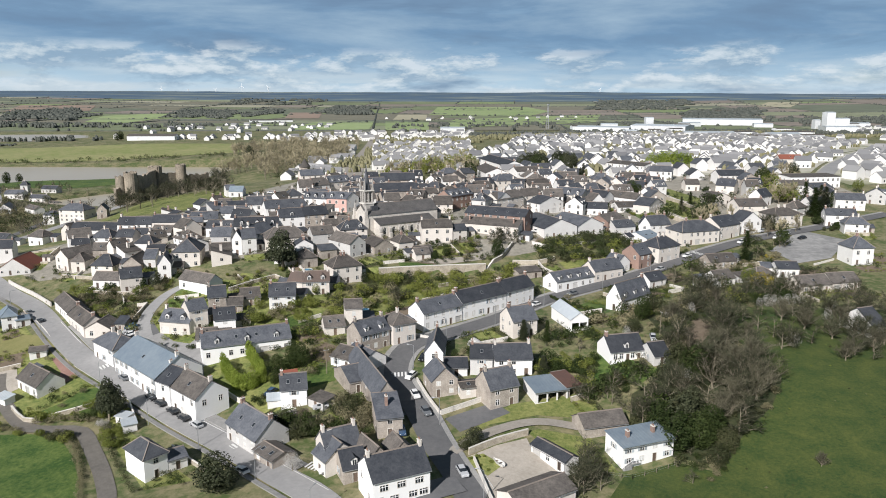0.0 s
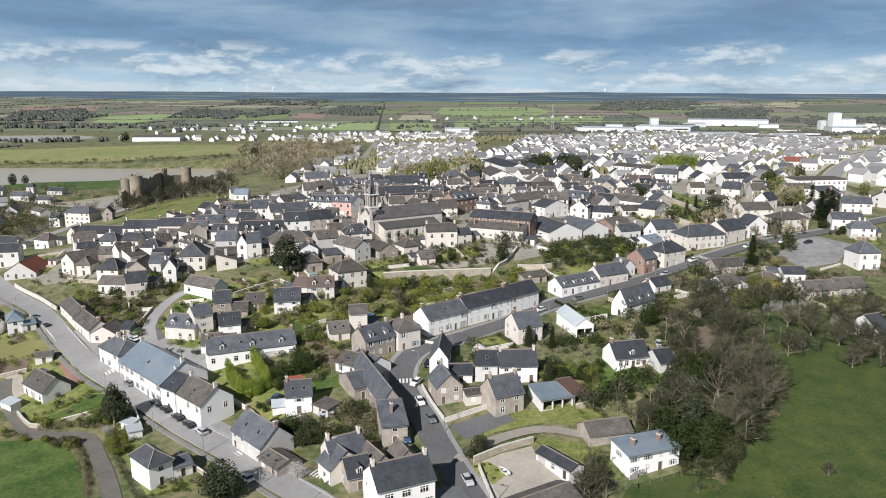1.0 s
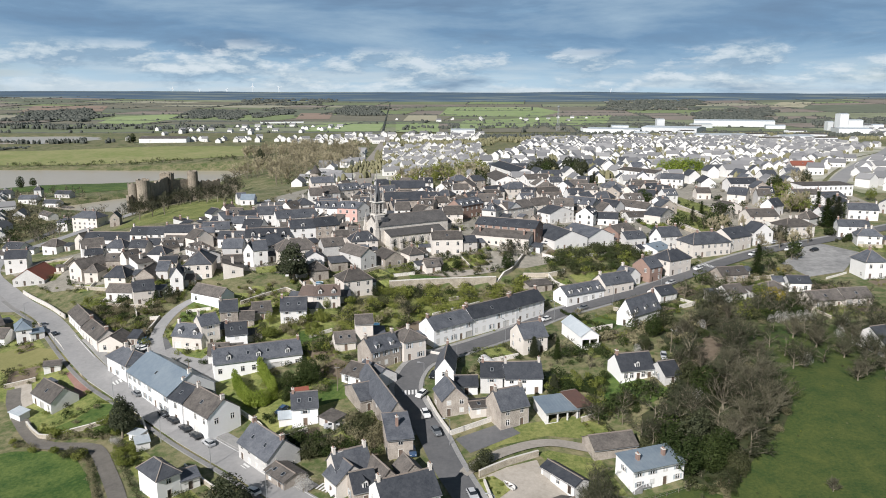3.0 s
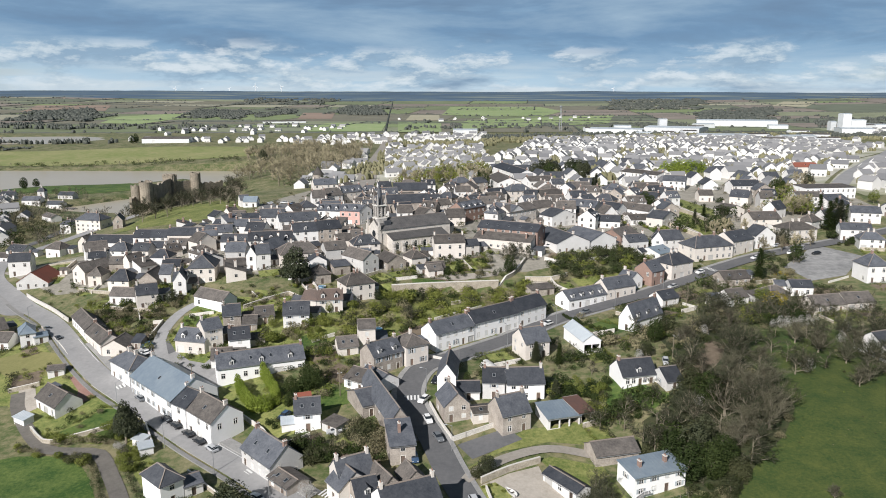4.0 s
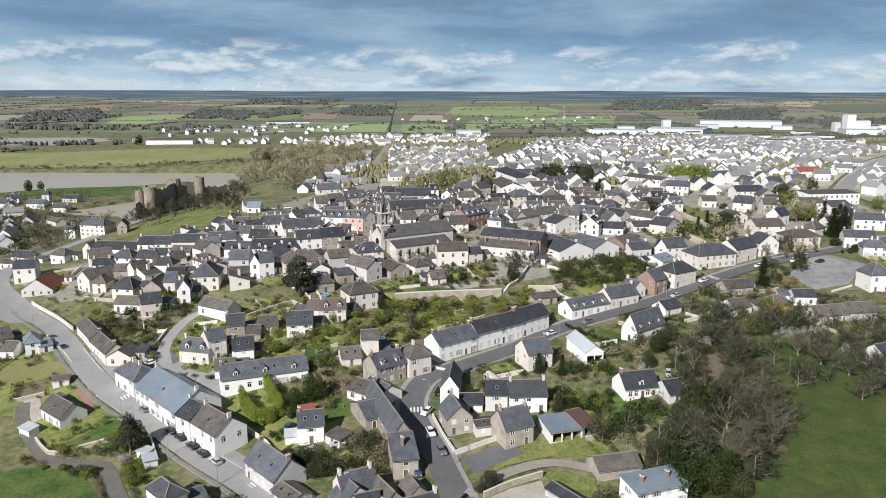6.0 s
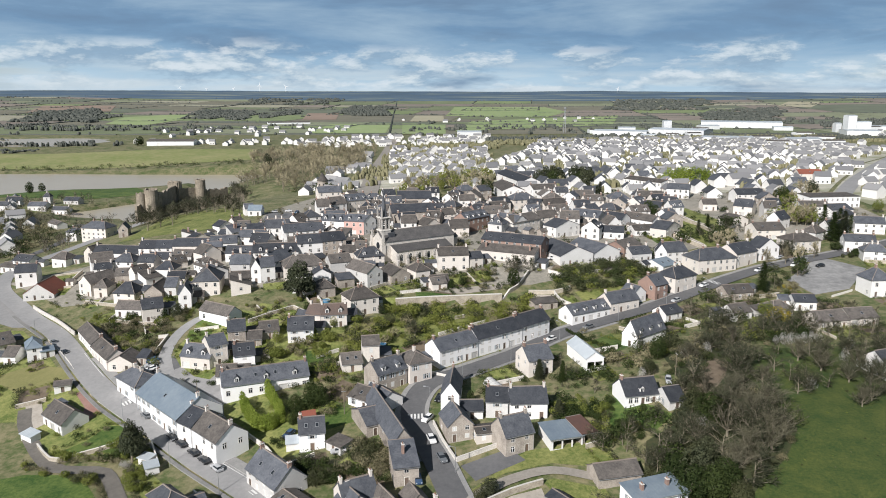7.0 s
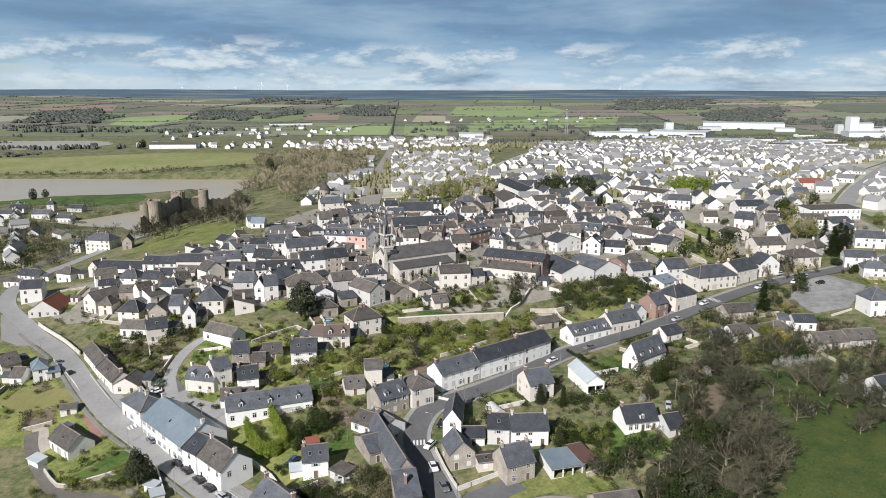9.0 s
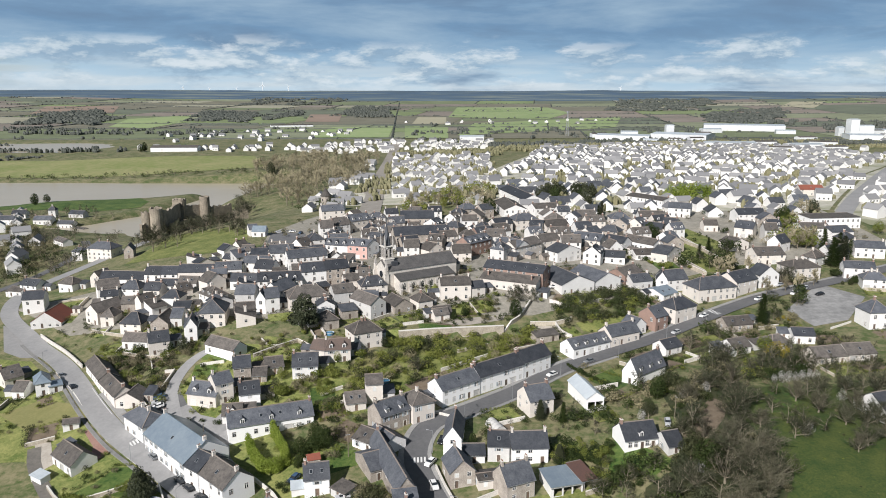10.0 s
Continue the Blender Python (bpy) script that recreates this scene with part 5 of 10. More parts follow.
drape("courtyards", [(-105, 350), (-62, 300), (-28, 292), (30, 296), (62, 312), (100, 345), (140, 370), (240, 400), (245, 500), (60, 500), (-100, 500), (-118, 440)], M_COURT, "stony courtyards and alleys between old houses", "courtyards", lift=0.05, step=4)
drape("lawn", [(129.0, 433.5), (138.5, 447.8), (151.7, 402.1), (137.2, 361.1), (122.4, 358.8), (117.2, 385.0)], M_LAWN, "large walled garden with rough green grass", "lawn", lift=0.12)
drape("lawn", [(97.9, 373.4), (109.7, 379.4), (111.6, 360.1), (101.3, 353.1)], M_LUSH, "bright green walled garden lawn", "lawn", lift=0.12)
drape("courtyards", [(-176, 333), (-136, 349), (-106, 352), (-64, 298), (-60, 282), (-88, 288), (-123, 303), (-154, 315)], M_COURT, "stony yards and alleys between crowded houses", "courtyards", lift=0.06, step=4)
drape("courtyards", [(-215, 335), (-170, 300), (-120, 296), (-95, 300), (-100, 355), (-160, 356)], M_COURT, "stony courtyards and alleys between old houses", "courtyards", lift=0.05, step=4)
drape("car_park", [(-112, 413), (-87.8, 404), (-95, 438), (-117, 443)], M_ASPHALT, "grey asphalt car park behind old houses", "car park", lift=0.14)
drape("yard", [(0.8, 169.8), (13.6, 177.4), (17.5, 172.5), (4.5, 163.6)], M_ASPHALT, "grey asphalt yard below a garden wall", "yard", lift=0.12)
drape("flower_bed", [(5.6, 152.8), (9.6, 154.6), (12.0, 152.2), (13.2, 149.6), (10.2, 146.0), (7.6, 148.4)], M_LAWN, "green bed in a gravel yard", "garden", lift=0.19)
drape("yard", [(-95, 214), (-108, 224), (-107, 238), (-97, 236), (-88, 222)], M_ASPHALT, "small asphalt parking yard beside a lane", "yard", lift=0.09)
drape("verge", [(2.0, 158.4), (12.0, 167.0), (24, 171.5), (40, 170), (40, 182), (18, 176.5)], M_LAWN, "green grass bank above a lane", "verge", lift=0.09)
drape("verge", [(4, 154.2), (13, 161.3), (24, 165.6), (36, 162.5), (40, 150), (28, 152), (21, 164.0), (12, 159.9)], M_LAWN, "green grass bank below a lane", "verge", lift=0.09)

drape("rough_grass", [(-136, 206), (-124, 196), (-112, 185), (-95, 180), (-88, 190), (-97, 199), (-109, 207), (-124, 222), (-140, 238), (-158, 260), (-176, 280), (-215, 290), (-215, 230), (-160, 205)], M_LAWN, "sunny rough green grass around gardens", "grass", lift=0.05)
drape("rough_grass", [(-80, 203), (-62, 190), (-46, 178), (-36, 183), (-28, 198), (-48, 204), (-64, 213)], M_LAWN, "green grass of gardens behind a white row", "grass", lift=0.05)
drape("rough_grass", [(-90, 184), (-64, 158), (-56, 150), (-66, 147), (-81, 167)], M_LAWN, "green grass between a track and a road", "grass", lift=0.05)
drape("rough_grass", [(-92, 212), (-98, 240), (-96, 258), (-84, 266), (-60, 262), (-52, 240), (-62, 222), (-76, 212)], M_LAWN, "green grass between cottages and gardens", "grass", lift=0.05)
drape("gravel_walk", [(-18.9, 293.2), (-5.9, 291.6), (3.5, 291.6), (18.9, 295.9), (17.5, 290.9), (1.1, 284.7), (-12.7, 287.0)], M_YARD, "pale gravel walk in a walled church garden", "path", lift=0.12)
drape("lawn", [(-17.3, 285.4), (-3.5, 284.4), (-3.4, 281.5), (-16.5, 280.2)], M_LUSH, "bright green lawn above a terrace wall", "lawn", lift=0.13)
drape("lawn", [(-3.7, 303.4), (11.0, 308.8), (15.5, 298.6), (3.5, 294.1), (-4.1, 293.8)], M_LAWN, "green lawn of a walled church garden", "lawn", lift=0.11)
drape("lawn", [(-96.5, 245.3), (-97.6, 252.6), (-89.4, 253.4), (-87.5, 245.9)], M_LUSH, "small bright lawn beside a cream cottage", "lawn", lift=0.13)
drape("lawn", [(-96.8, 256.3), (-96.3, 266.2), (-89.9, 265.3), (-86.4, 253.7)], M_LUSH, "bright green lawn beside a curving lane", "lawn", lift=0.13)
drape("lawn", [(-51.7, 234.9), (-43.6, 237.9), (-41.1, 224.9), (-48.7, 223.7)], M_LUSH, "bright green back lawn among bushes", "lawn", lift=0.13)
drape("yard", [(-96.4, 224.9), (-92.0, 228.6), (-85.4, 222.0), (-79.6, 219.6), (-77.7, 224.4), (-73.2, 212.0), (-68.8, 199.6), (-64.8, 194.3), (-66.5, 192.3), (-73.9, 201.9), (-83.5, 213.8), (-91.0, 217.1)], M_ROAD_PALE, "pale asphalt square between a lane and white houses", "yard", lift=0.15)
drape("rough_grass", [(-45, 236), (-29, 264), (-24, 273.5), (-10, 276.5), (16, 280.5), (30, 283), (28, 274), (16, 262), (4, 251), (-5, 238), (-16, 236), (-32, 219), (-47, 220)], M_LAWN, "rough green grass on a steep slope", "grass", lift=0.05)
drape("yard", [(-208.9, 315.2), (-192.9, 305.6), (-174.9, 287.8), (-175.0, 282.8), (-183.1, 284.3), (-193.9, 290.4)], M_ROAD_PALE, "wide asphalt junction beside the west road", "yard", lift=0.12)

# ---- church, castle ruin, terrace wall ----
def church():
    hold = new("church")
    hold.matrix_world = Matrix.Translation((-33.1, 318.2, 16.3)) @ Matrix.Rotation(radians(33.5), 4, "Z")
    stone = surface("church_limestone", (0.66, 0.62, 0.56), (0.44, 0.405, 0.36), grain=1.8, patch=0.3, bump=0.35)
    dressed = surface("grey_dressed_stone", (0.50, 0.47, 0.43), (0.33, 0.31, 0.285), grain=2.2, patch=0.4, bump=0.4)
    slate = surface("church_slates", (0.062, 0.060, 0.060), (0.125, 0.118, 0.112), rough=0.7, grain=1.6, patch=0.3, bump=0.35)

    def put(name, bm, mats, parent=hold, label=""):
        bmesh.ops.recalc_face_normals(bm, faces=bm.faces[:])
        return finish(name, bm, mats, parent, label)

    def arch(x, y, z, w, h, depth=0.28, parent=hold):
        """A pointed window: a stone surround proud of the wall and dark leaded glass."""
        prof = [(-0.5, 0), (0.5, 0), (0.5, 0.62), (0.36, 0.82), (0, 1.0), (-0.36, 0.82), (-0.5, 0.62)]
        bm = bmesh.new()
        inner = [bm.verts.new((x + a * w, y - 0.02, z + c * h)) for a, c in prof]
        outer = [bm.verts.new((x + a * (w + 0.5), y - 0.10, z - 0.15 + c * (h + 0.4))) for a, c in prof]
        wall = [bm.verts.new((x + a * (w + 0.5), y + 0.05, z - 0.15 + c * (h + 0.4))) for a, c in prof]
        for i in range(7):
            j = (i + 1) % 7
            bm.faces.new((inner[i], inner[j], outer[j], outer[i]))
            bm.faces.new((outer[i], outer[j], wall[j], wall[i]))
        win = put("window", bm, M_TRIM, parent)
        bm = bmesh.new()
        bm.faces.new([bm.verts.new((x + a * w * 1.02, y - 0.015, z + c * h * 1.01)) for a, c in prof])
        for k in (0.3, 0.6):
            box(bm, x - w / 2, x + w / 2, y - 0.06, y - 0.03, z + h * k, z + h * k + 0.06, 1)
        box(bm, x - 0.05, x + 0.05, y - 0.06, y - 0.03, z, z + h * 0.95, 1)
        put("pane", bm, [M_GLASS, M_TRIM], win)
    length, wide, eave, rise = 37.0, 11.0, 9.8, 3.9
    bm = bmesh.new()
    for o, u, l, g in (((0, 0, 0), (1, 0, 0), length, None), ((length, 0, 0), (0, 1, 0), wide, rise), ((length, wide, 0), (-1, 0, 0), length, None), ((0, wide, 0), (0, -1, 0), wide, rise)):
        pierced(bm, o, u, eave, l, [], 0.3, 3, g)
    put("wall", bm, stone)
    bm = bmesh.new()
    box(bm, 0.1, length - 0.1, -0.14, 0.05, eave - 0.5, eave - 0.1)
    put("cornice", bm, M_TRIM)
    bm = bmesh.new()
    x0, x1, yf, ev, tp = 3.5, 32.0, -5.5, 6.0, 8.0
    pierced(bm, (x0, yf, 0), (1, 0, 0), ev, x1 - x0, [], 0.35, 3)
    pierced(bm, (x1, yf, 0), (0, 1, 0), ev, -yf, [], 0.3, 3)
    pierced(bm, (x0, 0, 0), (0, -1, 0), ev, -yf, [], 0.3, 3)
    for x in (x0, x1):
        bm.faces.new([bm.verts.new(p) for p in ((x, yf, ev), (x, 0, ev), (x, 0, tp))])
    put("aisle_wall", bm, stone)
    bm = bmesh.new()
    gable_roof(bm, length, wide, eave, rise)
    bmesh.ops.translate(bm, verts=bm.verts[:], vec=(length / 2, 0, 0))
    top = put("roof", bm, slate)
    bm = bmesh.new()
    beam(bm, (-0.2, wide / 2, eave + rise + 0.2), (length + 0.2, wide / 2, eave + rise + 0.2), 0.3)
    put("ridge", bm, M_RIDGE, top)
    bm = bmesh.new()
    vs = [bm.verts.new(p) for dz in (0.0, 0.2) for p in ((x0 - 0.3, yf - 0.4, ev - 0.1 + dz), (x1 + 0.3, yf - 0.4, ev - 0.1 + dz), (x1 + 0.3, -0.02, tp + dz), (x0 - 0.3, -0.02, tp + dz))]
    for q in ((3, 2, 1, 0), (4, 5, 6, 7), (0, 1, 5, 4), (1, 2, 6, 5), (2, 3, 7, 6), (3, 0, 4, 7)):
        bm.faces.new([vs[i] for i in q])
    put("aisle_roof", bm, slate)
    for i in range(6):
        arch(x0 + 2.4 + 4.7 * i, yf, 1.6, 1.3, 3.3)
    for i in range(7):
        x = x0 + 0.3 + 4.7 * i
        bm = bmesh.new()
        for a, b, z0, z1 in ((1.0, 0.55, -3, 3.0), (0.6, 0.55, 3.0, 5.0)):
            vs = box(bm, x - b, x + b, yf - a * 1.5, yf, z0, z1)
            for v in vs:
                if v.co.z > z1 - 0.1 and v.co.y < yf - 0.3:
                    v.co.z -= 0.8
        put("buttress", bm, dressed)
    # west front: portal, rose window, corner buttresses with pinnacles
    for yb in (0.2, wide - 0.2):
        bm = bmesh.new()
        box(bm, -1.3, 0.7, yb - 0.7, yb + 0.7, -3, 8.6)
        box(bm, -0.9, 0.5, yb - 0.5, yb + 0.5, 8.6, 11.4)
        put("buttress", bm, stone)
        bm = bmesh.new()
        bmesh.ops.create_cone(bm, cap_ends=True, segments=4, radius1=0.75, radius2=0.03, depth=3.4, matrix=Matrix.Translation((-0.2, yb, 13.1)) @ Matrix.Rotation(math.pi / 4, 4, "Z"))
        put("pinnacle", bm, dressed)
    bm = bmesh.new()
    box(bm, -0.14, -0.02, wide / 2 - 1.3, wide / 2 + 1.3, -0.2, 3.6)
    put("portal_door", bm, M_DOOR)
    bm = bmesh.new()
    bmesh.ops.create_cone(bm, cap_ends=True, segments=20, radius1=1.5, radius2=1.5, depth=0.2, matrix=Matrix.Translation((-0.05, wide / 2, 7.4)) @ Matrix.Rotation(math.pi / 2, 4, "Y"))
    put("rose_window", bm, M_GLASS)
    # polygonal choir at the far end
    n = 8
    rim = [(length + 5.0 * math.cos(a), wide / 2 + 4.6 * math.sin(a)) for a in [(-90 + 180 * k / (n - 1)) * math.pi / 180 for k in range(n)]]
    bm = bmesh.new()
    for (xa, ya), (xb, yb) in zip(rim, rim[1:]):
        bm.faces.new([bm.verts.new(p) for p in ((xa, ya, -3), (xb, yb, -3), (xb, yb, 8), (xa, ya, 8))])
    put("choir_wall", bm, stone)
    bm = bmesh.new()
    for (xa, ya), (xb, yb) in zip(rim, rim[1:]):
        k = 1.06
        bm.faces.new([bm.verts.new(p) for p in ((length + (xa - length) * k, wide / 2 + (ya - wide / 2) * k, 7.9), (length + (xb - length) * k, wide / 2 + (yb - wide / 2) * k, 7.9), (length, wide / 2, 12.4))])
    put("choir_roof", bm, slate)
    # square tower over the first bay, belfry with paired lancets, slender spire between pinnacles
    tx, ty, s = 3.0, 5.5, 2.35
    bm = bmesh.new()
    box(bm, tx - s, tx + s, ty - s, ty + s, 5, 14.2)
    tower = put("tower", bm, dressed)
    bm = bmesh.new()
    box(bm, tx + 0.6, tx + 3.6, ty - s - 1.4, ty - s + 1.0, 9.0, 13.2)
    put("stair_turret", bm, ROOFS["slate"], tower)
    for zz in (14.2, 19.9):
        bm = bmesh.new()
        box(bm, tx - s - 0.2, tx + s + 0.2, ty - s - 0.2, ty + s + 0.2, zz, zz + 0.35)
        put("string_course", bm, M_TRIM, tower)
    b = s - 0.3
    bm = bmesh.new()
    for o, u in (((tx - b, ty - b, 14.5), (1, 0, 0)), ((tx + b, ty - b, 14.5), (0, 1, 0)), ((tx + b, ty + b, 14.5), (-1, 0, 0)), ((tx - b, ty + b, 14.5), (0, -1, 0))):
        pierced(bm, o, u, 5.4, 2 * b, [(0.5, 1.75, 0.5, 4.9), (2.35, 3.6, 0.5, 4.9)], 0.6, 0)
    bmesh.ops.remove_doubles(bm, verts=bm.verts[:], dist=0.01)
    put("belfry", bm, dressed, tower)
    for side in range(4):
        for dx in (-0.92, 0.92):
            for k in range(5):
                bm = bmesh.new()
                box(bm, dx - 0.62, dx + 0.62, -b + 0.25, -b + 0.6, 15.3 + k * 0.85, 15.42 + k * 0.85)
                bmesh.ops.transform(bm, matrix=Matrix.Translation((tx, ty, 0)) @ Matrix.Rotation(side * math.pi / 2, 4, "Z"), verts=bm.verts[:])
                put("louvre", bm, slate, tower)
    bm = bmesh.new()
    ring = [bm.verts.new((tx + 1.7 * math.cos(k * math.pi / 4 + 0.39), ty + 1.7 * math.sin(k * math.pi / 4 + 0.39), 20.1)) for k in range(8)]
    mid = [bm.verts.new((tx + 1.15 * math.cos(k * math.pi / 4 + 0.39), ty + 1.15 * math.sin(k * math.pi / 4 + 0.39), 24.4)) for k in range(8)]
    apex = bm.verts.new((tx, ty, 31.2))
    for k in range(8):
        j = (k + 1) % 8
        bm.faces.new((ring[k], ring[j], mid[j], mid[k]))
        bm.faces.new((mid[k], mid[j], apex))
    bm.faces.new(ring[::-1])
    put("spire", bm, ROOFS["slate"], tower)
    for sx in (-1, 1):
        for sy in (-1, 1):
            bm = bmesh.new()
            box(bm, tx + sx * 2.0 - 0.27, tx + sx * 2.0 + 0.27, ty + sy * 2.0 - 0.27, ty + sy * 2.0 + 0.27, 20.2, 22.6)
            bmesh.ops.create_cone(bm, cap_ends=True, segments=4, radius1=0.42, radius2=0.02, depth=3.0, matrix=Matrix.Translation((tx + sx * 2.0, ty + sy * 2.0, 24.1)) @ Matrix.Rotation(math.pi / 4, 4, "Z"))
            put("pinnacle", bm, dressed, tower)
    bm = bmesh.new()
    beam(bm, (tx, ty, 30.9), (tx, ty, 32.6), 0.12)
    beam(bm, (tx - 0.5, ty, 32.0), (tx + 0.5, ty, 32.0), 0.12)
    put("cross", bm, M_STEEL, tower)
    tagged(hold, "pale limestone church with slate roofs, buttressed aisle and slender spire", "church")


church()


def round_tower(bm, x, y, r, z0, z1, rng, seg=20, ragged=2.6):
    """A hollow round tower with a broken top."""
    rows = []
    tops = [z1 - ragged * rng.random() for _ in range(seg)]
    for k in range(seg):
        a = 2 * math.pi * k / seg
        c, s = math.cos(a), math.sin(a)
        rows.append([bm.verts.new(p) for p in ((x + r * 1.08 * c, y + r * 1.08 * s, z0), (x + r * c, y + r * s, (z0 + z1) / 2), (x + r * c, y + r * s, tops[k]), (x + (r - 0.9) * c, y + (r - 0.9) * s, tops[k]), (x + (r - 0.9) * c, y + (r - 0.9) * s, z0 + 2))])
    for k in range(seg):
        a, b = rows[k], rows[(k + 1) % seg]
        for i in range(4):
            bm.faces.new((a[i], b[i], b[i + 1], a[i + 1]))


def ruin_wall(bm, p, q, z0, z1, rng, thick=1.6, seg=9, drop=4.5):
    p, q = Vector(p), Vector(q)
    n = Vector((-(q - p).y, (q - p).x)).normalized() * thick / 2
    rows = []
    for k in range(seg + 1):
        c = p.lerp(q, k / seg)
        t = z1 - rng.random() ** 2 * drop
        rows.append([bm.verts.new((c.x + s * n.x, c.y + s * n.y, z)) for s, z in ((-1, z0), (-1, t), (1, t), (1, z0))])
    for a, b in zip(rows, rows[1:]):
        for i in range(3):
            bm.faces.new((a[i], a[i + 1], b[i + 1], b[i]))
    for r in (rows[0], rows[-1]):
        bm.faces.new(r)


def castle():
    hold = new("castle_ruin")
    rng = random.Random(5)
    mat = surface("castle_stone", (0.33, 0.285, 0.22), (0.145, 0.122, 0.095), grain=1.2, patch=0.22, bump=0.7)
    for x, y, r, z0, z1 in ((-210, 478, 3.1, 2, 26.0), (-204, 480, 4.3, 4, 28.4), (-188.4, 530, 3.6, 1, 28.8)):
        bm = bmesh.new()
        round_tower(bm, x, y, r, z0, z1, rng, ragged=1.3)
        bmesh.ops.recalc_face_normals(bm, faces=bm.faces[:])
        finish("round_tower", bm, mat, hold)
    bm = bmesh.new()
    for p, q in (((-206.6, 517), (-200, 517)), ((-200, 517), (-200, 523)), ((-200, 523), (-206.6, 523)), ((-206.6, 523), (-206.6, 517))):
        ruin_wall(bm, p, q, 1, 28.4, rng, 1.4, 5, 1.6)
    bmesh.ops.recalc_face_normals(bm, faces=bm.faces[:])
    finish("square_tower", bm, mat, hold)
    for p, q, z0, z1, drop in (((-201, 483), (-202, 517), 3, 25.6, 2.2), ((-200, 520), (-191, 530), 1, 23.0, 1.0), ((-185, 531), (-174, 546), 2, 21.2, 2.0), ((-209, 481), (-207, 518), 2, 16.0, 3.0),
                               ((-198, 488), (-190, 505), 4, 16.5, 3.0), ((-210.5, 470), (-210, 476), 2, 19.0, 2.5), ((-174, 546), (-163, 552), 2, 17.0, 3.0)):
        bm = bmesh.new()
        ruin_wall(bm, p, q, z0, z1, rng, 1.6, 11, drop)
        bmesh.ops.recalc_face_normals(bm, faces=bm.faces[:])
        finish("curtain_wall", bm, mat, hold)
    tagged(hold, "ruined brown stone castle with round towers beside the river", "castle ruin")


castle()


def pointed_tower(x, y):
    hold = new("round_tower_house")
    hold.location = (x, y, ground(x, y))
    bm = bmesh.new()
    bmesh.ops.create_cone(bm, cap_ends=True, segments=20, radius1=4.2, radius2=4.0, depth=9, matrix=Matrix.Translation((0, 0, 3.5)))
    finish("wall", bm, WALLS["stone"], hold)
    bm = bmesh.new()
    bmesh.ops.create_cone(bm, cap_ends=True, segments=20, radius1=4.6, radius2=0.05, depth=6.5, matrix=Matrix.Translation((0, 0, 11.2)))
    finish("roof", bm, ROOFS["weathered"], hold)
    for k in (-0.5, 0.4):
        bm = bmesh.new()
        box(bm, -0.4, 0.4, -4.16, -3.9, 4.2, 5.8)
        bmesh.ops.rotate(bm, verts=bm.verts[:], matrix=Matrix.Rotation(k, 3, "Z"), cent=(0, 0, 0))
        finish("window", bm, M_GLASS, hold)
    tagged(hold, "old round stone tower with a pointed slate roof", "tower")


pointed_tower(-108.2, 579.8)
wall_line("terrace_wall", [(-24.5, 276.6), (-10, 280.2), (17.5, 284.6)], 4.4, 1.2, M_STONEWALL, "high pale stone terrace wall above a bushy slope", top=12.2, base=-1.6, category="retaining wall")
wall_line("terrace_wall", [(17.5, 284.6), (24, 292), (30, 306)], 1.6, 0.6, M_STONEWALL, "low stone wall along a path to the church", category="retaining wall")


def inside(x, y, outline):
    hit = False
    for (x0, y0), (x1, y1) in zip(outline, outline[1:] + outline[:1]):
        if (y0 > y) != (y1 > y) and x < (x1 - x0) * (y - y0) / (y1 - y0) + x0:
            hit = not hit
    return hit


def house_boxes():
    out = []
    for ob in scene.objects:
        if ob.parent is None and ob.name.split(".")[0] in ("house", "church", "shed", "conservatory") and ob.type == "EMPTY":
            w = next(c for c in ob.children if c.name.split(".")[0] == "wall")
            xs, ys = [v.co.x for v in w.data.vertices], [v.co.y for v in w.data.vertices]
            out.append((ob.matrix_world.inverted(), min(xs), max(xs), min(ys), max(ys), ob.matrix_world.translation.copy()))
    return out


def near_road(x, y, gap):
    for pts, half in ((MAIN_LINE, 3.6), (WEST_LINE, 4.0), (TRACK_LINE, 2.4), (LANE_LINE, 1.9), (AVENUE_LINE, 6.5)):
        for p in pts:
            if abs(p.x - x) < 12 and abs(p.y - y) < 12 and math.hypot(p.x - x, p.y - y) < half + gap:
                return True
    return False


def blocked(x, y, gap=1.0):
    if near_road(x, y, gap):
        return True
    for inv, x0, x1, y0, y1, c in BOXES:
        if abs(c.x - x) < 60 and abs(c.y - y) < 60:
            q = inv @ Vector((x, y, 0))
            if x0 - gap < q.x < x1 + gap and y0 - gap < q.y < y1 + gap:
                return True
    return False


TRACK_LINE = smooth_line([(-136, 212), (-129.8, 201.4), (-112, 181.5), (-101, 177.5), (-93.5, 175.5), (-85.7, 165.3), (-77.1, 152.1), (-71.5, 140), (-69, 120)], 3)
LANE_LINE = smooth_line([(2.4, 155.3), (12.1, 163.8), (23.7, 168.5), (36, 166)], 3) + smooth_line([(-86, 208), (-93.7, 221.9), (-101.1, 239.5), (-99.2, 257.6), (-88, 268)], 3)
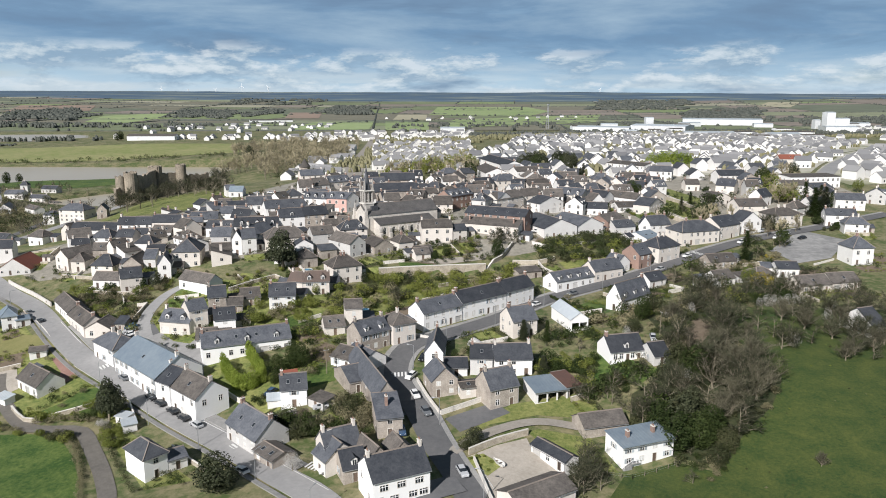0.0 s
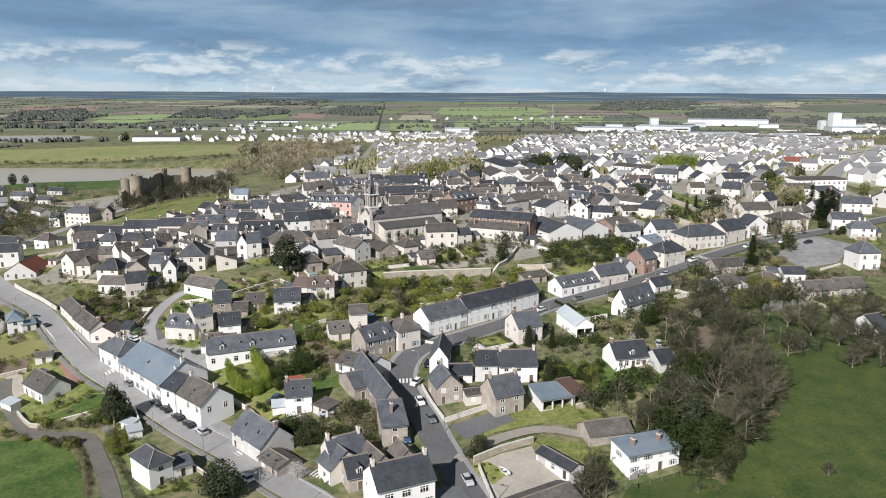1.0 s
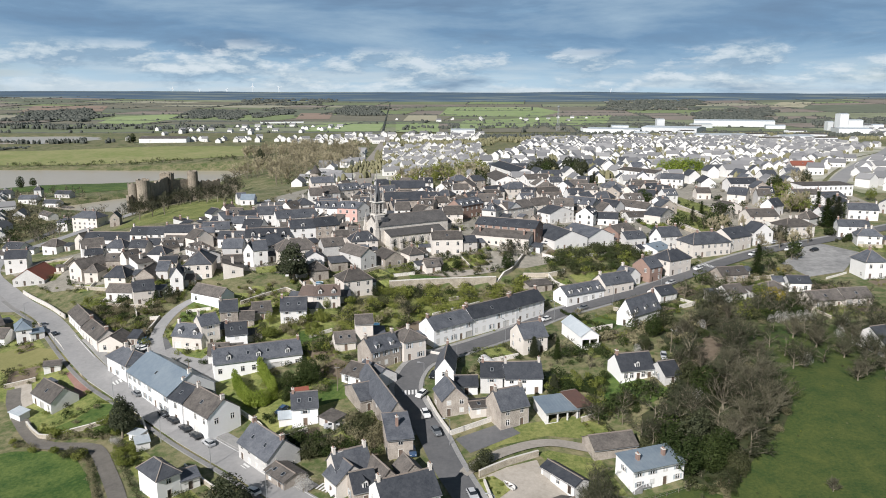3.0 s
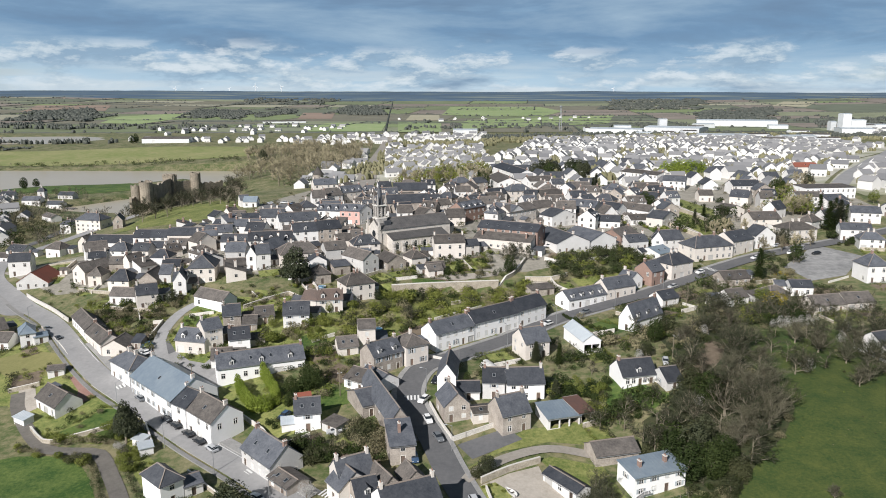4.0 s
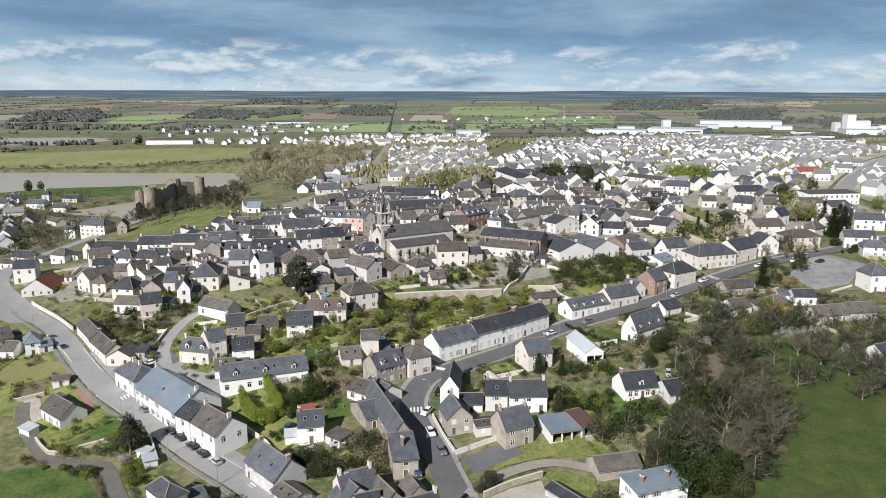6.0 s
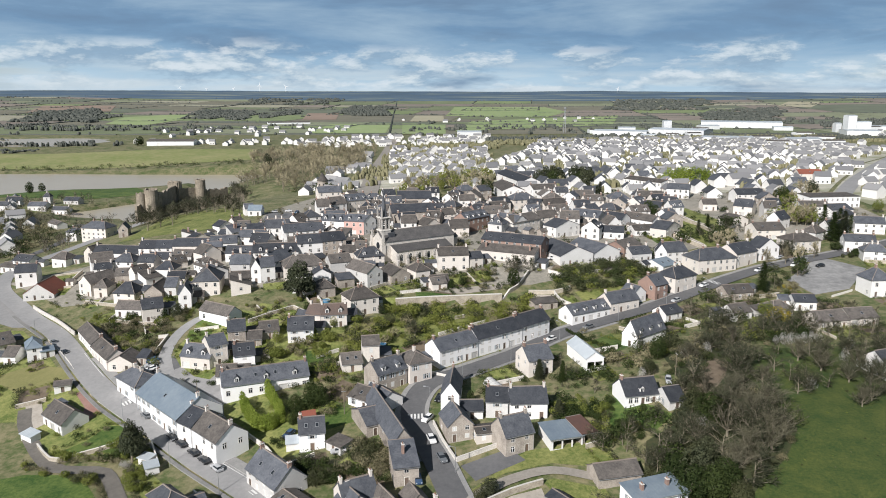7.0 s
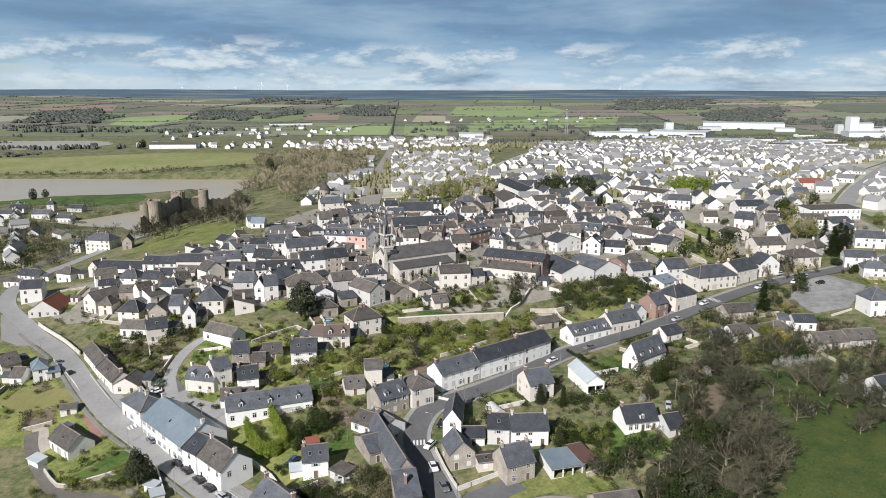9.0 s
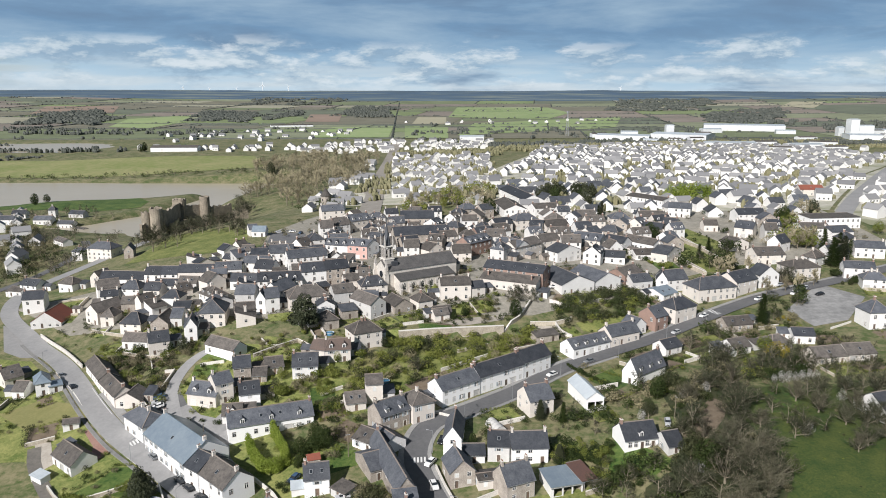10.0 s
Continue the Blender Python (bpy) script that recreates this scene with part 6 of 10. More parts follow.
# yards, lawns and meadows where no garden plot is laid out
KEEP_CLEAR = [[(129.0, 433.5), (138.5, 447.8), (151.7, 402.1), (137.2, 361.1), (122.4, 358.8), (117.2, 385.0)], [(97.9, 373.4), (109.7, 379.4), (111.6, 360.1), (101.3, 353.1)],
              [(11.6, 155.6), (22.7, 160.9), (26.5, 150.4), (21.8, 143.7), (10.6, 140.6), (8.1, 150.9)], [(0.8, 169.8), (13.6, 177.4), (17.5, 172.5), (4.5, 163.6)], [(-113.3, 201.8), (-109.2, 206.8), (-121.6, 220.4), (-123.1, 218.8)],
              [(-128.9, 199.8), (-125.5, 203.6), (-132.2, 215.0), (-137.0, 214.0)], [(-112.6, 188.0), (-103.5, 199.0), (-95.0, 197.7), (-92.1, 187.9), (-103.1, 187.8), (-106.4, 183.6)], [(41.9, 198), (47.5, 201), (60, 190), (54.0, 184.5), (41.8, 186)],
              [(140.6, 307.5), (169.6, 341.5), (181.9, 322.6), (160.7, 295.2), (143.9, 288.8)], [(-118, 178.5), (-92, 164), (-79, 146), (-78, 100), (-170, 80), (-200, 160)], [(60, 146), (83, 171), (90, 182), (86, 207), (84, 222), (110, 233), (165, 232), (200, 190), (200, 90), (70, 80), (40, 140)], [(34, 140), (38, 160), (44, 164), (62, 160), (66, 146), (60, 134)], [(-50, 184), (-64, 188), (-66, 204), (-48, 204)], [(-70, 160), (-58, 166), (-50, 158), (-58, 146)], [(-96.4, 224.9), (-92.0, 228.6), (-85.4, 222.0), (-79.6, 219.6), (-77.7, 224.4), (-73.2, 212.0), (-68.8, 199.6), (-64.8, 194.3), (-66.5, 192.3), (-73.9, 201.9), (-83.5, 213.8), (-91.0, 217.1)]]
MAIN_LINE, WEST_LINE = smooth_line(MAIN, 4), smooth_line(WEST, 4)
AVENUE_LINE = smooth_line([(239.7, 465.6), (330, 610), (477.7, 839.9), (620, 1060)], 4)
BOXES = house_boxes()

# ---- the far town, fields and horizon ----
far_rng = random.Random(19)


def plain_house_meshes(length, depth, eave, rise):
    bm = bmesh.new()
    ops = [(length * (i + 0.5) / 3 - 0.55, length * (i + 0.5) / 3 + 0.55, 0.9, 2.2) for i in range(3)]
    h = length / 2
    pierced(bm, (-h, 0, 0), (1, 0, 0), eave, length, ops, 0.2, 2)
    pierced(bm, (h, 0, 0), (0, 1, 0), eave, depth, [], 0.2, 2, rise)
    pierced(bm, (h, depth, 0), (-1, 0, 0), eave, length, [], 0.2, 2)
    pierced(bm, (-h, depth, 0), (0, -1, 0), eave, depth, [], 0.2, 2, rise)
    wall = mesh_of("wall", bm, [WALLS["white"]])
    bm = bmesh.new()
    gable_roof(bm, length, depth, eave, rise)
    bmesh.ops.recalc_face_normals(bm, faces=bm.faces[:])
    roof = mesh_of("roof", bm, [ROOFS["slate"]])
    bm = bmesh.new()
    box(bm, -0.55, 0.55, 0.16, 0.2, 0, 1.3)
    return wall, roof, mesh_of("window", bm, [M_GLASS]), [(-h + (a + b) / 2, c) for a, b, c, d in ops]


FAR_KINDS = [plain_house_meshes(*k) for k in ((10, 8, 3.0, 3.4), (12, 8.5, 3.2, 3.6), (9, 8, 5.2, 3.2), (14, 9, 3.0, 3.4))]
FAR_NOTE = ["single-storey white house with a steep slate roof", "long low white house with a slate roof", "two-storey white house with a slate roof", "wide low white house with a slate roof"]
taken = []


def free(x, y, r):
    if any(abs(a - x) < r + b and abs(c - y) < r + b and math.hypot(a - x, c - y) < r + b for a, c, b in taken):
        return False
    return not blocked(x, y, 5) and not any(inside(x, y, o) for o in KEEP_CLEAR[:2])


def far_house(x, y, yaw):
    k = far_rng.randrange(4)
    wall, roof, win, spots = FAR_KINDS[k]
    ob = new("house")
    s = far_rng.uniform(0.9, 1.12)
    ob.matrix_world = Matrix.Translation((x, y, ground(x, y))) @ Matrix.Rotation(radians(yaw), 4, "Z") @ Matrix.Diagonal((s, s, s, 1))
    child("wall", wall, ob, Matrix())
    child("roof", roof, ob, Matrix())
    for u, v in spots:
        child("window", win, ob, Matrix.Translation((u, 0, v)))
    taken.append((x, y, 7))
    return tagged(ob, FAR_NOTE[k], "house", "houses of the outer town")


def quarter(outline, count, yaw, row=19, gap=14, stuff=None):
    """Houses in rows along parallel streets inside an outline."""
    a = radians(yaw)
    u, n = Vector((math.cos(a), math.sin(a))), Vector((-math.sin(a), math.cos(a)))
    c = Vector((sum(p[0] for p in outline) / len(outline), sum(p[1] for p in outline) / len(outline)))
    spots = []
    for i in range(-60, 61):
        for j in range(-60, 61):
            p = c + u * (i * gap + far_rng.uniform(-4, 4)) + n * (j * row + far_rng.uniform(-3, 3))
            if inside(p.x, p.y, outline) and ground(p.x, p.y) > WATER_Z + 2:
                spots.append(p)
    far_rng.shuffle(spots)
    done = 0
    for p in spots:
        if done >= count:
            break
        if free(p.x, p.y, 6 if stuff is None else 5):
            y = yaw + far_rng.choice((0, 0, 90, 90, 90, 70)) + far_rng.uniform(-8, 8)
            if stuff is None:
                far_house(p.x, p.y, y)
            else:
                stuff.append((p.x, p.y, y))
                taken.append((p.x, p.y, 4.6))
            done += 1


# the old town fills up between the houses that stand out
def old_house(x, y, yaw):
    ln = far_rng.uniform(7.5, 12)
    house(x, y, yaw, ln, far_rng.uniform(7.5, 9.5), far_rng.choice((4.6, 5.4, 5.8, 6.4)), far_rng.choice(("gable", "gable", "gable", "hip", "front_gable")), far_rng.choice(("white", "white", "white", "cream", "stone", "grey")),
          far_rng.choice(("slate", "dark_slate", "weathered", "weathered")), rise=far_rng.uniform(2.8, 3.8), dormers=far_rng.choice((0, 0, 0, 2)), chimneys=far_rng.choice((1, 1, 2, 2)), sides=far_rng.random() < 0.6, group="houses of the old town")
    taken.append((x, y, 7.5))


def fill_old(outline, count, yaw):
    xs, ys = [p[0] for p in outline], [p[1] for p in outline]
    done = tries = 0
    while done < count and tries < count * 60:
        tries += 1
        x, y = far_rng.uniform(min(xs), max(xs)), far_rng.uniform(min(ys), max(ys))
        if inside(x, y, outline) and free(x, y, 5.2) and not blocked(x - math.sin(radians(yaw)) * 5, y + math.cos(radians(yaw)) * 5, 4):
            old_house(x, y, yaw + far_rng.choice((0, 0, 0, 35, -40)) + far_rng.uniform(-10, 10))
            done += 1


fill_old([(-85, 370), (-75, 470), (0, 490), (30, 400), (21, 365), (-10, 362), (-45, 385)], 44, 15)
fill_old([(21, 375), (60, 480), (142, 440), (130, 375), (70, 362)], 26, 10)
fill_old([(-100, 312), (-106, 350), (-68, 345), (-50, 322), (-77, 298)], 2, 20)
fill_old([(-215, 330), (-157, 350), (-105, 322), (-88, 292), (-130, 290), (-175, 305)], 4, 5)
fill_old([(130, 385), (150, 470), (230, 460), (245, 400), (190, 365)], 9, 0)
BOXES = house_boxes()


def fill_tight(outline, count, yaw):
    """Small old houses wedged between the others, wall to wall."""
    global BOXES
    xs, ys = [p[0] for p in outline], [p[1] for p in outline]
    done = tries = 0
    while done < count and tries < count * 90:
        tries += 1
        x, y = far_rng.uniform(min(xs), max(xs)), far_rng.uniform(min(ys), max(ys))
        ln, dp = far_rng.uniform(6, 9.5), far_rng.uniform(6, 8)
        ya = yaw + far_rng.choice((0, 0, 90, 35, -35)) + far_rng.uniform(-8, 8)
        u = Vector((math.cos(radians(ya)), math.sin(radians(ya))))
        n = Vector((-u.y, u.x))
        spots = [Vector((x, y)) + u * ln * a + n * dp * b for a in (-0.5, 0, 0.5) for b in (0, 0.5, 1)]
        if not inside(x, y, outline) or any(blocked(p.x, p.y, 0.35) for p in spots):
            continue
        house(x, y, ya, ln, dp, far_rng.choice((2.8, 3.2, 4.2, 4.8)), far_rng.choice(("gable", "gable", "front_gable", "mono")), far_rng.choice(("white", "white", "white", "cream", "cream", "stone", "grey")), far_rng.choice(("slate", "weathered", "weathered", "dark_slate")),
              rise=far_rng.uniform(1.8, 2.8), chimneys=far_rng.choice((0, 1, 2)), sides=far_rng.random() < 0.5, group="houses of the old town")
        BOXES = house_boxes()
        done += 1


fill_tight([(-178, 335), (-136, 351), (-85, 360), (-49, 349), (-38, 300), (-56, 278), (-88, 285), (-123, 300), (-154, 312)], 26, 12)
fill_tight([(-140, 388), (-62, 394), (-48, 360), (-140, 362)], 12, 12)

SUBURB = []
M_STREETS = surface("streets_and_front_yards", (0.25, 0.255, 0.16), (0.54, 0.51, 0.45), grain=0.06, patch=0.02, bump=0, spread=0.4)
drape("streets", [(45, 500), (250, 500), (420, 780), (640, 1090), (650, 1230), (460, 1370), (330, 1330), (145, 1256), (40, 900), (40, 655)], M_STREETS, "pale streets and yards between suburban houses", "streets", lift=0.25, step=22)
drape("streets", [(252, 452), (252, 498), (422, 778), (642, 1088), (760, 1010), (545, 640), (400, 460)], M_STREETS, "pale streets and yards east of the avenue", "streets", lift=0.22, step=22)
drape("streets", [(-100, 560), (35, 545), (38, 1090), (-90, 1105)], M_STREETS, "pale streets and yards along the avenue", "streets", lift=0.2, step=22)
quarter([(25, 500), (40, 655), (150, 655), (250, 520), (230, 470), (140, 470), (60, 490)], 48, 12, 20, 15)
quarter([(25, 500), (40, 655), (150, 655), (250, 520), (230, 470), (140, 470), (60, 490)], 30, 12, 20, 15, SUBURB)
quarter([(-115, 500), (-128, 770), (-124, 1028), (-104, 979), (-92, 640), (-75, 520)], 26, 85, 18, 14, SUBURB)
quarter([(-50, 540), (-95, 1111), (43, 1091), (40, 658), (30, 540)], 110, 20, 20, 15, SUBURB)
quarter([(150, 655), (260, 530), (420, 760), (400, 860), (200, 860), (60, 700)], 150, -18, 17, 12, SUBURB)
quarter([(-440, 744), (-349, 560), (-311, 530), (-250, 420), (-300, 430)], 26, 30, 19, 16, SUBURB)
quarter([(31, 760), (145, 1256), (330, 1330), (420, 900), (200, 860)], 330, -12, 16, 11.5, SUBURB)
quarter([(330, 1330), (458, 1374), (640, 1220), (620, 1080), (420, 800), (400, 900)], 180, 24, 17, 12, SUBURB)
quarter([(-560, 1240), (-381, 1252), (-117, 1426), (56, 1427), (50, 1262), (-105, 1159), (-359, 1176)], 125, 8, 18, 13, SUBURB)
quarter([(-647, 1573), (-518, 1751), (-251, 1756), (-209, 1461), (-518, 1332)], 34, -10, 34, 24, SUBURB)
quarter([(300, 560), (480, 830), (620, 1050), (700, 1000), (520, 620), (380, 480)], 70, 60, 22, 17, SUBURB)
quarter([(250, 440), (300, 560), (420, 740), (500, 690), (400, 480), (320, 400)], 64, 20, 19, 14, SUBURB)
quarter([(640, 1240), (900, 1600), (1200, 1700), (1100, 1300), (760, 1000)], 60, 20, 40, 26, SUBURB)
quarter([(-200, 2000), (400, 2100), (500, 2300), (-200, 2200)], 16, 0, 60, 40, SUBURB)


def joined_houses(spots):
    """The outermost houses, too many and too small to tell apart."""
    bm = bmesh.new()
    for x, y, yaw in spots:
        ln, dp, ev, rs = far_rng.uniform(9, 14), 8, far_rng.choice((3.2, 4.0, 5.6)), 3.1
        m = Matrix.Translation((x, y, ground(x, y))) @ Matrix.Rotation(radians(yaw), 4, "Z")
        b = bmesh.new()
        h = ln / 2
        for o, u, l, g in (((-h, 0, 0), (1, 0, 0), ln, None), ((h, 0, 0), (0, 1, 0), dp, rs), ((h, dp, 0), (-1, 0, 0), ln, None), ((-h, dp, 0), (0, -1, 0), dp, rs)):
            pierced(b, o, u, ev, l, [], 0.2, 2, g)
        n0 = len(b.faces)
        gable_roof(b, ln, dp, ev, rs)
        for k in (-0.28, 0.0, 0.28):
            box(b, ln * k - 0.5, ln * k + 0.5, -0.03, -0.005, 0.9, 2.2, 2)
        b.faces.ensure_lookup_table()
        for f in b.faces[n0:n0 + 10]:
            f.material_index = 1
        bmesh.ops.transform(b, matrix=m, verts=b.verts[:])
        tmp = bpy.data.meshes.new("tmp")
        b.to_mesh(tmp)
        b.free()
        bm.from_mesh(tmp)
        bpy.data.meshes.remove(tmp)
    tagged(finish("far_houses", bm, [M_FARWALL, M_FARROOF, M_GLASS]), "hundreds of white houses with glare-paled slate roofs in outer districts", "houses", kind="stuff")


joined_houses(SUBURB)


def warehouse(x, y, yaw, length, depth, eave, rise, roof):
    """A large plain shed clad in pale metal, with a row of loading doors."""
    hold = new("warehouse")
    hold.matrix_world = Matrix.Translation((x, y, ground(x, y))) @ Matrix.Rotation(radians(yaw), 4, "Z")
    h = length / 2
    n = max(1, int(length / 32))
    bays = [(length * (k + 0.5) / n - 2, length * (k + 0.5) / n + 2, 0.1, min(4.2, eave - 1)) for k in range(n)]
    bm = bmesh.new()
    pierced(bm, (-h, 0, 0), (1, 0, 0), eave, length, bays, 0.3, 3)
    pierced(bm, (h, 0, 0), (0, 1, 0), eave, depth, [], 0.3, 3, rise)
    pierced(bm, (h, depth, 0), (-1, 0, 0), eave, length, [], 0.3, 3)
    pierced(bm, (-h, depth, 0), (0, -1, 0), eave, depth, [], 0.3, 3, rise)
    finish("wall", bm, M_SILO, hold)
    bm = bmesh.new()
    gable_roof(bm, length, depth, eave, rise)
    bmesh.ops.recalc_face_normals(bm, faces=bm.faces[:])
    finish("roof", bm, ROOFS[roof], hold)
    for a, b, c, d in bays:
        bm = bmesh.new()
        box(bm, a - h, b - h, 0.22, 0.28, c, d)
        finish("loading_door", bm, M_GARAGE, hold)
    tagged(hold, "large pale industrial shed with a low metal roof", "warehouse", "industrial sheds")


warehouse(314, 1467, -22, 104, 50, 9.0, 2.0, "pale_metal")
warehouse(415, 1439, -32, 106, 70, 13.0, 2.0, "pale_metal")
warehouse(425, 1530, 1, 16, 14, 26.0, 1.0, "pale_metal")
warehouse(664, 1772, -17, 179, 70, 14.0, 2.0, "pale_metal")
warehouse(800, 1490, -12, 60, 60, 9.0, 1.5, "pale_metal")
warehouse(833, 1600, 1, 18, 22, 35.0, 1.5, "pale_metal")
warehouse(858, 1600, 1, 31, 22, 22.0, 1.5, "pale_metal")
warehouse(-462, 1178, 4, 74, 26, 6.5, 3.0, "weathered")
warehouse(20, 1446, 1, 47, 30, 8.0, 2.0, "pale_metal")
warehouse(-438, 1917, 19, 108, 20, 5.0, 2.0, "weathered")
warehouse(584, 1261, 6, 55, 30, 7.0, 2.0, "pale_metal")
warehouse(465, 1293, -9, 84, 30, 7.0, 2.0, "pale_metal")

for x, y, yaw, ln, dp, ev in ((283, 1535, 5, 30, 22, 8), (345, 1540, -8, 34, 26, 12), (398, 1400, -20, 22, 18, 7), (440, 1398, 4, 26, 18, 9), (470, 1460, -10, 30, 20, 15), (568, 1700, 4, 44, 26, 9), (715, 1660, -14, 40, 26, 8),
                              (801, 1592, 3, 12, 14, 19), (905, 1640, 6, 26, 20, 10), (940, 1680, -12, 44, 30, 9), (672, 1457, 8, 36, 20, 7), (510, 1198, -12, 34, 16, 6), (606, 1212, 10, 40, 18, 7), (640, 1330, -22, 46, 20, 7), (540, 1330, 5, 38, 20, 7), (352, 1392, -14, 28, 14, 6)):
    warehouse(x, y, yaw, ln, dp, ev, 1.6, far_rng.choice(("pale_metal", "pale_metal", "weathered")))

# parcels of farmland
def split(x0, x1, y0, y1, out):
    w, h = x1 - x0, y1 - y0
    if max(w, h * 1.2) < far_rng.uniform(220, 640):
        out.append((x0, x1, y0, y1))
        return
    t = far_rng.uniform(0.36, 0.64)
    if w > h * 1.2:
        split(x0, x0 + w * t, y0, y1, out)
        split(x0 + w * t, x1, y0, y1, out)
    else:
        split(x0, x1, y0, y0 + h * t, out)
        split(x0, x1, y0 + h * t, y1, out)


parcels = []
split(-3000, 3000, 1500, 4300, parcels)
parcels = [p for p in parcels if abs((p[0] + p[1]) / 2) < (p[3] + 200) * 0.68]
M_FIELD = bpy.data.materials.new("farmland")
M_FIELD.use_nodes = True
fn, fl = M_FIELD.node_tree.nodes, M_FIELD.node_tree.links
fgeo = fn.new("ShaderNodeNewGeometry")
framp = fn.new("ShaderNodeValToRGB")
framp.color_ramp.interpolation = "CONSTANT"
# Parcel tints are paled and greyed, with air haze mixed into the colour.
FIELD_COLOURS = [(0.0, (0.159, 0.185, 0.098)), (0.17, (0.172, 0.163, 0.116)), (0.31, (0.185, 0.228, 0.103)), (0.44, (0.232, 0.197, 0.163)), (0.56, (0.133, 0.151, 0.103)), (0.70, (0.309, 0.296, 0.215)), (0.80, (0.218, 0.236, 0.146)), (0.92, (0.206, 0.176, 0.146))]
while len(framp.color_ramp.elements) < len(FIELD_COLOURS):
    framp.color_ramp.elements.new(0.5)
for el, (p, c) in zip(framp.color_ramp.elements, FIELD_COLOURS):
    el.position, el.color = p, (*c, 1)
fno = fn.new("ShaderNodeTexNoise")
fno.inputs["Scale"].default_value, fno.inputs["Detail"].default_value = 0.012, 6
fhsv = fn.new("ShaderNodeHueSaturation")
fmr = fn.new("ShaderNodeMapRange")
fmr.inputs["To Min"].default_value, fmr.inputs["To Max"].default_value = 0.6, 1.4
fl.new(fgeo.outputs["Random Per Island"], framp.inputs["Fac"])
fl.new(fgeo.outputs["Position"], fno.inputs["Vector"])
fl.new(fno.outputs["Fac"], fmr.inputs["Value"])
fl.new(framp.outputs["Color"], fhsv.inputs["Color"])
fl.new(fmr.outputs["Result"], fhsv.inputs["Value"])
fl.new(fhsv.outputs["Color"], fn["Principled BSDF"].inputs["Base Color"])
fn["Principled BSDF"].inputs["Roughness"].default_value = 0.9


def shear(x, y):
    return x + (y - 1500) * 0.10, y + x * 0.06


fv, ff, hv, hf = [], [], [], []


def blob(x, y, r, h):
    """A rounded treetop or bush."""
    b = len(hv)
    z = ground(x, y)
    k = far_rng.uniform(0, 1.5)
    for up, wide in ((-0.1, 0.75), (0.38, 1.0), (0.78, 0.72)):
        for i in range(6):
            s = r * wide * far_rng.uniform(0.8, 1.2)
            hv.append((x + s * math.cos(k + i * 1.0472), y + s * math.sin(k + i * 1.0472), z + h * (up + far_rng.uniform(-0.07, 0.07))))
    hv.append((x + far_rng.uniform(-0.3, 0.3) * r, y, z + h))
    for i in range(6):
        j = (i + 1) % 6
        for c in (0, 6):
            hf.append((b + c + i, b + c + j, b + c + 6 + j, b + c + 6 + i))
        hf.append((b + 12 + i, b + 12 + j, b + 18))


def hedge_strip(ax, ay, bx, by, h):
    """A continuous hedge with an uneven top."""
    n = max(2, int(math.hypot(bx - ax, by - ay) / 9))
    d = Vector((bx - ax, by - ay)).normalized()
    for k in range(n + 1):
        x, y = ax + (bx - ax) * k / n, ay + (by - ay) * k / n
        z = ground(x, y)
        b = len(hv)
        w = far_rng.uniform(1.4, 2.6)
        t = h * far_rng.uniform(0.6, 1.3)
        for s, up in ((-1.2, -0.5), (-0.8, t * 0.8), (0.8, t), (1.2, -0.5)):
            hv.append((x - d.y * w * s, y + d.x * w * s, z + up))
        if k and far_rng.random() < 0.93:
            for i in range(3):
                hf.append((b - 4 + i, b - 3 + i, b + 1 + i, b + i))


N_SUB = 5
for x0, x1, y0, y1 in parcels:
    base = len(fv)
    for j in range(N_SUB + 1):
        for i in range(N_SUB + 1):
            px, py = shear(x0 + 2 + (x1 - x0 - 4) * i / N_SUB, y0 + 2 + (y1 - y0 - 4) * j / N_SUB)
            fv.append((px, py, ground(px, py) + 0.7))
    for j in range(N_SUB):
        for i in range(N_SUB):
            q = base + j * (N_SUB + 1) + i
            ff.append((q, q + 1, q + N_SUB + 2, q + N_SUB + 1))
    for (ax, ay), (bx, by), p in (((x0, y0), (x1, y0), 0.5), ((x0, y0), (x0, y1), 0.4)):
        if far_rng.random() < p + 0.25:
            (px, py), (qx, qy) = shear(ax, ay), shear(bx, by)
            hedge_strip(px, py, qx, qy, far_rng.uniform(1.5, 3.5))
            n = int(math.hypot(bx - ax, by - ay) / far_rng.choice((14, 30, 70)))
            for k in range(n):
                if far_rng.random() < 0.6:
                    t = far_rng.random()
                    blob(px + (qx - px) * t, py + (qy - py) * t, far_rng.uniform(2.5, 5), far_rng.uniform(4, 8))
me = bpy.data.meshes.new("fields")
me.from_pydata(fv, [], ff)
me.materials.append(M_FIELD)
tagged(new("fields", me), "patchwork of green pastures and brown ploughed fields", "fields", kind="structure")


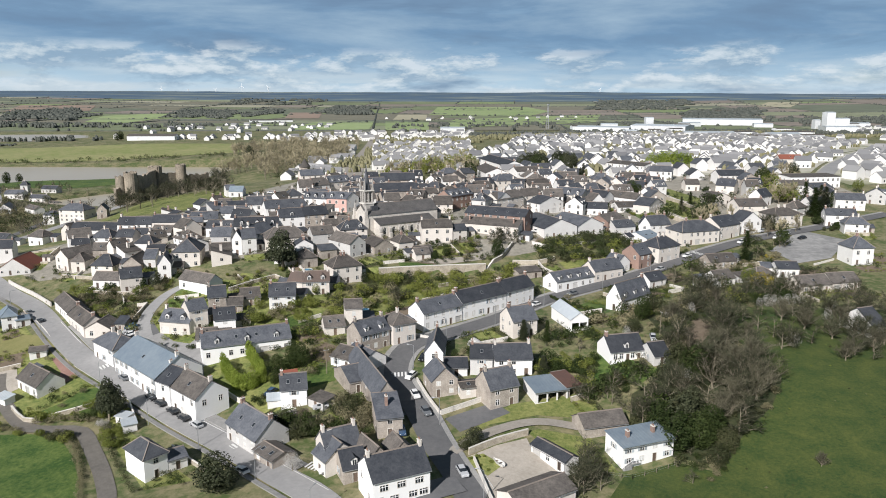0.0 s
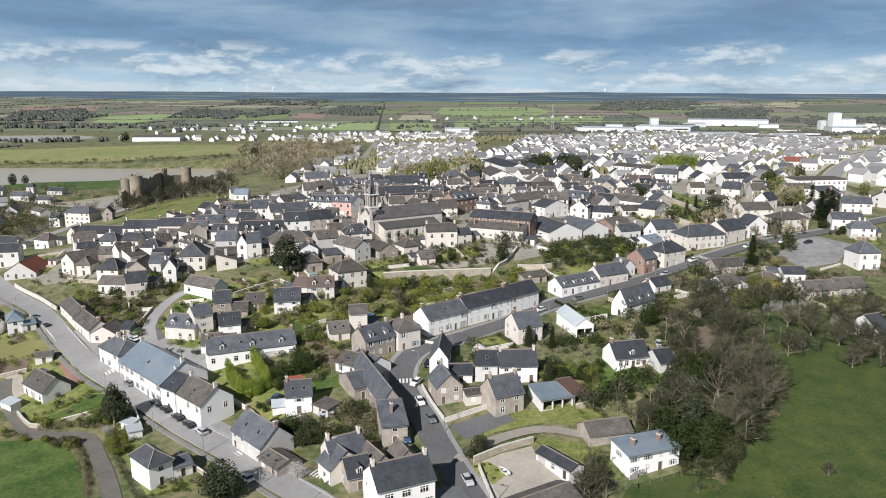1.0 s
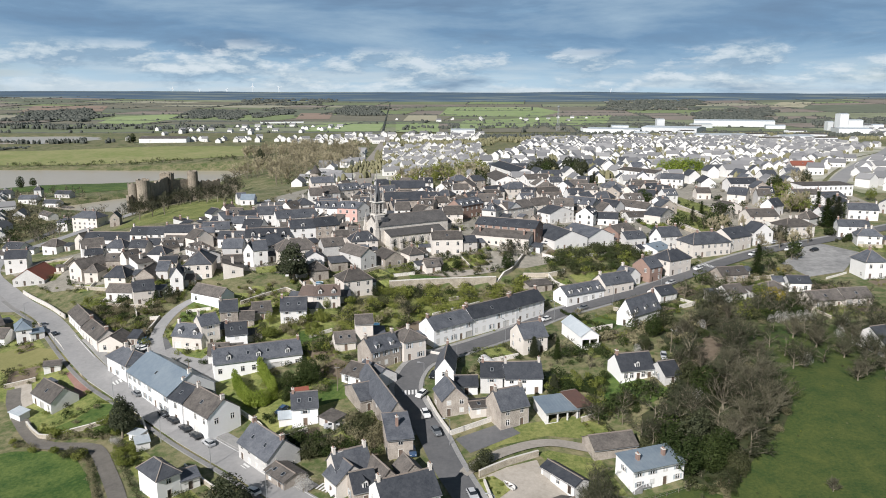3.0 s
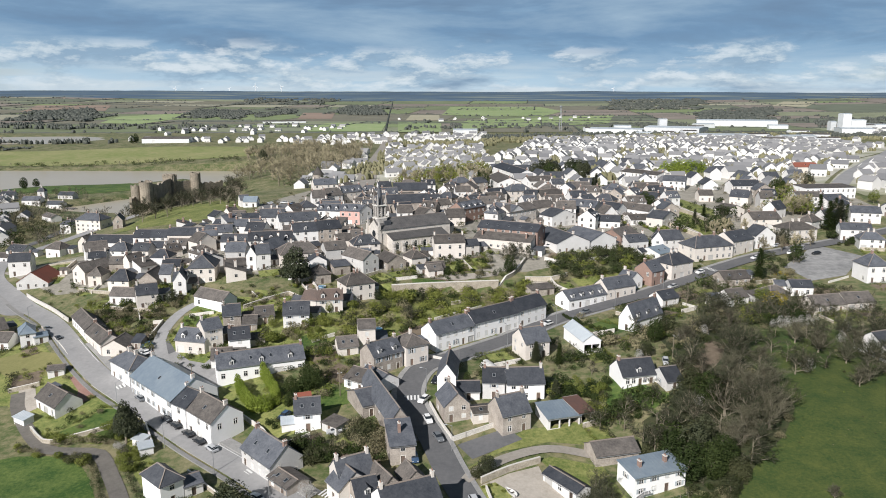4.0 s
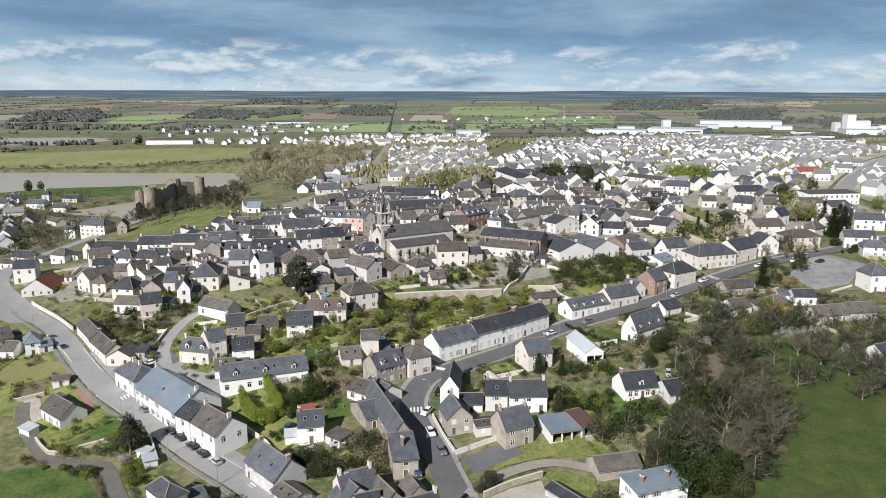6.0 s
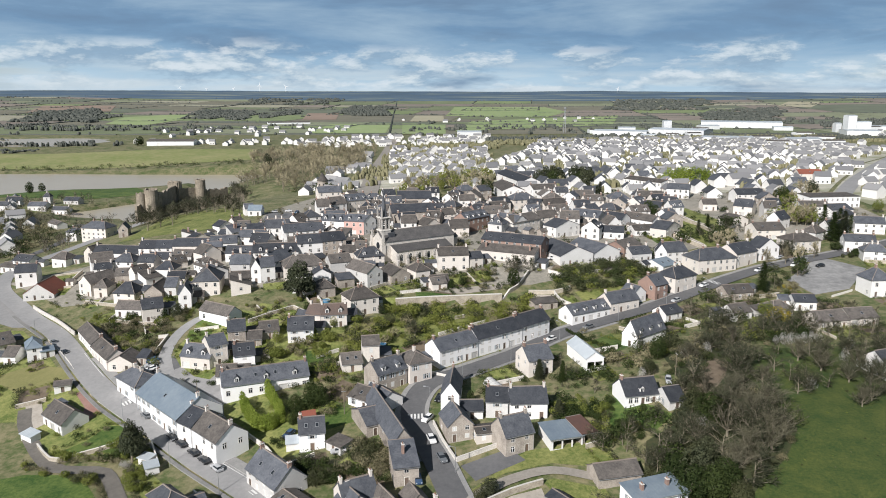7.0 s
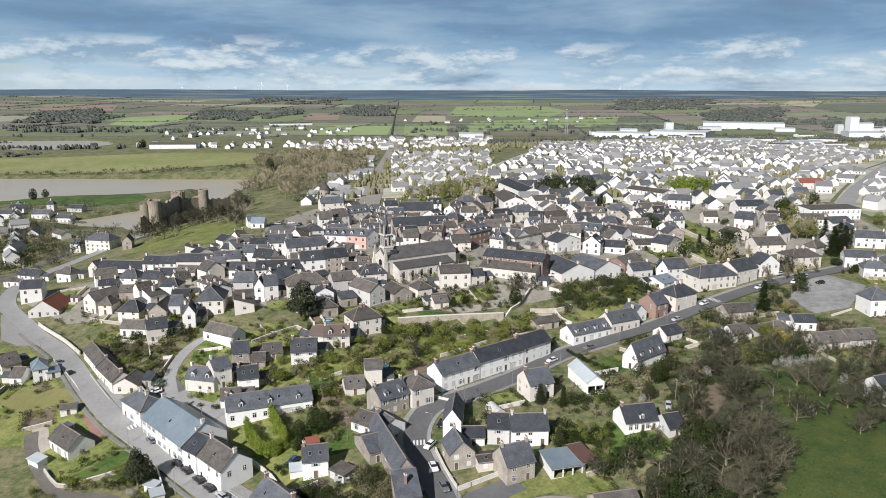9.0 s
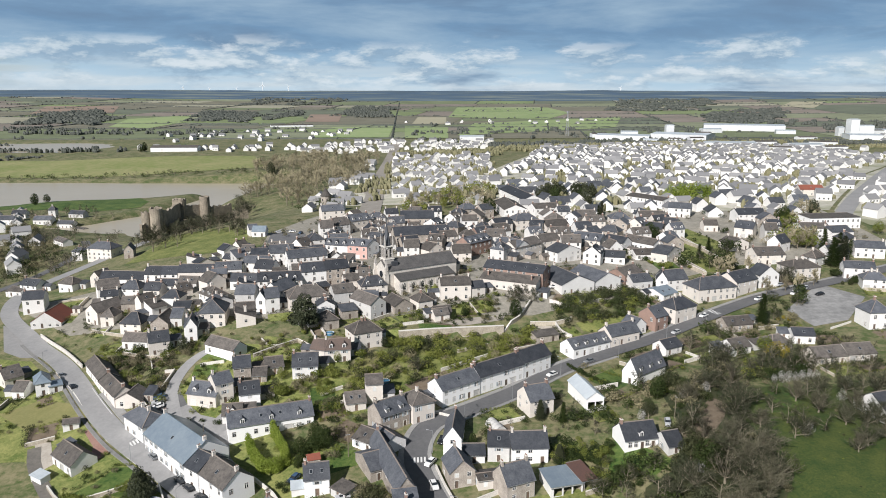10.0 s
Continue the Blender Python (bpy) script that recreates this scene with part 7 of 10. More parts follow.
# fields that stand out by their colour
FIELD_GREEN = surface("winter_wheat", (0.20, 0.275, 0.105), (0.29, 0.34, 0.165), grain=0.05, patch=0.006, bump=0)
FIELD_PALE = surface("pale_stubble", (0.46, 0.43, 0.30), (0.38, 0.35, 0.24), grain=0.05, patch=0.006, bump=0)
FIELD_BROWN = surface("ploughed_field", (0.34, 0.25, 0.19), (0.27, 0.20, 0.155), grain=0.05, patch=0.006, bump=0)
for mat, note, outline in ((FIELD_GREEN, "bright green field of winter wheat", [(-902, 1881), (-1031, 2283), (-925, 2547), (-800, 2153), (-778, 1828)]),
                           (FIELD_GREEN, "bright green field of winter wheat", [(-115, 1499), (-150, 1970), (-35, 1909), (-27, 1502)]),
                           (FIELD_GREEN, "bright green pasture beyond the town", [(-310, 1510), (-330, 1900), (-178, 1950), (-150, 1520)]),
                           (FIELD_GREEN, "bright green field beyond the town", [(-45, 2472), (-20, 3224), (366, 3217), (402, 2793), (267, 2346)]),
                           (FIELD_GREEN, "bright green field beyond the town", [(-10, 1586), (34, 2114), (531, 2509), (392, 1915)]),
                           (FIELD_PALE, "pale stubble field beyond the town", [(-138, 2075), (-146, 2469), (-52, 2470), (-42, 2080)]),
                           (FIELD_BROWN, "pinkish brown ploughed field", [(-459, 2174), (-534, 2630), (-424, 2638), (-360, 2178)]),
                           (FIELD_BROWN, "brown ploughed field on a gentle slope", [(-1489, 2543), (-1727, 3075), (-1455, 3152), (-1260, 2680)]),
                           (FIELD_PALE, "pale stubble field near the hills", [(1342, 3202), (1567, 3615), (1707, 3572), (1426, 3075)])):
    drape("field", outline, mat, note, "field", lift=1.3, step=90)
for ax, ay, bx, by in ((-136, 1440, -218, 2468), (-218, 2468, -305, 3660)):
    hedge_strip(ax, ay, bx, by, 3.2)

# belts of trees between the town and the fields, along the river and in gardens
def belt(outline, count, r, h):
    xs, ys = [p[0] for p in outline], [p[1] for p in outline]
    done = tries = 0
    while done < count and tries < count * 20:
        tries += 1
        x, y = far_rng.uniform(min(xs), max(xs)), far_rng.uniform(min(ys), max(ys))
        if inside(x, y, outline) and ground(x, y) > WATER_Z + 0.5 and free(x, y, -2):
            for _ in range(5):
                blob(x + far_rng.uniform(-1, 1) * r, y + far_rng.uniform(-1, 1) * r, r * far_rng.uniform(0.35, 0.6), h * far_rng.uniform(0.6, 1.1))
            done += 1


belt([(-1300, 1040), (-640, 1090), (-620, 1120), (-1300, 1080)], 20, 4, 4)
belt([(-760, 1180), (-560, 1180), (-530, 1215), (-760, 1215)], 26, 5, 8)
belt([(-1600, 1590), (-500, 1560), (-500, 1620), (-1600, 1680)], 90, 7, 9)
belt([(-1300, 1290), (-820, 1310), (-820, 1340), (-1300, 1330)], 30, 5, 6)
belt([(60, 1260), (460, 1390), (800, 1330), (860, 1420), (400, 1480), (50, 1330)], 190, 6, 8)
belt([(600, 1000), (900, 1500), (1300, 1700), (1300, 1100)], 150, 7, 9)
belt([(-100, 1430), (60, 1430), (300, 1560), (700, 1850), (100, 1900), (-110, 1700)], 60, 6, 8)
belt([(-1600, 1720), (-500, 1660), (-500, 1760), (-1600, 1850)], 110, 5, 7)
belt([(900, 1700), (1900, 1900), (1900, 2300), (700, 2200)], 200, 9, 10)
def coppice(outline, gap, r, h):
    xs, ys = [p[0] for p in outline], [p[1] for p in outline]
    for _ in range(int((max(xs) - min(xs)) * (max(ys) - min(ys)) / gap ** 2)):
        x, y = far_rng.uniform(min(xs), max(xs)), far_rng.uniform(min(ys), max(ys))
        wx = x + 55 * noise.noise(Vector((x * 0.009, y * 0.006, 1.3)))
        wy = y + 150 * noise.noise(Vector((x * 0.008, y * 0.004, 6.1)))
        if inside(wx, wy, outline) and noise.noise(Vector((x * 0.012, y * 0.005, 3.7))) > -0.32:
            blob(x, y, r * far_rng.uniform(0.45, 1.25), h * far_rng.uniform(0.5, 1.2))


coppice([(-771, 2119), (-975, 2774), (-781, 2800), (-580, 2131)], 12, 7, 8)
coppice([(-584, 2243), (-721, 2857), (-593, 2870), (-482, 2328)], 12, 7, 8)
coppice([(-374, 2375), (-455, 3204), (-310, 3215), (-218, 2424)], 12, 7, 10)
coppice([(-949, 3316), (-1077, 3982), (-616, 3924), (-580, 3366)], 24, 13, 10)
coppice([(554, 2937), (822, 3904), (1299, 3942), (937, 2900)], 26, 13, 10)
coppice([(673, 2077), (942, 2850), (1322, 3098), (914, 2173)], 20, 10, 9)
coppice([(-1198, 2015), (-1454, 2550), (-1380, 2801), (-1126, 2392), (-974, 1938)], 16, 9, 9)
coppice([(-1250, 1050), (-800, 1100), (-640, 1150), (-660, 1165), (-800, 1120), (-1250, 1075)], 7, 3.5, 4)
me = bpy.data.meshes.new("hedgerows")
me.from_pydata(hv, [], hf)
me.materials.append(M_FARWOOD)
tagged(new("hedgerows", me), "dark hedgerows and bare woods between far fields, blued as by haze", "hedgerows", kind="stuff")

hv, hf = [], []
belt([(40, 660), (420, 860), (400, 1300), (150, 1250)], 340, 3.0, 5)
belt([(-100, 560), (40, 560), (40, 1090), (-95, 1100)], 230, 3.5, 6)
belt([(420, 800), (620, 1080), (640, 1230), (460, 1360), (330, 1320)], 190, 3.0, 5)
belt([(30, 500), (260, 460), (420, 760), (200, 860), (40, 660)], 190, 3.5, 6)
belt([(-100, 1100), (60, 1110), (60, 1260), (450, 1400), (440, 1330), (150, 1250), (-105, 1159)], 160, 5, 7)
belt([(40, 1240), (800, 1330), (780, 1290), (480, 1280), (60, 1180)], 130, 5, 6)
belt([(330, 1352), (470, 1392), (690, 1420), (700, 1395), (480, 1368), (340, 1332)], 120, 5, 7)
me = bpy.data.meshes.new("suburb_trees")
me.from_pydata(hv, [], hf)
me.materials.append(M_SUBTREE)
tagged(new("suburb_trees", me), "pale budding trees and green bushes among suburban houses", "trees", kind="stuff")

drape("meadow", [(-556, 925), (-900, 960), (-900, 1060), (-607, 1080), (-436, 1117), (-316, 1121), (-262, 985), (-438, 935)], surface("riverside_grass", (0.175, 0.215, 0.060), (0.30, 0.285, 0.13), grain=0.12, patch=0.015, bump=0), "flat green riverside pasture", "meadow", lift=0.3, step=25)
drape("meadow", [(-475, 757), (-344, 774), (-318, 735), (-308, 692), (-346, 668), (-436, 690), (-700, 640), (-700, 745)], M_LUSH, "bright green spit of meadow by the river", "meadow", lift=0.2, step=15)

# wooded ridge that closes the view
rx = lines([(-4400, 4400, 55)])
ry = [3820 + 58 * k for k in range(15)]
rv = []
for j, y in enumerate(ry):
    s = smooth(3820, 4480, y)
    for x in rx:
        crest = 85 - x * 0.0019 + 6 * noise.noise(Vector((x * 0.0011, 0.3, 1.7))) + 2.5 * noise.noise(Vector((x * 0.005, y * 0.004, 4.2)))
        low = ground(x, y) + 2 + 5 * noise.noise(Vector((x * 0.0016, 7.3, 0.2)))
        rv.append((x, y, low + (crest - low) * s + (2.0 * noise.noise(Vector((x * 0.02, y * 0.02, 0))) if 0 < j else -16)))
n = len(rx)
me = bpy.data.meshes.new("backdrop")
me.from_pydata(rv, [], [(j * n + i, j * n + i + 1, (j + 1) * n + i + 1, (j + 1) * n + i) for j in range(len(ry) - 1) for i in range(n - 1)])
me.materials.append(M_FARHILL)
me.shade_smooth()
tagged(new("backdrop", me), "wooded hills along the horizon, painted dark blue as by haze", "hills", kind="structure")


def turbine(x, y, height, turn):
    hold = new("wind_turbine")
    hold.location = (x, y, 78)
    bm = bmesh.new()
    bmesh.ops.create_cone(bm, cap_ends=True, segments=10, radius1=1.9, radius2=1.1, depth=height + 20, matrix=Matrix.Translation((0, 0, height / 2 - 10)))
    finish("tower", bm, M_WHITEPAINT, hold)
    bm = bmesh.new()
    box(bm, -1.6, 1.6, -3, 4, height - 1.5, height + 1.7)
    finish("nacelle", bm, M_WHITEPAINT, hold)
    for k in range(3):
        bm = bmesh.new()
        vs = [bm.verts.new(p) for p in ((-1.2, -3.6, 0), (1.2, -3.6, 0), (0.4, -3.6, height * 0.5), (-0.3, -3.6, height * 0.5), (0.2, -3.0, 0), (0.1, -3.2, height * 0.5))]
        for q in ((0, 1, 2, 3), (1, 4, 5, 2), (4, 0, 3, 5)):
            bm.faces.new([vs[i] for i in q])
        bmesh.ops.recalc_face_normals(bm, faces=bm.faces[:])
        bmesh.ops.transform(bm, matrix=Matrix.Translation((0, 0, height)) @ Matrix.Rotation(turn + k * 2.0944, 4, "Y"), verts=bm.verts[:])
        finish("blade", bm, M_WHITEPAINT, hold)
    tagged(hold, "tall white wind turbine on the horizon", "wind turbine", "wind turbines on the horizon")


for x, h, turn in ((-1660, 26, 0.3), (-1500, 20, 1.1), (-1338, 22, 0.7), (-1183, 40, 0.1), (-1028, 34, 1.4)):
    turbine(x, 4450, h, turn)
turbine(930, 4450, 26, 0.5)


def lattice_mast(x, y, height):
    hold = new("radio_mast")
    hold.location = (x, y, ground(x, y))
    half = lambda z: 2.6 * (1 - z / height * 0.75)
    corners = ((-1, -1), (1, -1), (1, 1), (-1, 1))
    for sx, sy in corners:
        bm = bmesh.new()
        beam(bm, (sx * half(0), sy * half(0), -1), (sx * half(height), sy * half(height), height), 0.5)
        finish("leg", bm, M_STEEL, hold)
    for k in range(9):
        z0, z1 = height * k / 9, height * (k + 1) / 9
        for (ax, ay), (bx, by) in zip(corners, corners[1:] + corners[:1]):
            bm = bmesh.new()
            beam(bm, (ax * half(z0), ay * half(z0), z0), (bx * half(z1), by * half(z1), z1), 0.28)
            finish("brace", bm, M_STEEL, hold)
    bm = bmesh.new()
    bmesh.ops.create_cone(bm, cap_ends=True, segments=12, radius1=3, radius2=3, depth=2.4, matrix=Matrix.Translation((0, 0, height - 1)))
    finish("platform", bm, M_STEEL, hold)
    tagged(hold, "tall grey lattice radio mast beyond the town", "radio mast")


lattice_mast(221, 1568, 52)


# sheds and lean-tos beside the houses
shed_spots = []
for inv, x0, x1, y0, y1, c in list(BOXES):
    if math.hypot(c.x, c.y) > 430 or math.hypot(c.x, c.y) < 212 or y1 - y0 < 5.5:
        continue
    m = inv.inverted()
    yaw = math.degrees(m.to_euler().z)
    built = 0
    for side in (1, -1):
        if built > 0 or far_rng.random() < 0.4:
            continue
        w, d = far_rng.uniform(3.2, 5.2), far_rng.uniform(3.2, 5.0)
        lx, ly = (x1 + w / 2 + 0.1 if side > 0 else x0 - w / 2 - 0.1), y1 - d - 0.3
        corner = [m @ Vector((lx + sx * (w / 2 - 0.2), ly + sy, 0)) for sx in (-1, 1) for sy in (-0.4, d)]
        edge = [m @ Vector((lx + side * w / 2, ly - 0.2, 0))]
        if any(blocked(p.x, p.y, -0.15) or near_road(p.x, p.y, 1.2) or any(inside(p.x, p.y, o) for o in KEEP_CLEAR) for p in (corner[2:] if side > 0 else corner[:2]) + edge):
            continue
        p = m @ Vector((lx, ly, 0))
        if any(math.hypot(p.x - a, p.y - b) < 6.5 for a, b in shed_spots):
            continue
        shed_spots.append((p.x, p.y))
        built += 1
        house(p.x, p.y, yaw, w, d, far_rng.uniform(2.2, 2.8), far_rng.choice(("mono", "mono", "gable")), far_rng.choice(("white", "stone", "grey", "cream")), far_rng.choice(("weathered", "weathered", "slate", "slate", "slate", "dark_slate")), rise=far_rng.uniform(0.6, 1.3),
              name="shed", category="shed", group="garden sheds", sides=False, lights=0, note="")
        if len(shed_spots) > 125:
            break

# ---- trees and shrubs ----
def tube(vs, fs, p, q, r0, r1, sides=4):
    d = (q - p).normalized()
    a = d.orthogonal().normalized()
    b = d.cross(a)
    base = len(vs)
    for c, r in ((p, r0), (q, r1)):
        for k in range(sides):
            t = 2 * math.pi * k / sides
            vs.append(c + (a * math.cos(t) + b * math.sin(t)) * r)
    for k in range(sides):
        j = (k + 1) % sides
        fs.append((base + k, base + j, base + sides + j, base + sides + k))


def blade(vs, fs, p, q, w):
    side = (q - p).orthogonal().normalized() * w
    base = len(vs)
    vs.extend((p - side, p + side, q + side * 0.3, q - side * 0.3))
    fs.append((base, base + 1, base + 2, base + 3))


def plain_mesh(name, vs, fs, mat):
    m = bpy.data.meshes.new(name)
    m.from_pydata([tuple(v) for v in vs], [], fs)
    m.materials.append(mat)
    return m


def bare_tree(seed, twig, spread=0.55, limbs=7, twigs=7, low=0.22, fat=1.0):
    """A leafless tree ten metres high: trunk and limbs, and a crown of fine twigs."""
    rng = random.Random(seed)
    tv, tf, cv, cf = [], [], [], []

    def tilt(d, ang):
        ax = Matrix.Rotation(rng.uniform(0, 6.283), 3, d) @ d.orthogonal().normalized()
        return (Matrix.Rotation(ang, 3, ax) @ d).normalized()
    top = Vector((rng.uniform(-0.5, 0.5), rng.uniform(-0.5, 0.5), 6.4))
    bend = Vector((rng.uniform(-0.2, 0.2), rng.uniform(-0.2, 0.2), 2.6))
    tube(tv, tf, Vector((0, 0, -0.6)), bend, 0.26, 0.19, 6)
    tube(tv, tf, bend, top, 0.19, 0.07, 6)
    for i in range(limbs):
        t = low + (0.98 - low) * (i + rng.random() * 0.6) / limbs
        p = bend.lerp(top, max(0, (t - 0.4) / 0.6)) if t > 0.4 else Vector((0, 0, 0)).lerp(bend, t / 0.4)
        d = tilt(Vector((0, 0, 1)), rng.uniform(spread, spread + 0.45) * (1.15 - 0.5 * t))
        ln = rng.uniform(2.8, 4.2) * (1.15 - 0.35 * t)
        q = p + d * ln
        tube(tv, tf, p, q, 0.11 * (1.2 - t), 0.045)
        for j in range(5):
            s = 0.3 + 0.7 * (j + rng.random() * 0.8) / 5
            p2 = p.lerp(q, min(1, s))
            d2 = (tilt(d, rng.uniform(0.3, 0.9)) + Vector((0, 0, 0.25))).normalized()
            q2 = p2 + d2 * rng.uniform(1.4, 2.4)
            tube(tv, tf, p2, q2, 0.045, 0.02, 3)
            for k in range(5):
                p3 = p2.lerp(q2, 0.25 + 0.75 * (k + rng.random()) / 5)
                d3 = (tilt(d2, rng.uniform(0.3, 1.0)) + Vector((0, 0, 0.2))).normalized()
                q3 = p3 + d3 * rng.uniform(0.8, 1.5)
                blade(cv, cf, p3, q3, 0.03 * fat)
                for m in range(twigs):
                    p4 = p3.lerp(q3, rng.uniform(0.2, 1.0))
                    blade(cv, cf, p4, p4 + tilt(d3, rng.uniform(0.3, 1.1)) * rng.uniform(0.4, 0.9), 0.022 * fat)
    return plain_mesh("trunk", tv, tf, M_BARK), plain_mesh("crown", cv, cf, twig)


def spreading_tree(seed, twig, limbs=11, fat=1.0):
    """A leafless tree as wide as it is high: a short bole and curving limbs that fan out to a domed crown."""
    rng = random.Random(seed)
    tv, tf, cv, cf = [], [], [], []

    def tilt(d, ang):
        ax = Matrix.Rotation(rng.uniform(0, 6.283), 3, d) @ d.orthogonal().normalized()
        return (Matrix.Rotation(ang, 3, ax) @ d).normalized()
    fork = Vector((rng.uniform(-0.2, 0.2), rng.uniform(-0.2, 0.2), 1.7))
    tube(tv, tf, Vector((0, 0, -0.6)), fork, 0.34, 0.27, 7)
    for i in range(limbs):
        a = 6.283 * (i + rng.uniform(-0.3, 0.3)) / limbs * 2
        lean = rng.uniform(0.12, 0.5) if i % 2 else rng.uniform(0.65, 1.15)
        d = Vector((math.cos(a) * math.sin(lean), math.sin(a) * math.sin(lean), math.cos(lean)))
        p, r, ln = fork.copy(), 0.15, rng.uniform(6.0, 7.6) * (1.0 - 0.12 * lean)
        for k in range(4):
            q = p + d * ln / 4
            tube(tv, tf, p, q, r, r * 0.68)
            for j in range(2 + k):
                p2 = p.lerp(q, rng.random())
                d2 = (tilt(d, rng.uniform(0.35, 0.9)) + Vector((0, 0, 0.15))).normalized()
                q2 = p2 + d2 * rng.uniform(1.3, 2.6)
                tube(tv, tf, p2, q2, r * 0.42, 0.022, 3)
                for m in range(5):
                    p3 = p2.lerp(q2, 0.2 + 0.8 * (m + rng.random()) / 5)
                    d3 = (tilt(d2, rng.uniform(0.3, 1.0)) + Vector((0, 0, 0.15))).normalized()
                    q3 = p3 + d3 * rng.uniform(0.7, 1.5)
                    blade(cv, cf, p3, q3, 0.034 * fat)
                    for _ in range(5):
                        p4 = p3.lerp(q3, rng.uniform(0.2, 1.0))
                        blade(cv, cf, p4, p4 + tilt(d3, rng.uniform(0.3, 1.1)) * rng.uniform(0.35, 0.85), 0.026 * fat)
            p, r = q, r * 0.68
            d = (d + Vector((rng.uniform(-0.25, 0.25), rng.uniform(-0.25, 0.25), rng.uniform(-0.05, 0.2)))).normalized()
    return plain_mesh("trunk", tv, tf, M_BARK), plain_mesh("crown", cv, cf, twig)


def leaf_mass(name, seed, lobes, count, size, mat, flat=0.0):
    """Many small leaves gathered in lobes (x, y, z, rx, rz), thicker at the surface, with gaps."""
    rng = random.Random(seed)
    vs, fs = [], []
    holes = [Vector((rng.gauss(0, 1), rng.gauss(0, 1), rng.gauss(0, 1))).normalized() for _ in range(6)]
    total = sum(l[3] ** 2 for l in lobes)
    for x, y, z, rx, rz in lobes:
        for _ in range(int(count * rx * rx / total)):
            d = Vector((rng.gauss(0, 1), rng.gauss(0, 1), rng.gauss(0, 1))).normalized()
            if any(d.dot(h) > 0.93 for h in holes) and rng.random() < 0.8:
                continue
            r = rng.uniform(0.55, 1.0) ** 0.5 * (1 + 0.22 * noise.noise(d * 2.3 + Vector((seed, x, z))))
            p = Vector((x + d.x * rx * r, y + d.y * rx * r, z + d.z * rz * r))
            if p.z < 0.02:
                continue
            n = (d + Vector((rng.gauss(0, 0.6), rng.gauss(0, 0.6), rng.gauss(0, 0.6) + flat))).normalized()
            a = (Matrix.Rotation(rng.uniform(0, 6.28), 3, n) @ n.orthogonal()).normalized() * size * rng.uniform(0.6, 1.3)
            b = n.cross(a) * rng.uniform(0.45, 0.8)
            base = len(vs)
            vs.extend((p - a, p + b * 0.9, p + a, p - b * 0.9))
            fs.append((base, base + 1, base + 2, base + 3))
    return plain_mesh(name, vs, fs, mat)


def trunk_mesh(h, r):
    vs, fs = [], []
    tube(vs, fs, Vector((0, 0, -0.5)), Vector((0.1, 0.05, h * 0.5)), r, r * 0.75, 7)
    tube(vs, fs, Vector((0.1, 0.05, h * 0.5)), Vector((0, 0, h)), r * 0.75, r * 0.4, 7)
    for k in range(5):
        a = k * 1.26
        z = h * (0.45 + 0.1 * k)
        tube(vs, fs, Vector((0, 0, z)), Vector((math.cos(a) * h * 0.3, math.sin(a) * h * 0.3, z + h * 0.2)), r * 0.4, r * 0.12)
    return plain_mesh("trunk", vs, fs, M_BARK)


def conifer_mesh(seed, mat):
    """Tiers of drooping boughs on a tapering cone, ten metres high."""
    rng = random.Random(seed)
    vs, fs = [], []
    for i in range(34):
        z = 0.9 + 8.9 * (i / 33) ** 0.95
        r = 2.3 * (1 - z / 10.4) ** 0.85 + 0.15
        n = int(9 + r * 8)
        for k in range(n):
            a = rng.uniform(0, 6.283)
            ln = r * rng.uniform(0.6, 1.1)
            for j in range(4):
                s = (j + 0.6) / 4
                p = Vector((math.cos(a) * ln * s, math.sin(a) * ln * s, z - 0.35 * s * ln + rng.uniform(-0.15, 0.15)))
                d = Vector((math.cos(a + rng.uniform(-0.8, 0.8)), math.sin(a + rng.uniform(-0.8, 0.8)), rng.uniform(-0.5, 0.2)))
                side = d.cross(Vector((0, 0, 1))).normalized() * 0.13
                base = len(vs)
                vs.extend((p - side, p + side, p + d * 0.5 + side * 0.4, p + d * 0.5 - side * 0.4))
                fs.append((base, base + 1, base + 2, base + 3))
    return plain_mesh("crown", vs, fs, mat)


def lobes_for(seed, n, r, h):
    rng = random.Random(seed)
    return [(rng.uniform(-0.5, 0.5) * r, rng.uniform(-0.5, 0.5) * r, h * rng.uniform(0.4, 0.7), r * rng.uniform(0.5, 0.75), h * rng.uniform(0.26, 0.36)) for _ in range(n)]


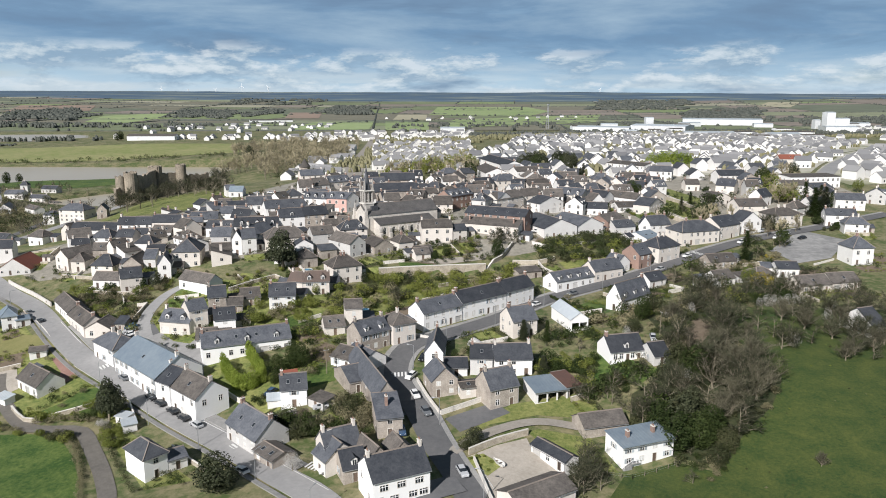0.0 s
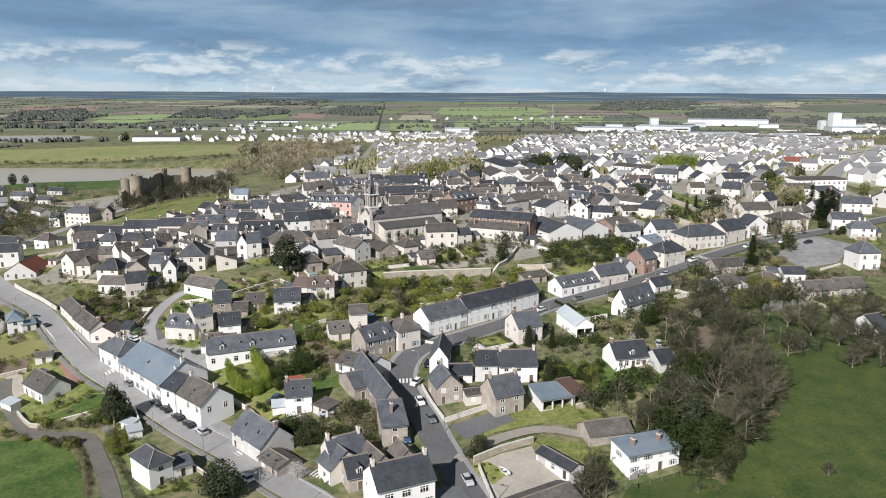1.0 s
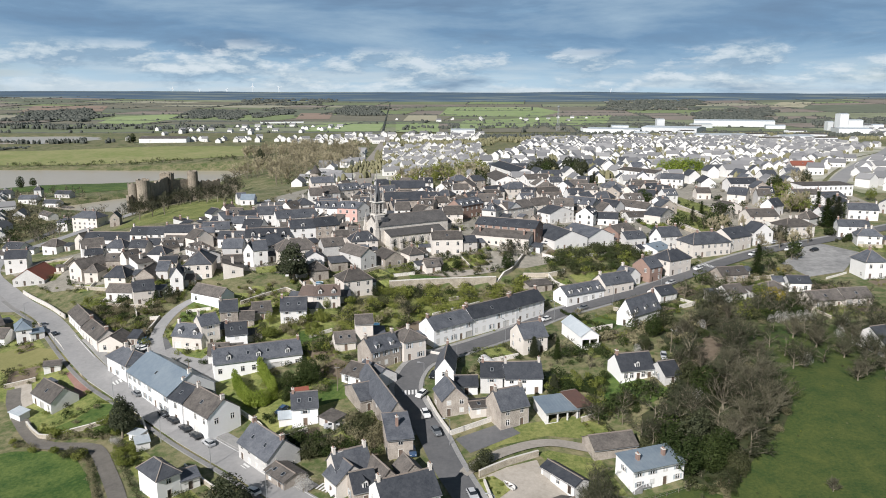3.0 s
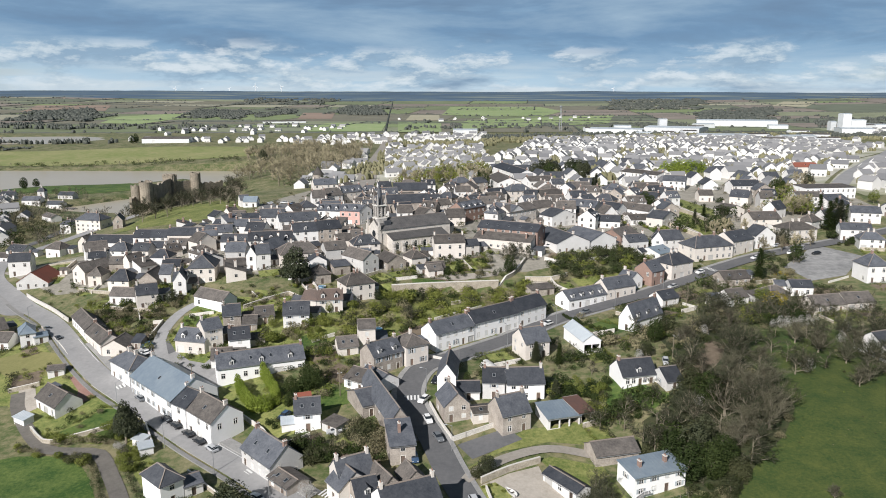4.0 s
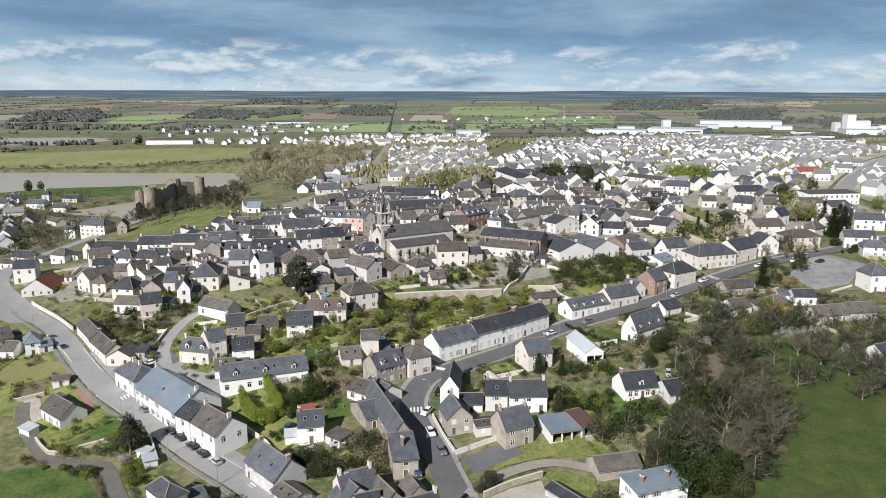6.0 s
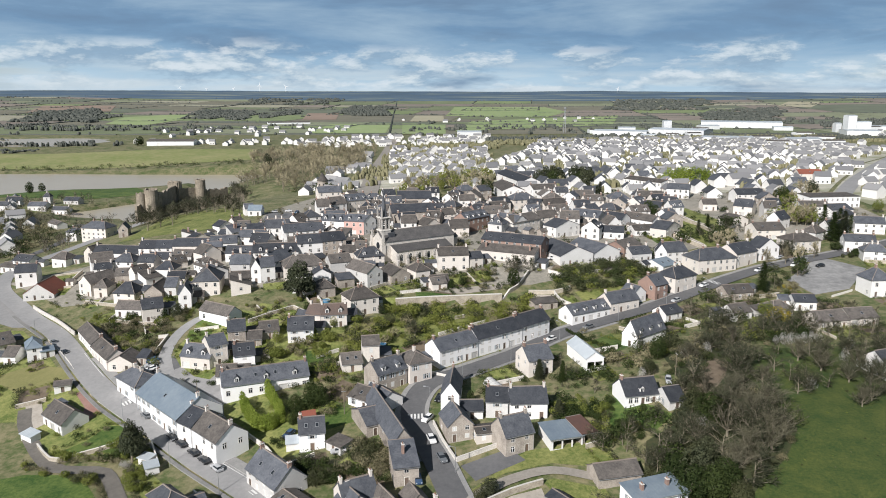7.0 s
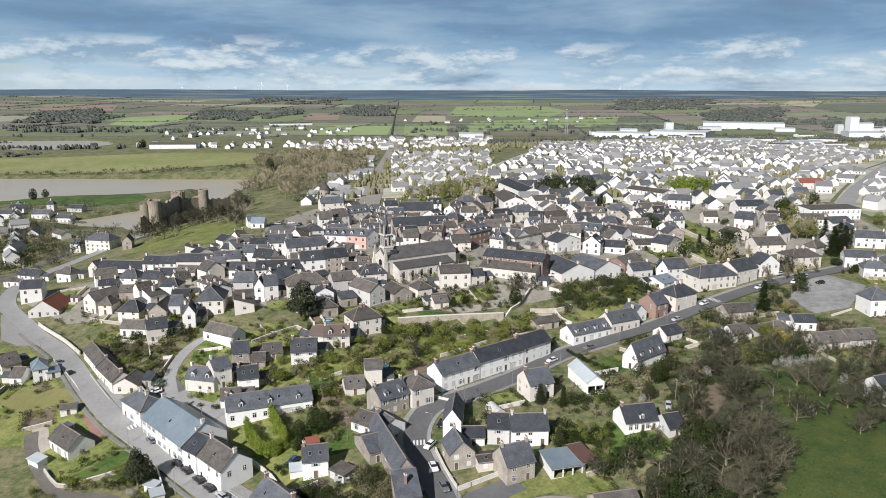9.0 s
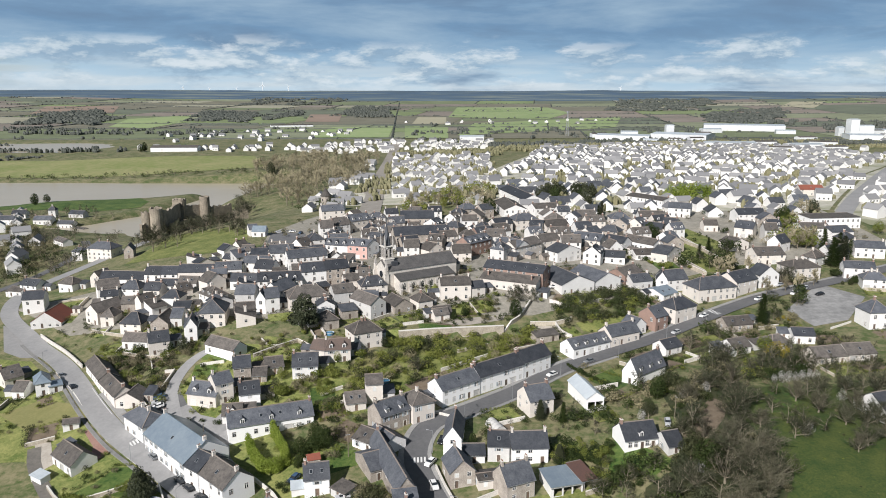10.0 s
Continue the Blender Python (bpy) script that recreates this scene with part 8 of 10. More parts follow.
KINDS = {
    "bare": [bare_tree(s, M_TWIG, 0.68, 8, 7, 0.22, 1.25) for s in (1, 2, 3, 4)],
    "limbs": [spreading_tree(s, m, 12, 0.95) for s, m in ((6, M_LIMB), (7, M_TWIG), (8, M_TWIG))],
    "olive_tree": [(trunk_mesh(5, 0.22), leaf_mass("crown", 57 + k, [(0, 0, 4.6, 3.4, 4.4), (1.5, 0.3, 3.4, 2.5, 3.0), (-1.3, 0.6, 3.4, 2.6, 3.2), (0.3, -1.3, 3.6, 2.4, 3.2)], 4200, 0.2, M_OLIVE)) for k in range(2)],
    "twiggy": [bare_tree(s, M_TWIG, 0.85, 8, 6, 0.06, 1.35) for s in (11, 12, 13)],
    "pale": [bare_tree(s, M_TWIG_PALE, 0.62, 8, 7, 0.2, 3.4) for s in (21, 22, 23)],
    "cedar": [(trunk_mesh(6, 0.4), leaf_mass("crown", 31, [(0, 0, 5.5, 3.2, 2.6), (1.2, 0.4, 3.4, 2.6, 1.5), (-1.3, -0.5, 3.8, 2.5, 1.6), (0.2, 0.2, 8, 1.9, 1.9), (-0.8, 1.2, 6.8, 1.8, 1.3)], 5200, 0.26, M_LEAF_DARK, 0.6))],
    "conifer": [(trunk_mesh(9, 0.16), conifer_mesh(41, M_LEAF_DARK)), (trunk_mesh(9, 0.16), conifer_mesh(42, M_LEAF))],
    "round": [(trunk_mesh(5, 0.22), leaf_mass("crown", 51 + k, [(0, 0, 5.0, 3.2, 4.6), (1.3, 0.3, 3.2, 2.4, 2.9), (-1.2, 0.6, 3.6, 2.4, 3.2), (0.3, -1.1, 4.0, 2.2, 3.2), (0, 0.5, 7.5, 1.8, 2.2)], 3600, 0.24, m)) for k, m in enumerate((M_LEAF_DARK, M_LEAF, M_LEAF))],
    "spring": [(trunk_mesh(5, 0.2), leaf_mass("crown", 61, [(0, 0, 5.4, 2.9, 4.2), (1.4, 0.3, 4.4, 2.0, 2.4), (-1.3, 0.6, 4.8, 2.0, 2.6)], 2200, 0.22, M_LEAF_LIGHT))],
    "golden": [(trunk_mesh(5, 0.25), leaf_mass("crown", 63, [(0, 0, 4.4, 3.6, 4.2), (1.6, 0.3, 3.4, 2.6, 3.0), (-1.5, 0.6, 3.8, 2.6, 3.2), (0, 0, 7.6, 1.9, 2.3)], 2400, 0.26, M_LEAF_GOLD))],
    "blossom": [(trunk_mesh(4.5, 0.2), leaf_mass("crown", 65, [(0, 0, 6.4, 2.9, 3.4), (1.9, 0.5, 4.4, 2.5, 3.2), (-1.8, -0.6, 4.2, 2.4, 3.4), (0.4, 1.8, 3.6, 2.2, 3.0), (-0.2, -1.7, 5.2, 2.0, 2.6)], 1500, 0.2, M_BLOSSOM))],
    "yellow": [(trunk_mesh(3, 0.2), leaf_mass("crown", 66, [(0, 0, 4.6, 4.2, 4.4), (1.5, 0.5, 4, 3, 3.4)], 1800, 0.26, M_LEAF_YELLOW))],
}
SHRUBS = {
    "shrub": [leaf_mass("shrub", 71 + k, lobes_for(71 + k, 5, 6, 10), 760, 0.62, M_LEAF) for k in range(3)],
    "light": [leaf_mass("shrub", 81 + k, lobes_for(81 + k, 5, 6, 10), 760, 0.62, M_LEAF_LIGHT) for k in range(3)],
    "ivy": [leaf_mass("shrub", 91 + k, lobes_for(91 + k, 6, 8, 10), 1200, 0.6, M_IVY) for k in range(3)],
    "brown": [leaf_mass("shrub", 95 + k, lobes_for(95 + k, 5, 7, 10), 1100, 0.40, M_BROWN) for k in range(2)],
    "olive": [leaf_mass("shrub", 98 + k, lobes_for(98 + k, 6, 7, 10), 1200, 0.40, M_OLIVE) for k in range(2)],
    "gold": [leaf_mass("shrub", 101 + k, [(0, 0, 5, 2.6, 5.2), (0.5, 0.4, 7.4, 1.7, 2.6), (-0.6, 0.2, 3, 2.6, 2.8)], 1100, 0.36, M_LEAF_GOLD) for k in range(2)],
}
def coarse(kind):
    """Thinner bushes for hedges and thickets that stand in masses."""
    mat = SHRUBS[kind][0].materials[0]
    return [leaf_mass("shrub", 300 + k, lobes_for(300 + k, 5, 6.5, 10), 330, 0.68, mat) for k in range(3)]


COARSE = {k: coarse(k) for k in SHRUBS}
PLANT_LABEL = {"bare": "bare winter tree with pale grey branches", "limbs": "spreading bare tree with pale grey limbs", "olive_tree": "dense olive-green evergreen tree", "twiggy": "low branching bare tree with brown twigs", "pale": "bare tree with pale budding twigs", "cedar": "tall dark green cedar with layered boughs",
               "conifer": "dark green conical conifer", "round": "dense dark evergreen tree with rounded crown", "spring": "tree with fresh yellow-green spring leaves", "golden": "broad golden-green conifer among houses", "blossom": "small tree covered in white blossom",
               "yellow": "bright yellow flowering forsythia bush", "shrub": "green garden shrub with small leaves", "light": "light green leafy garden shrub", "ivy": "ivy-grown evergreen bush on a bank", "brown": "brown leafless garden bush", "olive": "olive-brown tangled scrub bush", "gold": "tall yellow-green conifer of a garden hedge"}
plant_rng = random.Random(7)


def plant(kind, x, y, height, wide=1.0, bulk=None):
    s = height / 10
    w = s * wide * plant_rng.uniform(0.85, 1.2)
    m = Matrix.Translation((x, y, ground(x, y))) @ Matrix.Rotation(plant_rng.uniform(0, 6.283), 4, "Z") @ Matrix.Diagonal((w, w, s, 1))
    if bulk is not None:
        for me in ((plant_rng.choice(COARSE[kind]),) if kind in COARSE else plant_rng.choice(KINDS[kind])):
            bulk.append((me, m))
        return None
    if kind in SHRUBS:
        ob = new("shrub", plant_rng.choice(SHRUBS[kind]))
        ob.matrix_world = m
        return tagged(ob, PLANT_LABEL[kind], "shrub", "garden shrubs")
    ob = new("tree")
    ob.matrix_world = m
    trunk, crown = plant_rng.choice(KINDS[kind])
    for nm, me in (("trunk", trunk), ("crown", crown)):
        c = new(nm, me)
        c.parent = ob
    return tagged(ob, PLANT_LABEL[kind], "tree", "trees of the town")


def thick(me, m, keep, grow):
    """The corner coordinates of a plant's mesh set at m, thinned to a share of its faces, each a little larger."""
    co = np.empty(len(me.vertices) * 3)
    me.vertices.foreach_get("co", co)
    co = co.reshape(-1, 3) @ np.array(m.to_3x3()).T + np.array(m.translation)
    faces = np.array([p.vertices[:] for p in me.polygons])
    pick = np.arange(len(faces)) % 100 < keep * 100
    quads = co[faces[pick]]
    mid = quads.mean(axis=1, keepdims=True)
    return (mid + (quads - mid) * grow).reshape(-1, 3)


def join_plants(name, entries, label, category, keep, grow=1.0):
    """One mesh of many plants that nobody could count."""
    mats = []
    for me, m in entries:
        if me.materials[0] not in mats:
            mats.append(me.materials[0])
    blocks, index = [], []
    for me, m in entries:
        c = thick(me, m, 1.0, 1.0) if me.name.startswith("trunk") else thick(me, m, keep, grow)
        blocks.append(c)
        index.append(np.full(len(c) // 4, mats.index(me.materials[0])))
    co = np.concatenate(blocks)
    out = bpy.data.meshes.new(name)
    out.from_pydata(co.tolist(), [], np.arange(len(co)).reshape(-1, 4).tolist())
    for m in mats:
        out.materials.append(m)
    out.polygons.foreach_set("material_index", np.concatenate(index).astype(np.int32))
    return tagged(new(name, out), label, category, kind="stuff")


def scatter(kinds, outline, count, low, high, stuff=None, keep=1.0):
    """Plants at random over an outline, off the roads and the houses."""
    kinds = kinds.split()
    bulk = None if stuff is None else []
    xs, ys = [p[0] for p in outline], [p[1] for p in outline]
    done = tries = 0
    while done < count and tries < count * 30:
        tries += 1
        x, y = plant_rng.uniform(min(xs), max(xs)), plant_rng.uniform(min(ys), max(ys))
        k = plant_rng.choice(kinds)
        if inside(x, y, outline) and not blocked(x, y, 1.6 if k in KINDS else 0.9) and ground(x, y) > WATER_Z:
            plant(k, x, y, plant_rng.uniform(low, high), bulk=bulk)
            done += 1
    if bulk:
        join_plants(stuff[0], bulk, stuff[1], stuff[2], keep)


BOXES = house_boxes()
PLOTS = []
# the tall golden hedge behind the long white house, and dense gardens by the small one
for line in ([(-64.6, 204.1), (-61.0, 197.7), (-56.9, 191.6)], [(-56.9, 191.6), (-53.2, 191.2), (-50.1, 195.1)], [(-58.6, 210.2), (-54.9, 203.5), (-50.1, 195.1)]):
    for p, q in zip(line, line[1:]):
        n = max(2, int((Vector(q) - Vector(p)).length / 1.15))
        for k in range(n):
            c = Vector(p).lerp(Vector(q), k / n)
            plant("gold", c.x, c.y, plant_rng.uniform(4.6, 5.5), 0.9)
scatter("shrub olive", [(-60, 184), (-47, 181), (-45, 186), (-60, 187)], 8, 1.2, 2.2)
scatter("round shrub", [(-48, 192), (-42, 195), (-43, 203), (-48, 202)], 7, 3, 5)
scatter("shrub olive twiggy", [(-43.1, 170.9), (-40.9, 174.5), (-31, 172), (-28, 166), (-34.2, 161.6)], 30, 2, 4.5)
scatter("brown olive twiggy", [(-27.7, 173.4), (-18.3, 164.6), (-17, 172), (-20.9, 179.9), (-25, 180)], 24, 2, 5)
scatter("blossom", [(-91.5, 176.5), (-89, 179), (-87, 177.5), (-88.5, 175)], 5, 1.6, 2.4)
scatter('twiggy bare shrub', [(35, 180), (58, 191), (55, 166), (39, 173)], 20, 4, 7, ('thicket', 'twiggy thicket above a farm shed', 'wood'), 0.9)  # thicket above the farm shed
# the wood beside the meadow: evergreens at the foot, tall bare trees along the edge
for x, y, h, w in ((55.5, 159, 10, 1.25), (60.5, 158.5, 9.5, 1.3), (58, 163.5, 11, 1.2), (64.5, 162, 9, 1.3), (53, 165, 8.5, 1.2), (61.5, 168.5, 9.5, 1.2), (66.5, 157, 7, 1.2), (63, 152.5, 6, 1.2), (68, 186, 9, 1.2), (64.5, 189, 8, 1.2), (66, 193, 8, 1.1), (60, 184, 7, 1.2), (63.8, 223.5, 8, 1.0), (70, 233, 8, 1.0), (58, 212, 7, 1.0)):
    plant(plant_rng.choice(("round", "round", "olive_tree")), x, y, h, w)
for x, y, h, w in ((71.5, 162.5, 11.5, 1.2), (75.5, 168.5, 12, 1.25), (80.5, 174.5, 12, 1.3), (74.5, 174.5, 12, 1.25), (84.5, 180, 11.5, 1.3), (77, 182, 12.5, 1.2), (83, 187, 11.5, 1.3), (86, 193, 10, 1.2), (71, 180, 11, 1.2), (67.5, 173, 11, 1.2), (68, 166, 10.5, 1.1), (76, 192, 11, 1.2), (70, 196, 9.5, 1.2), (81, 200, 9, 1.1),
                   (57, 174, 9, 1.2), (62.5, 178, 10, 1.2), (52.5, 177, 8, 1.2), (48, 172, 7.5, 1.3), (51, 169.5, 7, 1.2), (65, 199.5, 8, 1.1), (73.5, 187, 11.5, 1.2), (80, 195.5, 9.5, 1.2), (79, 178, 12, 1.1), (72.5, 169.5, 11.5, 1.1)):
    plant(plant_rng.choice(("limbs", "limbs", "bare", "twiggy")), x, y, h * 0.85, w)
# scattered orchard trees on the grass behind the wood
for x, y, h in ((83, 208, 8), (87.5, 213, 8.5), (82, 228, 7), (90, 231, 8), (98, 206, 6.5), (100.5, 200.5, 6.5), (97, 198, 6), (104, 209, 6), (111, 214, 7), (116, 221, 7.5), (117, 196, 7), (122, 206, 8), (126.5, 209, 7.5), (112.5, 192.5, 6), (129, 215, 7), (133, 222, 7.5), (119, 213, 5.5), (138, 214, 7), (121, 194, 5), (127, 229, 7), (138, 230, 8), (94, 219, 5.5), (76, 226, 7), (72, 219, 6.5), (89, 203, 6),
                (107, 221, 7.5), (113, 226, 7), (108, 203, 6), (124, 199, 7), (130, 204, 7.5), (134, 209, 7), (143, 221, 7.5), (146, 228, 8), (150, 215, 7), (136, 198, 6.5), (141, 206, 7), (118, 229, 6.5), (133, 230, 7.5), (124, 217, 7), (116, 207, 6), (103, 226, 6), (145, 199, 6), (128, 192, 5), (152, 206, 7), (96, 212, 6.5), (91, 224, 7), (86, 219, 6.5)):
    plant(plant_rng.choice(("twiggy", "limbs", "limbs")), x, y, h, 1.2)
for x, y, h in ((101.5, 200.2, 4.6), (122.3, 222.4, 4.6), (79.5, 224.5, 4.5), (71.6, 222, 3.6), (66, 184.5, 3.6), (55.5, 209.5, 4)):
    plant("blossom", x, y, h)
for k in range(7):
    plant("blossom", 106 + 2.6 * k, 235.2 + 0.55 * k, plant_rng.uniform(3.6, 4.8), 0.8)
scatter("twiggy brown olive", [(62, 200), (66, 232), (92, 246), (98, 236), (82, 224), (72, 204)], 40, 2, 5, ("scrub_trees", "bare and leafy scrub trees above a white house", "wood"), 1.0)
scatter("bare twiggy", [(108, 255), (141.7, 270.8), (157.7, 262.7), (149, 245), (132, 239), (98, 240)], 40, 5, 8, ("bare_gardens", "bare grey-brown garden trees behind low houses", "wood"), 0.9)
scatter("shrub ivy", [(86, 233), (98, 239), (104, 250), (122, 254), (124, 241), (100, 235.5)], 34, 2.5, 4.5, ("evergreen_hedge", "tall dark evergreen hedge behind white blossom", "hedges"), 1.0)
scatter("light olive shrub", [(57, 186), (44, 178), (33, 186), (30, 198), (40, 200), (42, 186)], 34, 1.2, 3.0, ("hazel_scrub", "pale green scrub below a white house", "shrubs"), 1.0)
scatter('bare twiggy', [(27, 146), (37, 157), (37, 147), (31, 140), (25, 140)], 12, 4, 8)  # bare trees by the yard
scatter('light light brown light olive light shrub', [(-45, 236), (-29, 266), (-24, 275), (-10, 278.5), (16, 282.5), (24, 286), (36, 288), (30, 276), (16, 263), (4, 251), (-5, 238), (-16, 236), (-32, 219), (-47, 220)], 175, 1.6, 4.6, ("slope_shrubs", "tangled green and brown bushes on a steep slope", "shrubs"), 1.0)  # bushy slope under the terrace wall
scatter('ivy ivy shrub light olive', [(39, 304), (57, 318), (92, 343), (89, 320), (71, 300), (53, 292), (41, 288)], 150, 2.2, 4.2, ("ivy_bank", "dark evergreen ivy covering a steep bank", "shrubs"), 1.0)  # ivy-covered bank
scatter('shrub light brown', [(-58, 207), (-49, 213), (-32, 219), (-27, 204), (-36, 198), (-37, 186), (-47, 188)], 26, 1.5, 3.5, ('garden_bushes_low', 'green and brown bushes in back gardens', 'shrubs'), 1.0)  # gardens
for x, y in ((-176, 466), (-167, 462), (-162, 464), (-155, 460), (-147, 455), (-134, 442), (-179, 431), (-184, 424), (-170, 427), (-140, 448), (-187, 470), (-182, 478), (-193, 462), (-199, 455)):
    plant("bare", x, y, plant_rng.uniform(9, 12), 1.1)
scatter('shrub brown twiggy', [(-33, 180), (-18, 177), (-14, 161), (-29, 166)], 26, 1.5, 4, ('back_garden_bushes', 'tangled bushes behind a long stone range', 'shrubs'), 1.0)  # gardens behind the long range
scatter('olive twiggy light', [(-93, 177), (-81, 173), (-81, 165), (-79, 152), (-88, 165)], 16, 1.5, 3.5)  # hedge by the track
scatter('light twiggy olive light', [(-126, 195), (-119, 191), (-98, 178), (-91, 168), (-104, 172), (-118, 180)], 26, 1.2, 3)  # overgrown bank
scatter('light shrub twiggy', [(-106, 185), (-94, 197), (-83, 181), (-96, 177)], 22, 1.2, 3.5)  # garden bushes
scatter('shrub brown light', [(-141, 280), (-113, 262), (-102, 238), (-115, 237), (-136, 261)], 40, 1.5, 3.5, ("garden_thicket", "overgrown garden plots with brown and green bushes", "shrubs"), 1.0)  # overgrown garden plots
scatter('shrub brown light', [(-121, 287), (-98, 272), (-90, 256), (-104, 259)], 16, 1.5, 3.5)  # garden
scatter('light brown', [(-82, 269), (-61, 274), (-58, 258), (-75, 259)], 14, 1.2, 2.5)  # garden
scatter('shrub twiggy', [(30, 238), (49, 215), (44, 194), (29, 199)], 30, 1.5, 4.5, ('garden_scrub', 'green and bare bushes in gardens below a street', 'shrubs'), 1.0)  # gardens below the street
scatter('shrub light', [(26, 199), (45, 197), (39, 183), (25, 184)], 24, 1.5, 3.5)  # gardens
scatter('shrub light brown', [(41, 194), (56, 192), (50, 175), (38, 175)], 16, 1, 2.2)  # rough grass
scatter('shrub twiggy brown', [(41, 236), (65, 231), (59, 208), (46, 212)], 22, 2, 5, ('garden_trees', 'bushy garden trees beside a gabled house', 'shrubs'), 0.9)  # trees by the gabled house
scatter('pale spring pale light', [(-46.8, 555), (-21.6, 583), (20.9, 640), (26, 500), (16, 474), (-6.6, 478), (-33.5, 495)], 46, 8, 12, ('budding_trees', 'budding yellow-green trees behind slate roofs', 'trees'), 0.8)
scatter('pale spring round', [(190.9, 441.6), (221.7, 457.2), (241.7, 500.3), (210.9, 490.0)], 16, 7, 11)
scatter('twiggy shrub bare', [(84, 284), (114, 294), (116, 255), (95, 241), (77, 258)], 30, 3, 7, ('street_trees', 'bare bushy trees below a street', 'wood'), 0.9)  # trees below the street
scatter('shrub brown light olive', [(-7, 312), (18, 312), (17, 290), (-26, 284), (-24, 292)], 60, 1.0, 2.8, ('presbytery_bushes', 'low bushes in a walled church garden', 'shrubs'), 1.0)  # presbytery garden
scatter('twiggy', [(24, 332), (39, 326), (34, 306), (22, 305)], 9, 4, 7, ('hall_trees', 'bare trees beside a brick hall', 'wood'), 1.0)  # bare trees by the hall
scatter('pale', [(-205, 681), (-276, 975), (-213, 1120), (-122, 1079), (-101, 891), (-110, 758), (-126, 606), (-168, 642)], 280, 12, 17, ("riverside_wood", "pale bare trees in a riverside wood", "wood"), 0.27)  # riverside woods
scatter('pale bare', [(-19, 515), (-13, 610), (20, 615), (21, 521)], 16, 8, 12, ("edge_trees", "pale bare trees behind old roofs", "wood"), 0.5)  # trees at the edge of the old town
scatter('bare', [(-192, 431), (-272, 636), (-245, 618), (-156, 491), (-132, 435), (-175, 440), (-167, 394)], 26, 7, 11, ('park_trees', 'bare trees in a castle park', 'wood'), 0.9)  # trees in the castle park
scatter('bare', [(-136, 431), (-180, 630), (-186, 670), (-207, 671)], 14, 11, 15, ('tall_park_trees', 'tall bare trees beside a park', 'wood'), 0.9)  # tall trees by the castle park
scatter('bare twiggy', [(-400, 684), (-300, 664), (-293, 661), (-295, 562), (-297, 505), (-305, 477), (-381, 600)], 50, 6, 9, ("river_trees", "bare brown trees along a river branch", "wood"), 0.5)  # trees by the river
scatter('twiggy shrub', [(-583, 931), (-280, 963), (-262, 925), (-428, 909), (-565, 901)], 130, 3, 6.5, ("bank_bushes", "brown bushes along the far river bank", "shrubs"), 0.4)  # bushes on the far bank
scatter('bare shrub', [(-147, 616), (-101, 628), (-82, 508), (-106, 474)], 18, 6, 9, ("lane_trees", "bare trees and shrubs behind a lane", "wood"), 0.5)  # trees by the lane
scatter('bare shrub twiggy', [(111, 385), (157, 396), (145, 357), (110, 362)], 26, 3, 7, ("town_gardens", "bare trees and shrubs in walled town gardens", "shrubs"), 0.7)  # gardens in the town
scatter('pale light', [(172, 419), (208, 458), (226, 467), (194, 410), (164, 392)], 16, 7, 10, ("town_trees", "budding spring trees among town houses", "wood"), 0.4)  # spring trees in the town
scatter('twiggy shrub light', [(70, 388), (90, 396), (122, 362), (105, 361)], 14, 2, 4)  # town gardens
# trees that stand out among the outer houses
for x, y, h in ((66.7, 565, 13), (72, 562, 14), (77, 563, 12), (88, 561, 14), (94, 562, 13), (100, 564, 12)):
    plant("cedar", x, y, h, 1.1)
for x, y, h in ((157, 549, 11), (163, 547, 12), (168, 545, 12), (174, 546, 12), (180, 550, 11), (185, 554, 10)):
    plant("golden", x, y, h * 1.2, 1.15)
plant("conifer", 90.6, 471.8, 13, 0.9)
plant("round", 115.3, 435.1, 9)
plant("conifer", 25.3, 215.7, 6.5, 1.4)
plant("conifer", 28.3, 191.7, 5.5, 1.5)
for x, y, h in ((-60.5, 230.6, 4.6), (-44.5, 241.6, 3.8), (-46.6, 236.5, 3.2), (-51.0, 241.7, 3.4), (-37.1, 256.1, 3.6), (-66.3, 234.5, 3.0), (-26.8, 253.9, 3.6), (-32.8, 244.7, 3.4), (-62.5, 231.8, 3.8), (-8.5, 262.5, 3.2), (4.0, 268.0, 3.4)):
    plant("light", x, y, h, 1.1)
for k in range(17):
    plant("shrub", 39.8 + 0.76 * k, 257.0 - 1.42 * k, plant_rng.uniform(1.4, 2.2), 0.9)
# larger bushes and small trees on the slope below the terrace
plant("twiggy", -31.6, 250.9, 5.5, 1.1)
plant("twiggy", -35.5, 257.4, 5.0, 1.1)
plant("olive_tree", -25.0, 256.0, 5.5, 1.1)
plant("limbs", -15.2, 247.6, 6.0, 1.1)
plant("olive_tree", -19.0, 259.2, 5.0, 1.1)
plant("spring", -6.7, 269.8, 4.5, 1.1)
plant("round", -12.7, 269.1, 5.0, 1.1)
plant("spring", -23.9, 268.2, 5.0, 1.1)
plant("spring", -45.1, 252.5, 4.5, 1.1)
plant("round", -29.1, 266.5, 4.5, 1.1)
plant("spring", -62.8, 240.3, 5.5, 1.1)
plant("olive_tree", -63.4, 234.5, 5.0, 1.1)
plant("limbs", -37.6, 274.3, 6.0, 1.1)
plant("spring", -51.1, 245.9, 4.0, 1.1)
scatter("olive brown light twiggy brown", [(-131.0, 240.6), (-137.3, 271.6), (-110.3, 266.1), (-103.2, 249.9), (-98.8, 227.8), (-111.1, 236.7), (-118.2, 234.6)], 46, 1.2, 3.6, ("allotment_bushes", "brown and olive bushes in overgrown allotments", "shrubs"), 1.0)
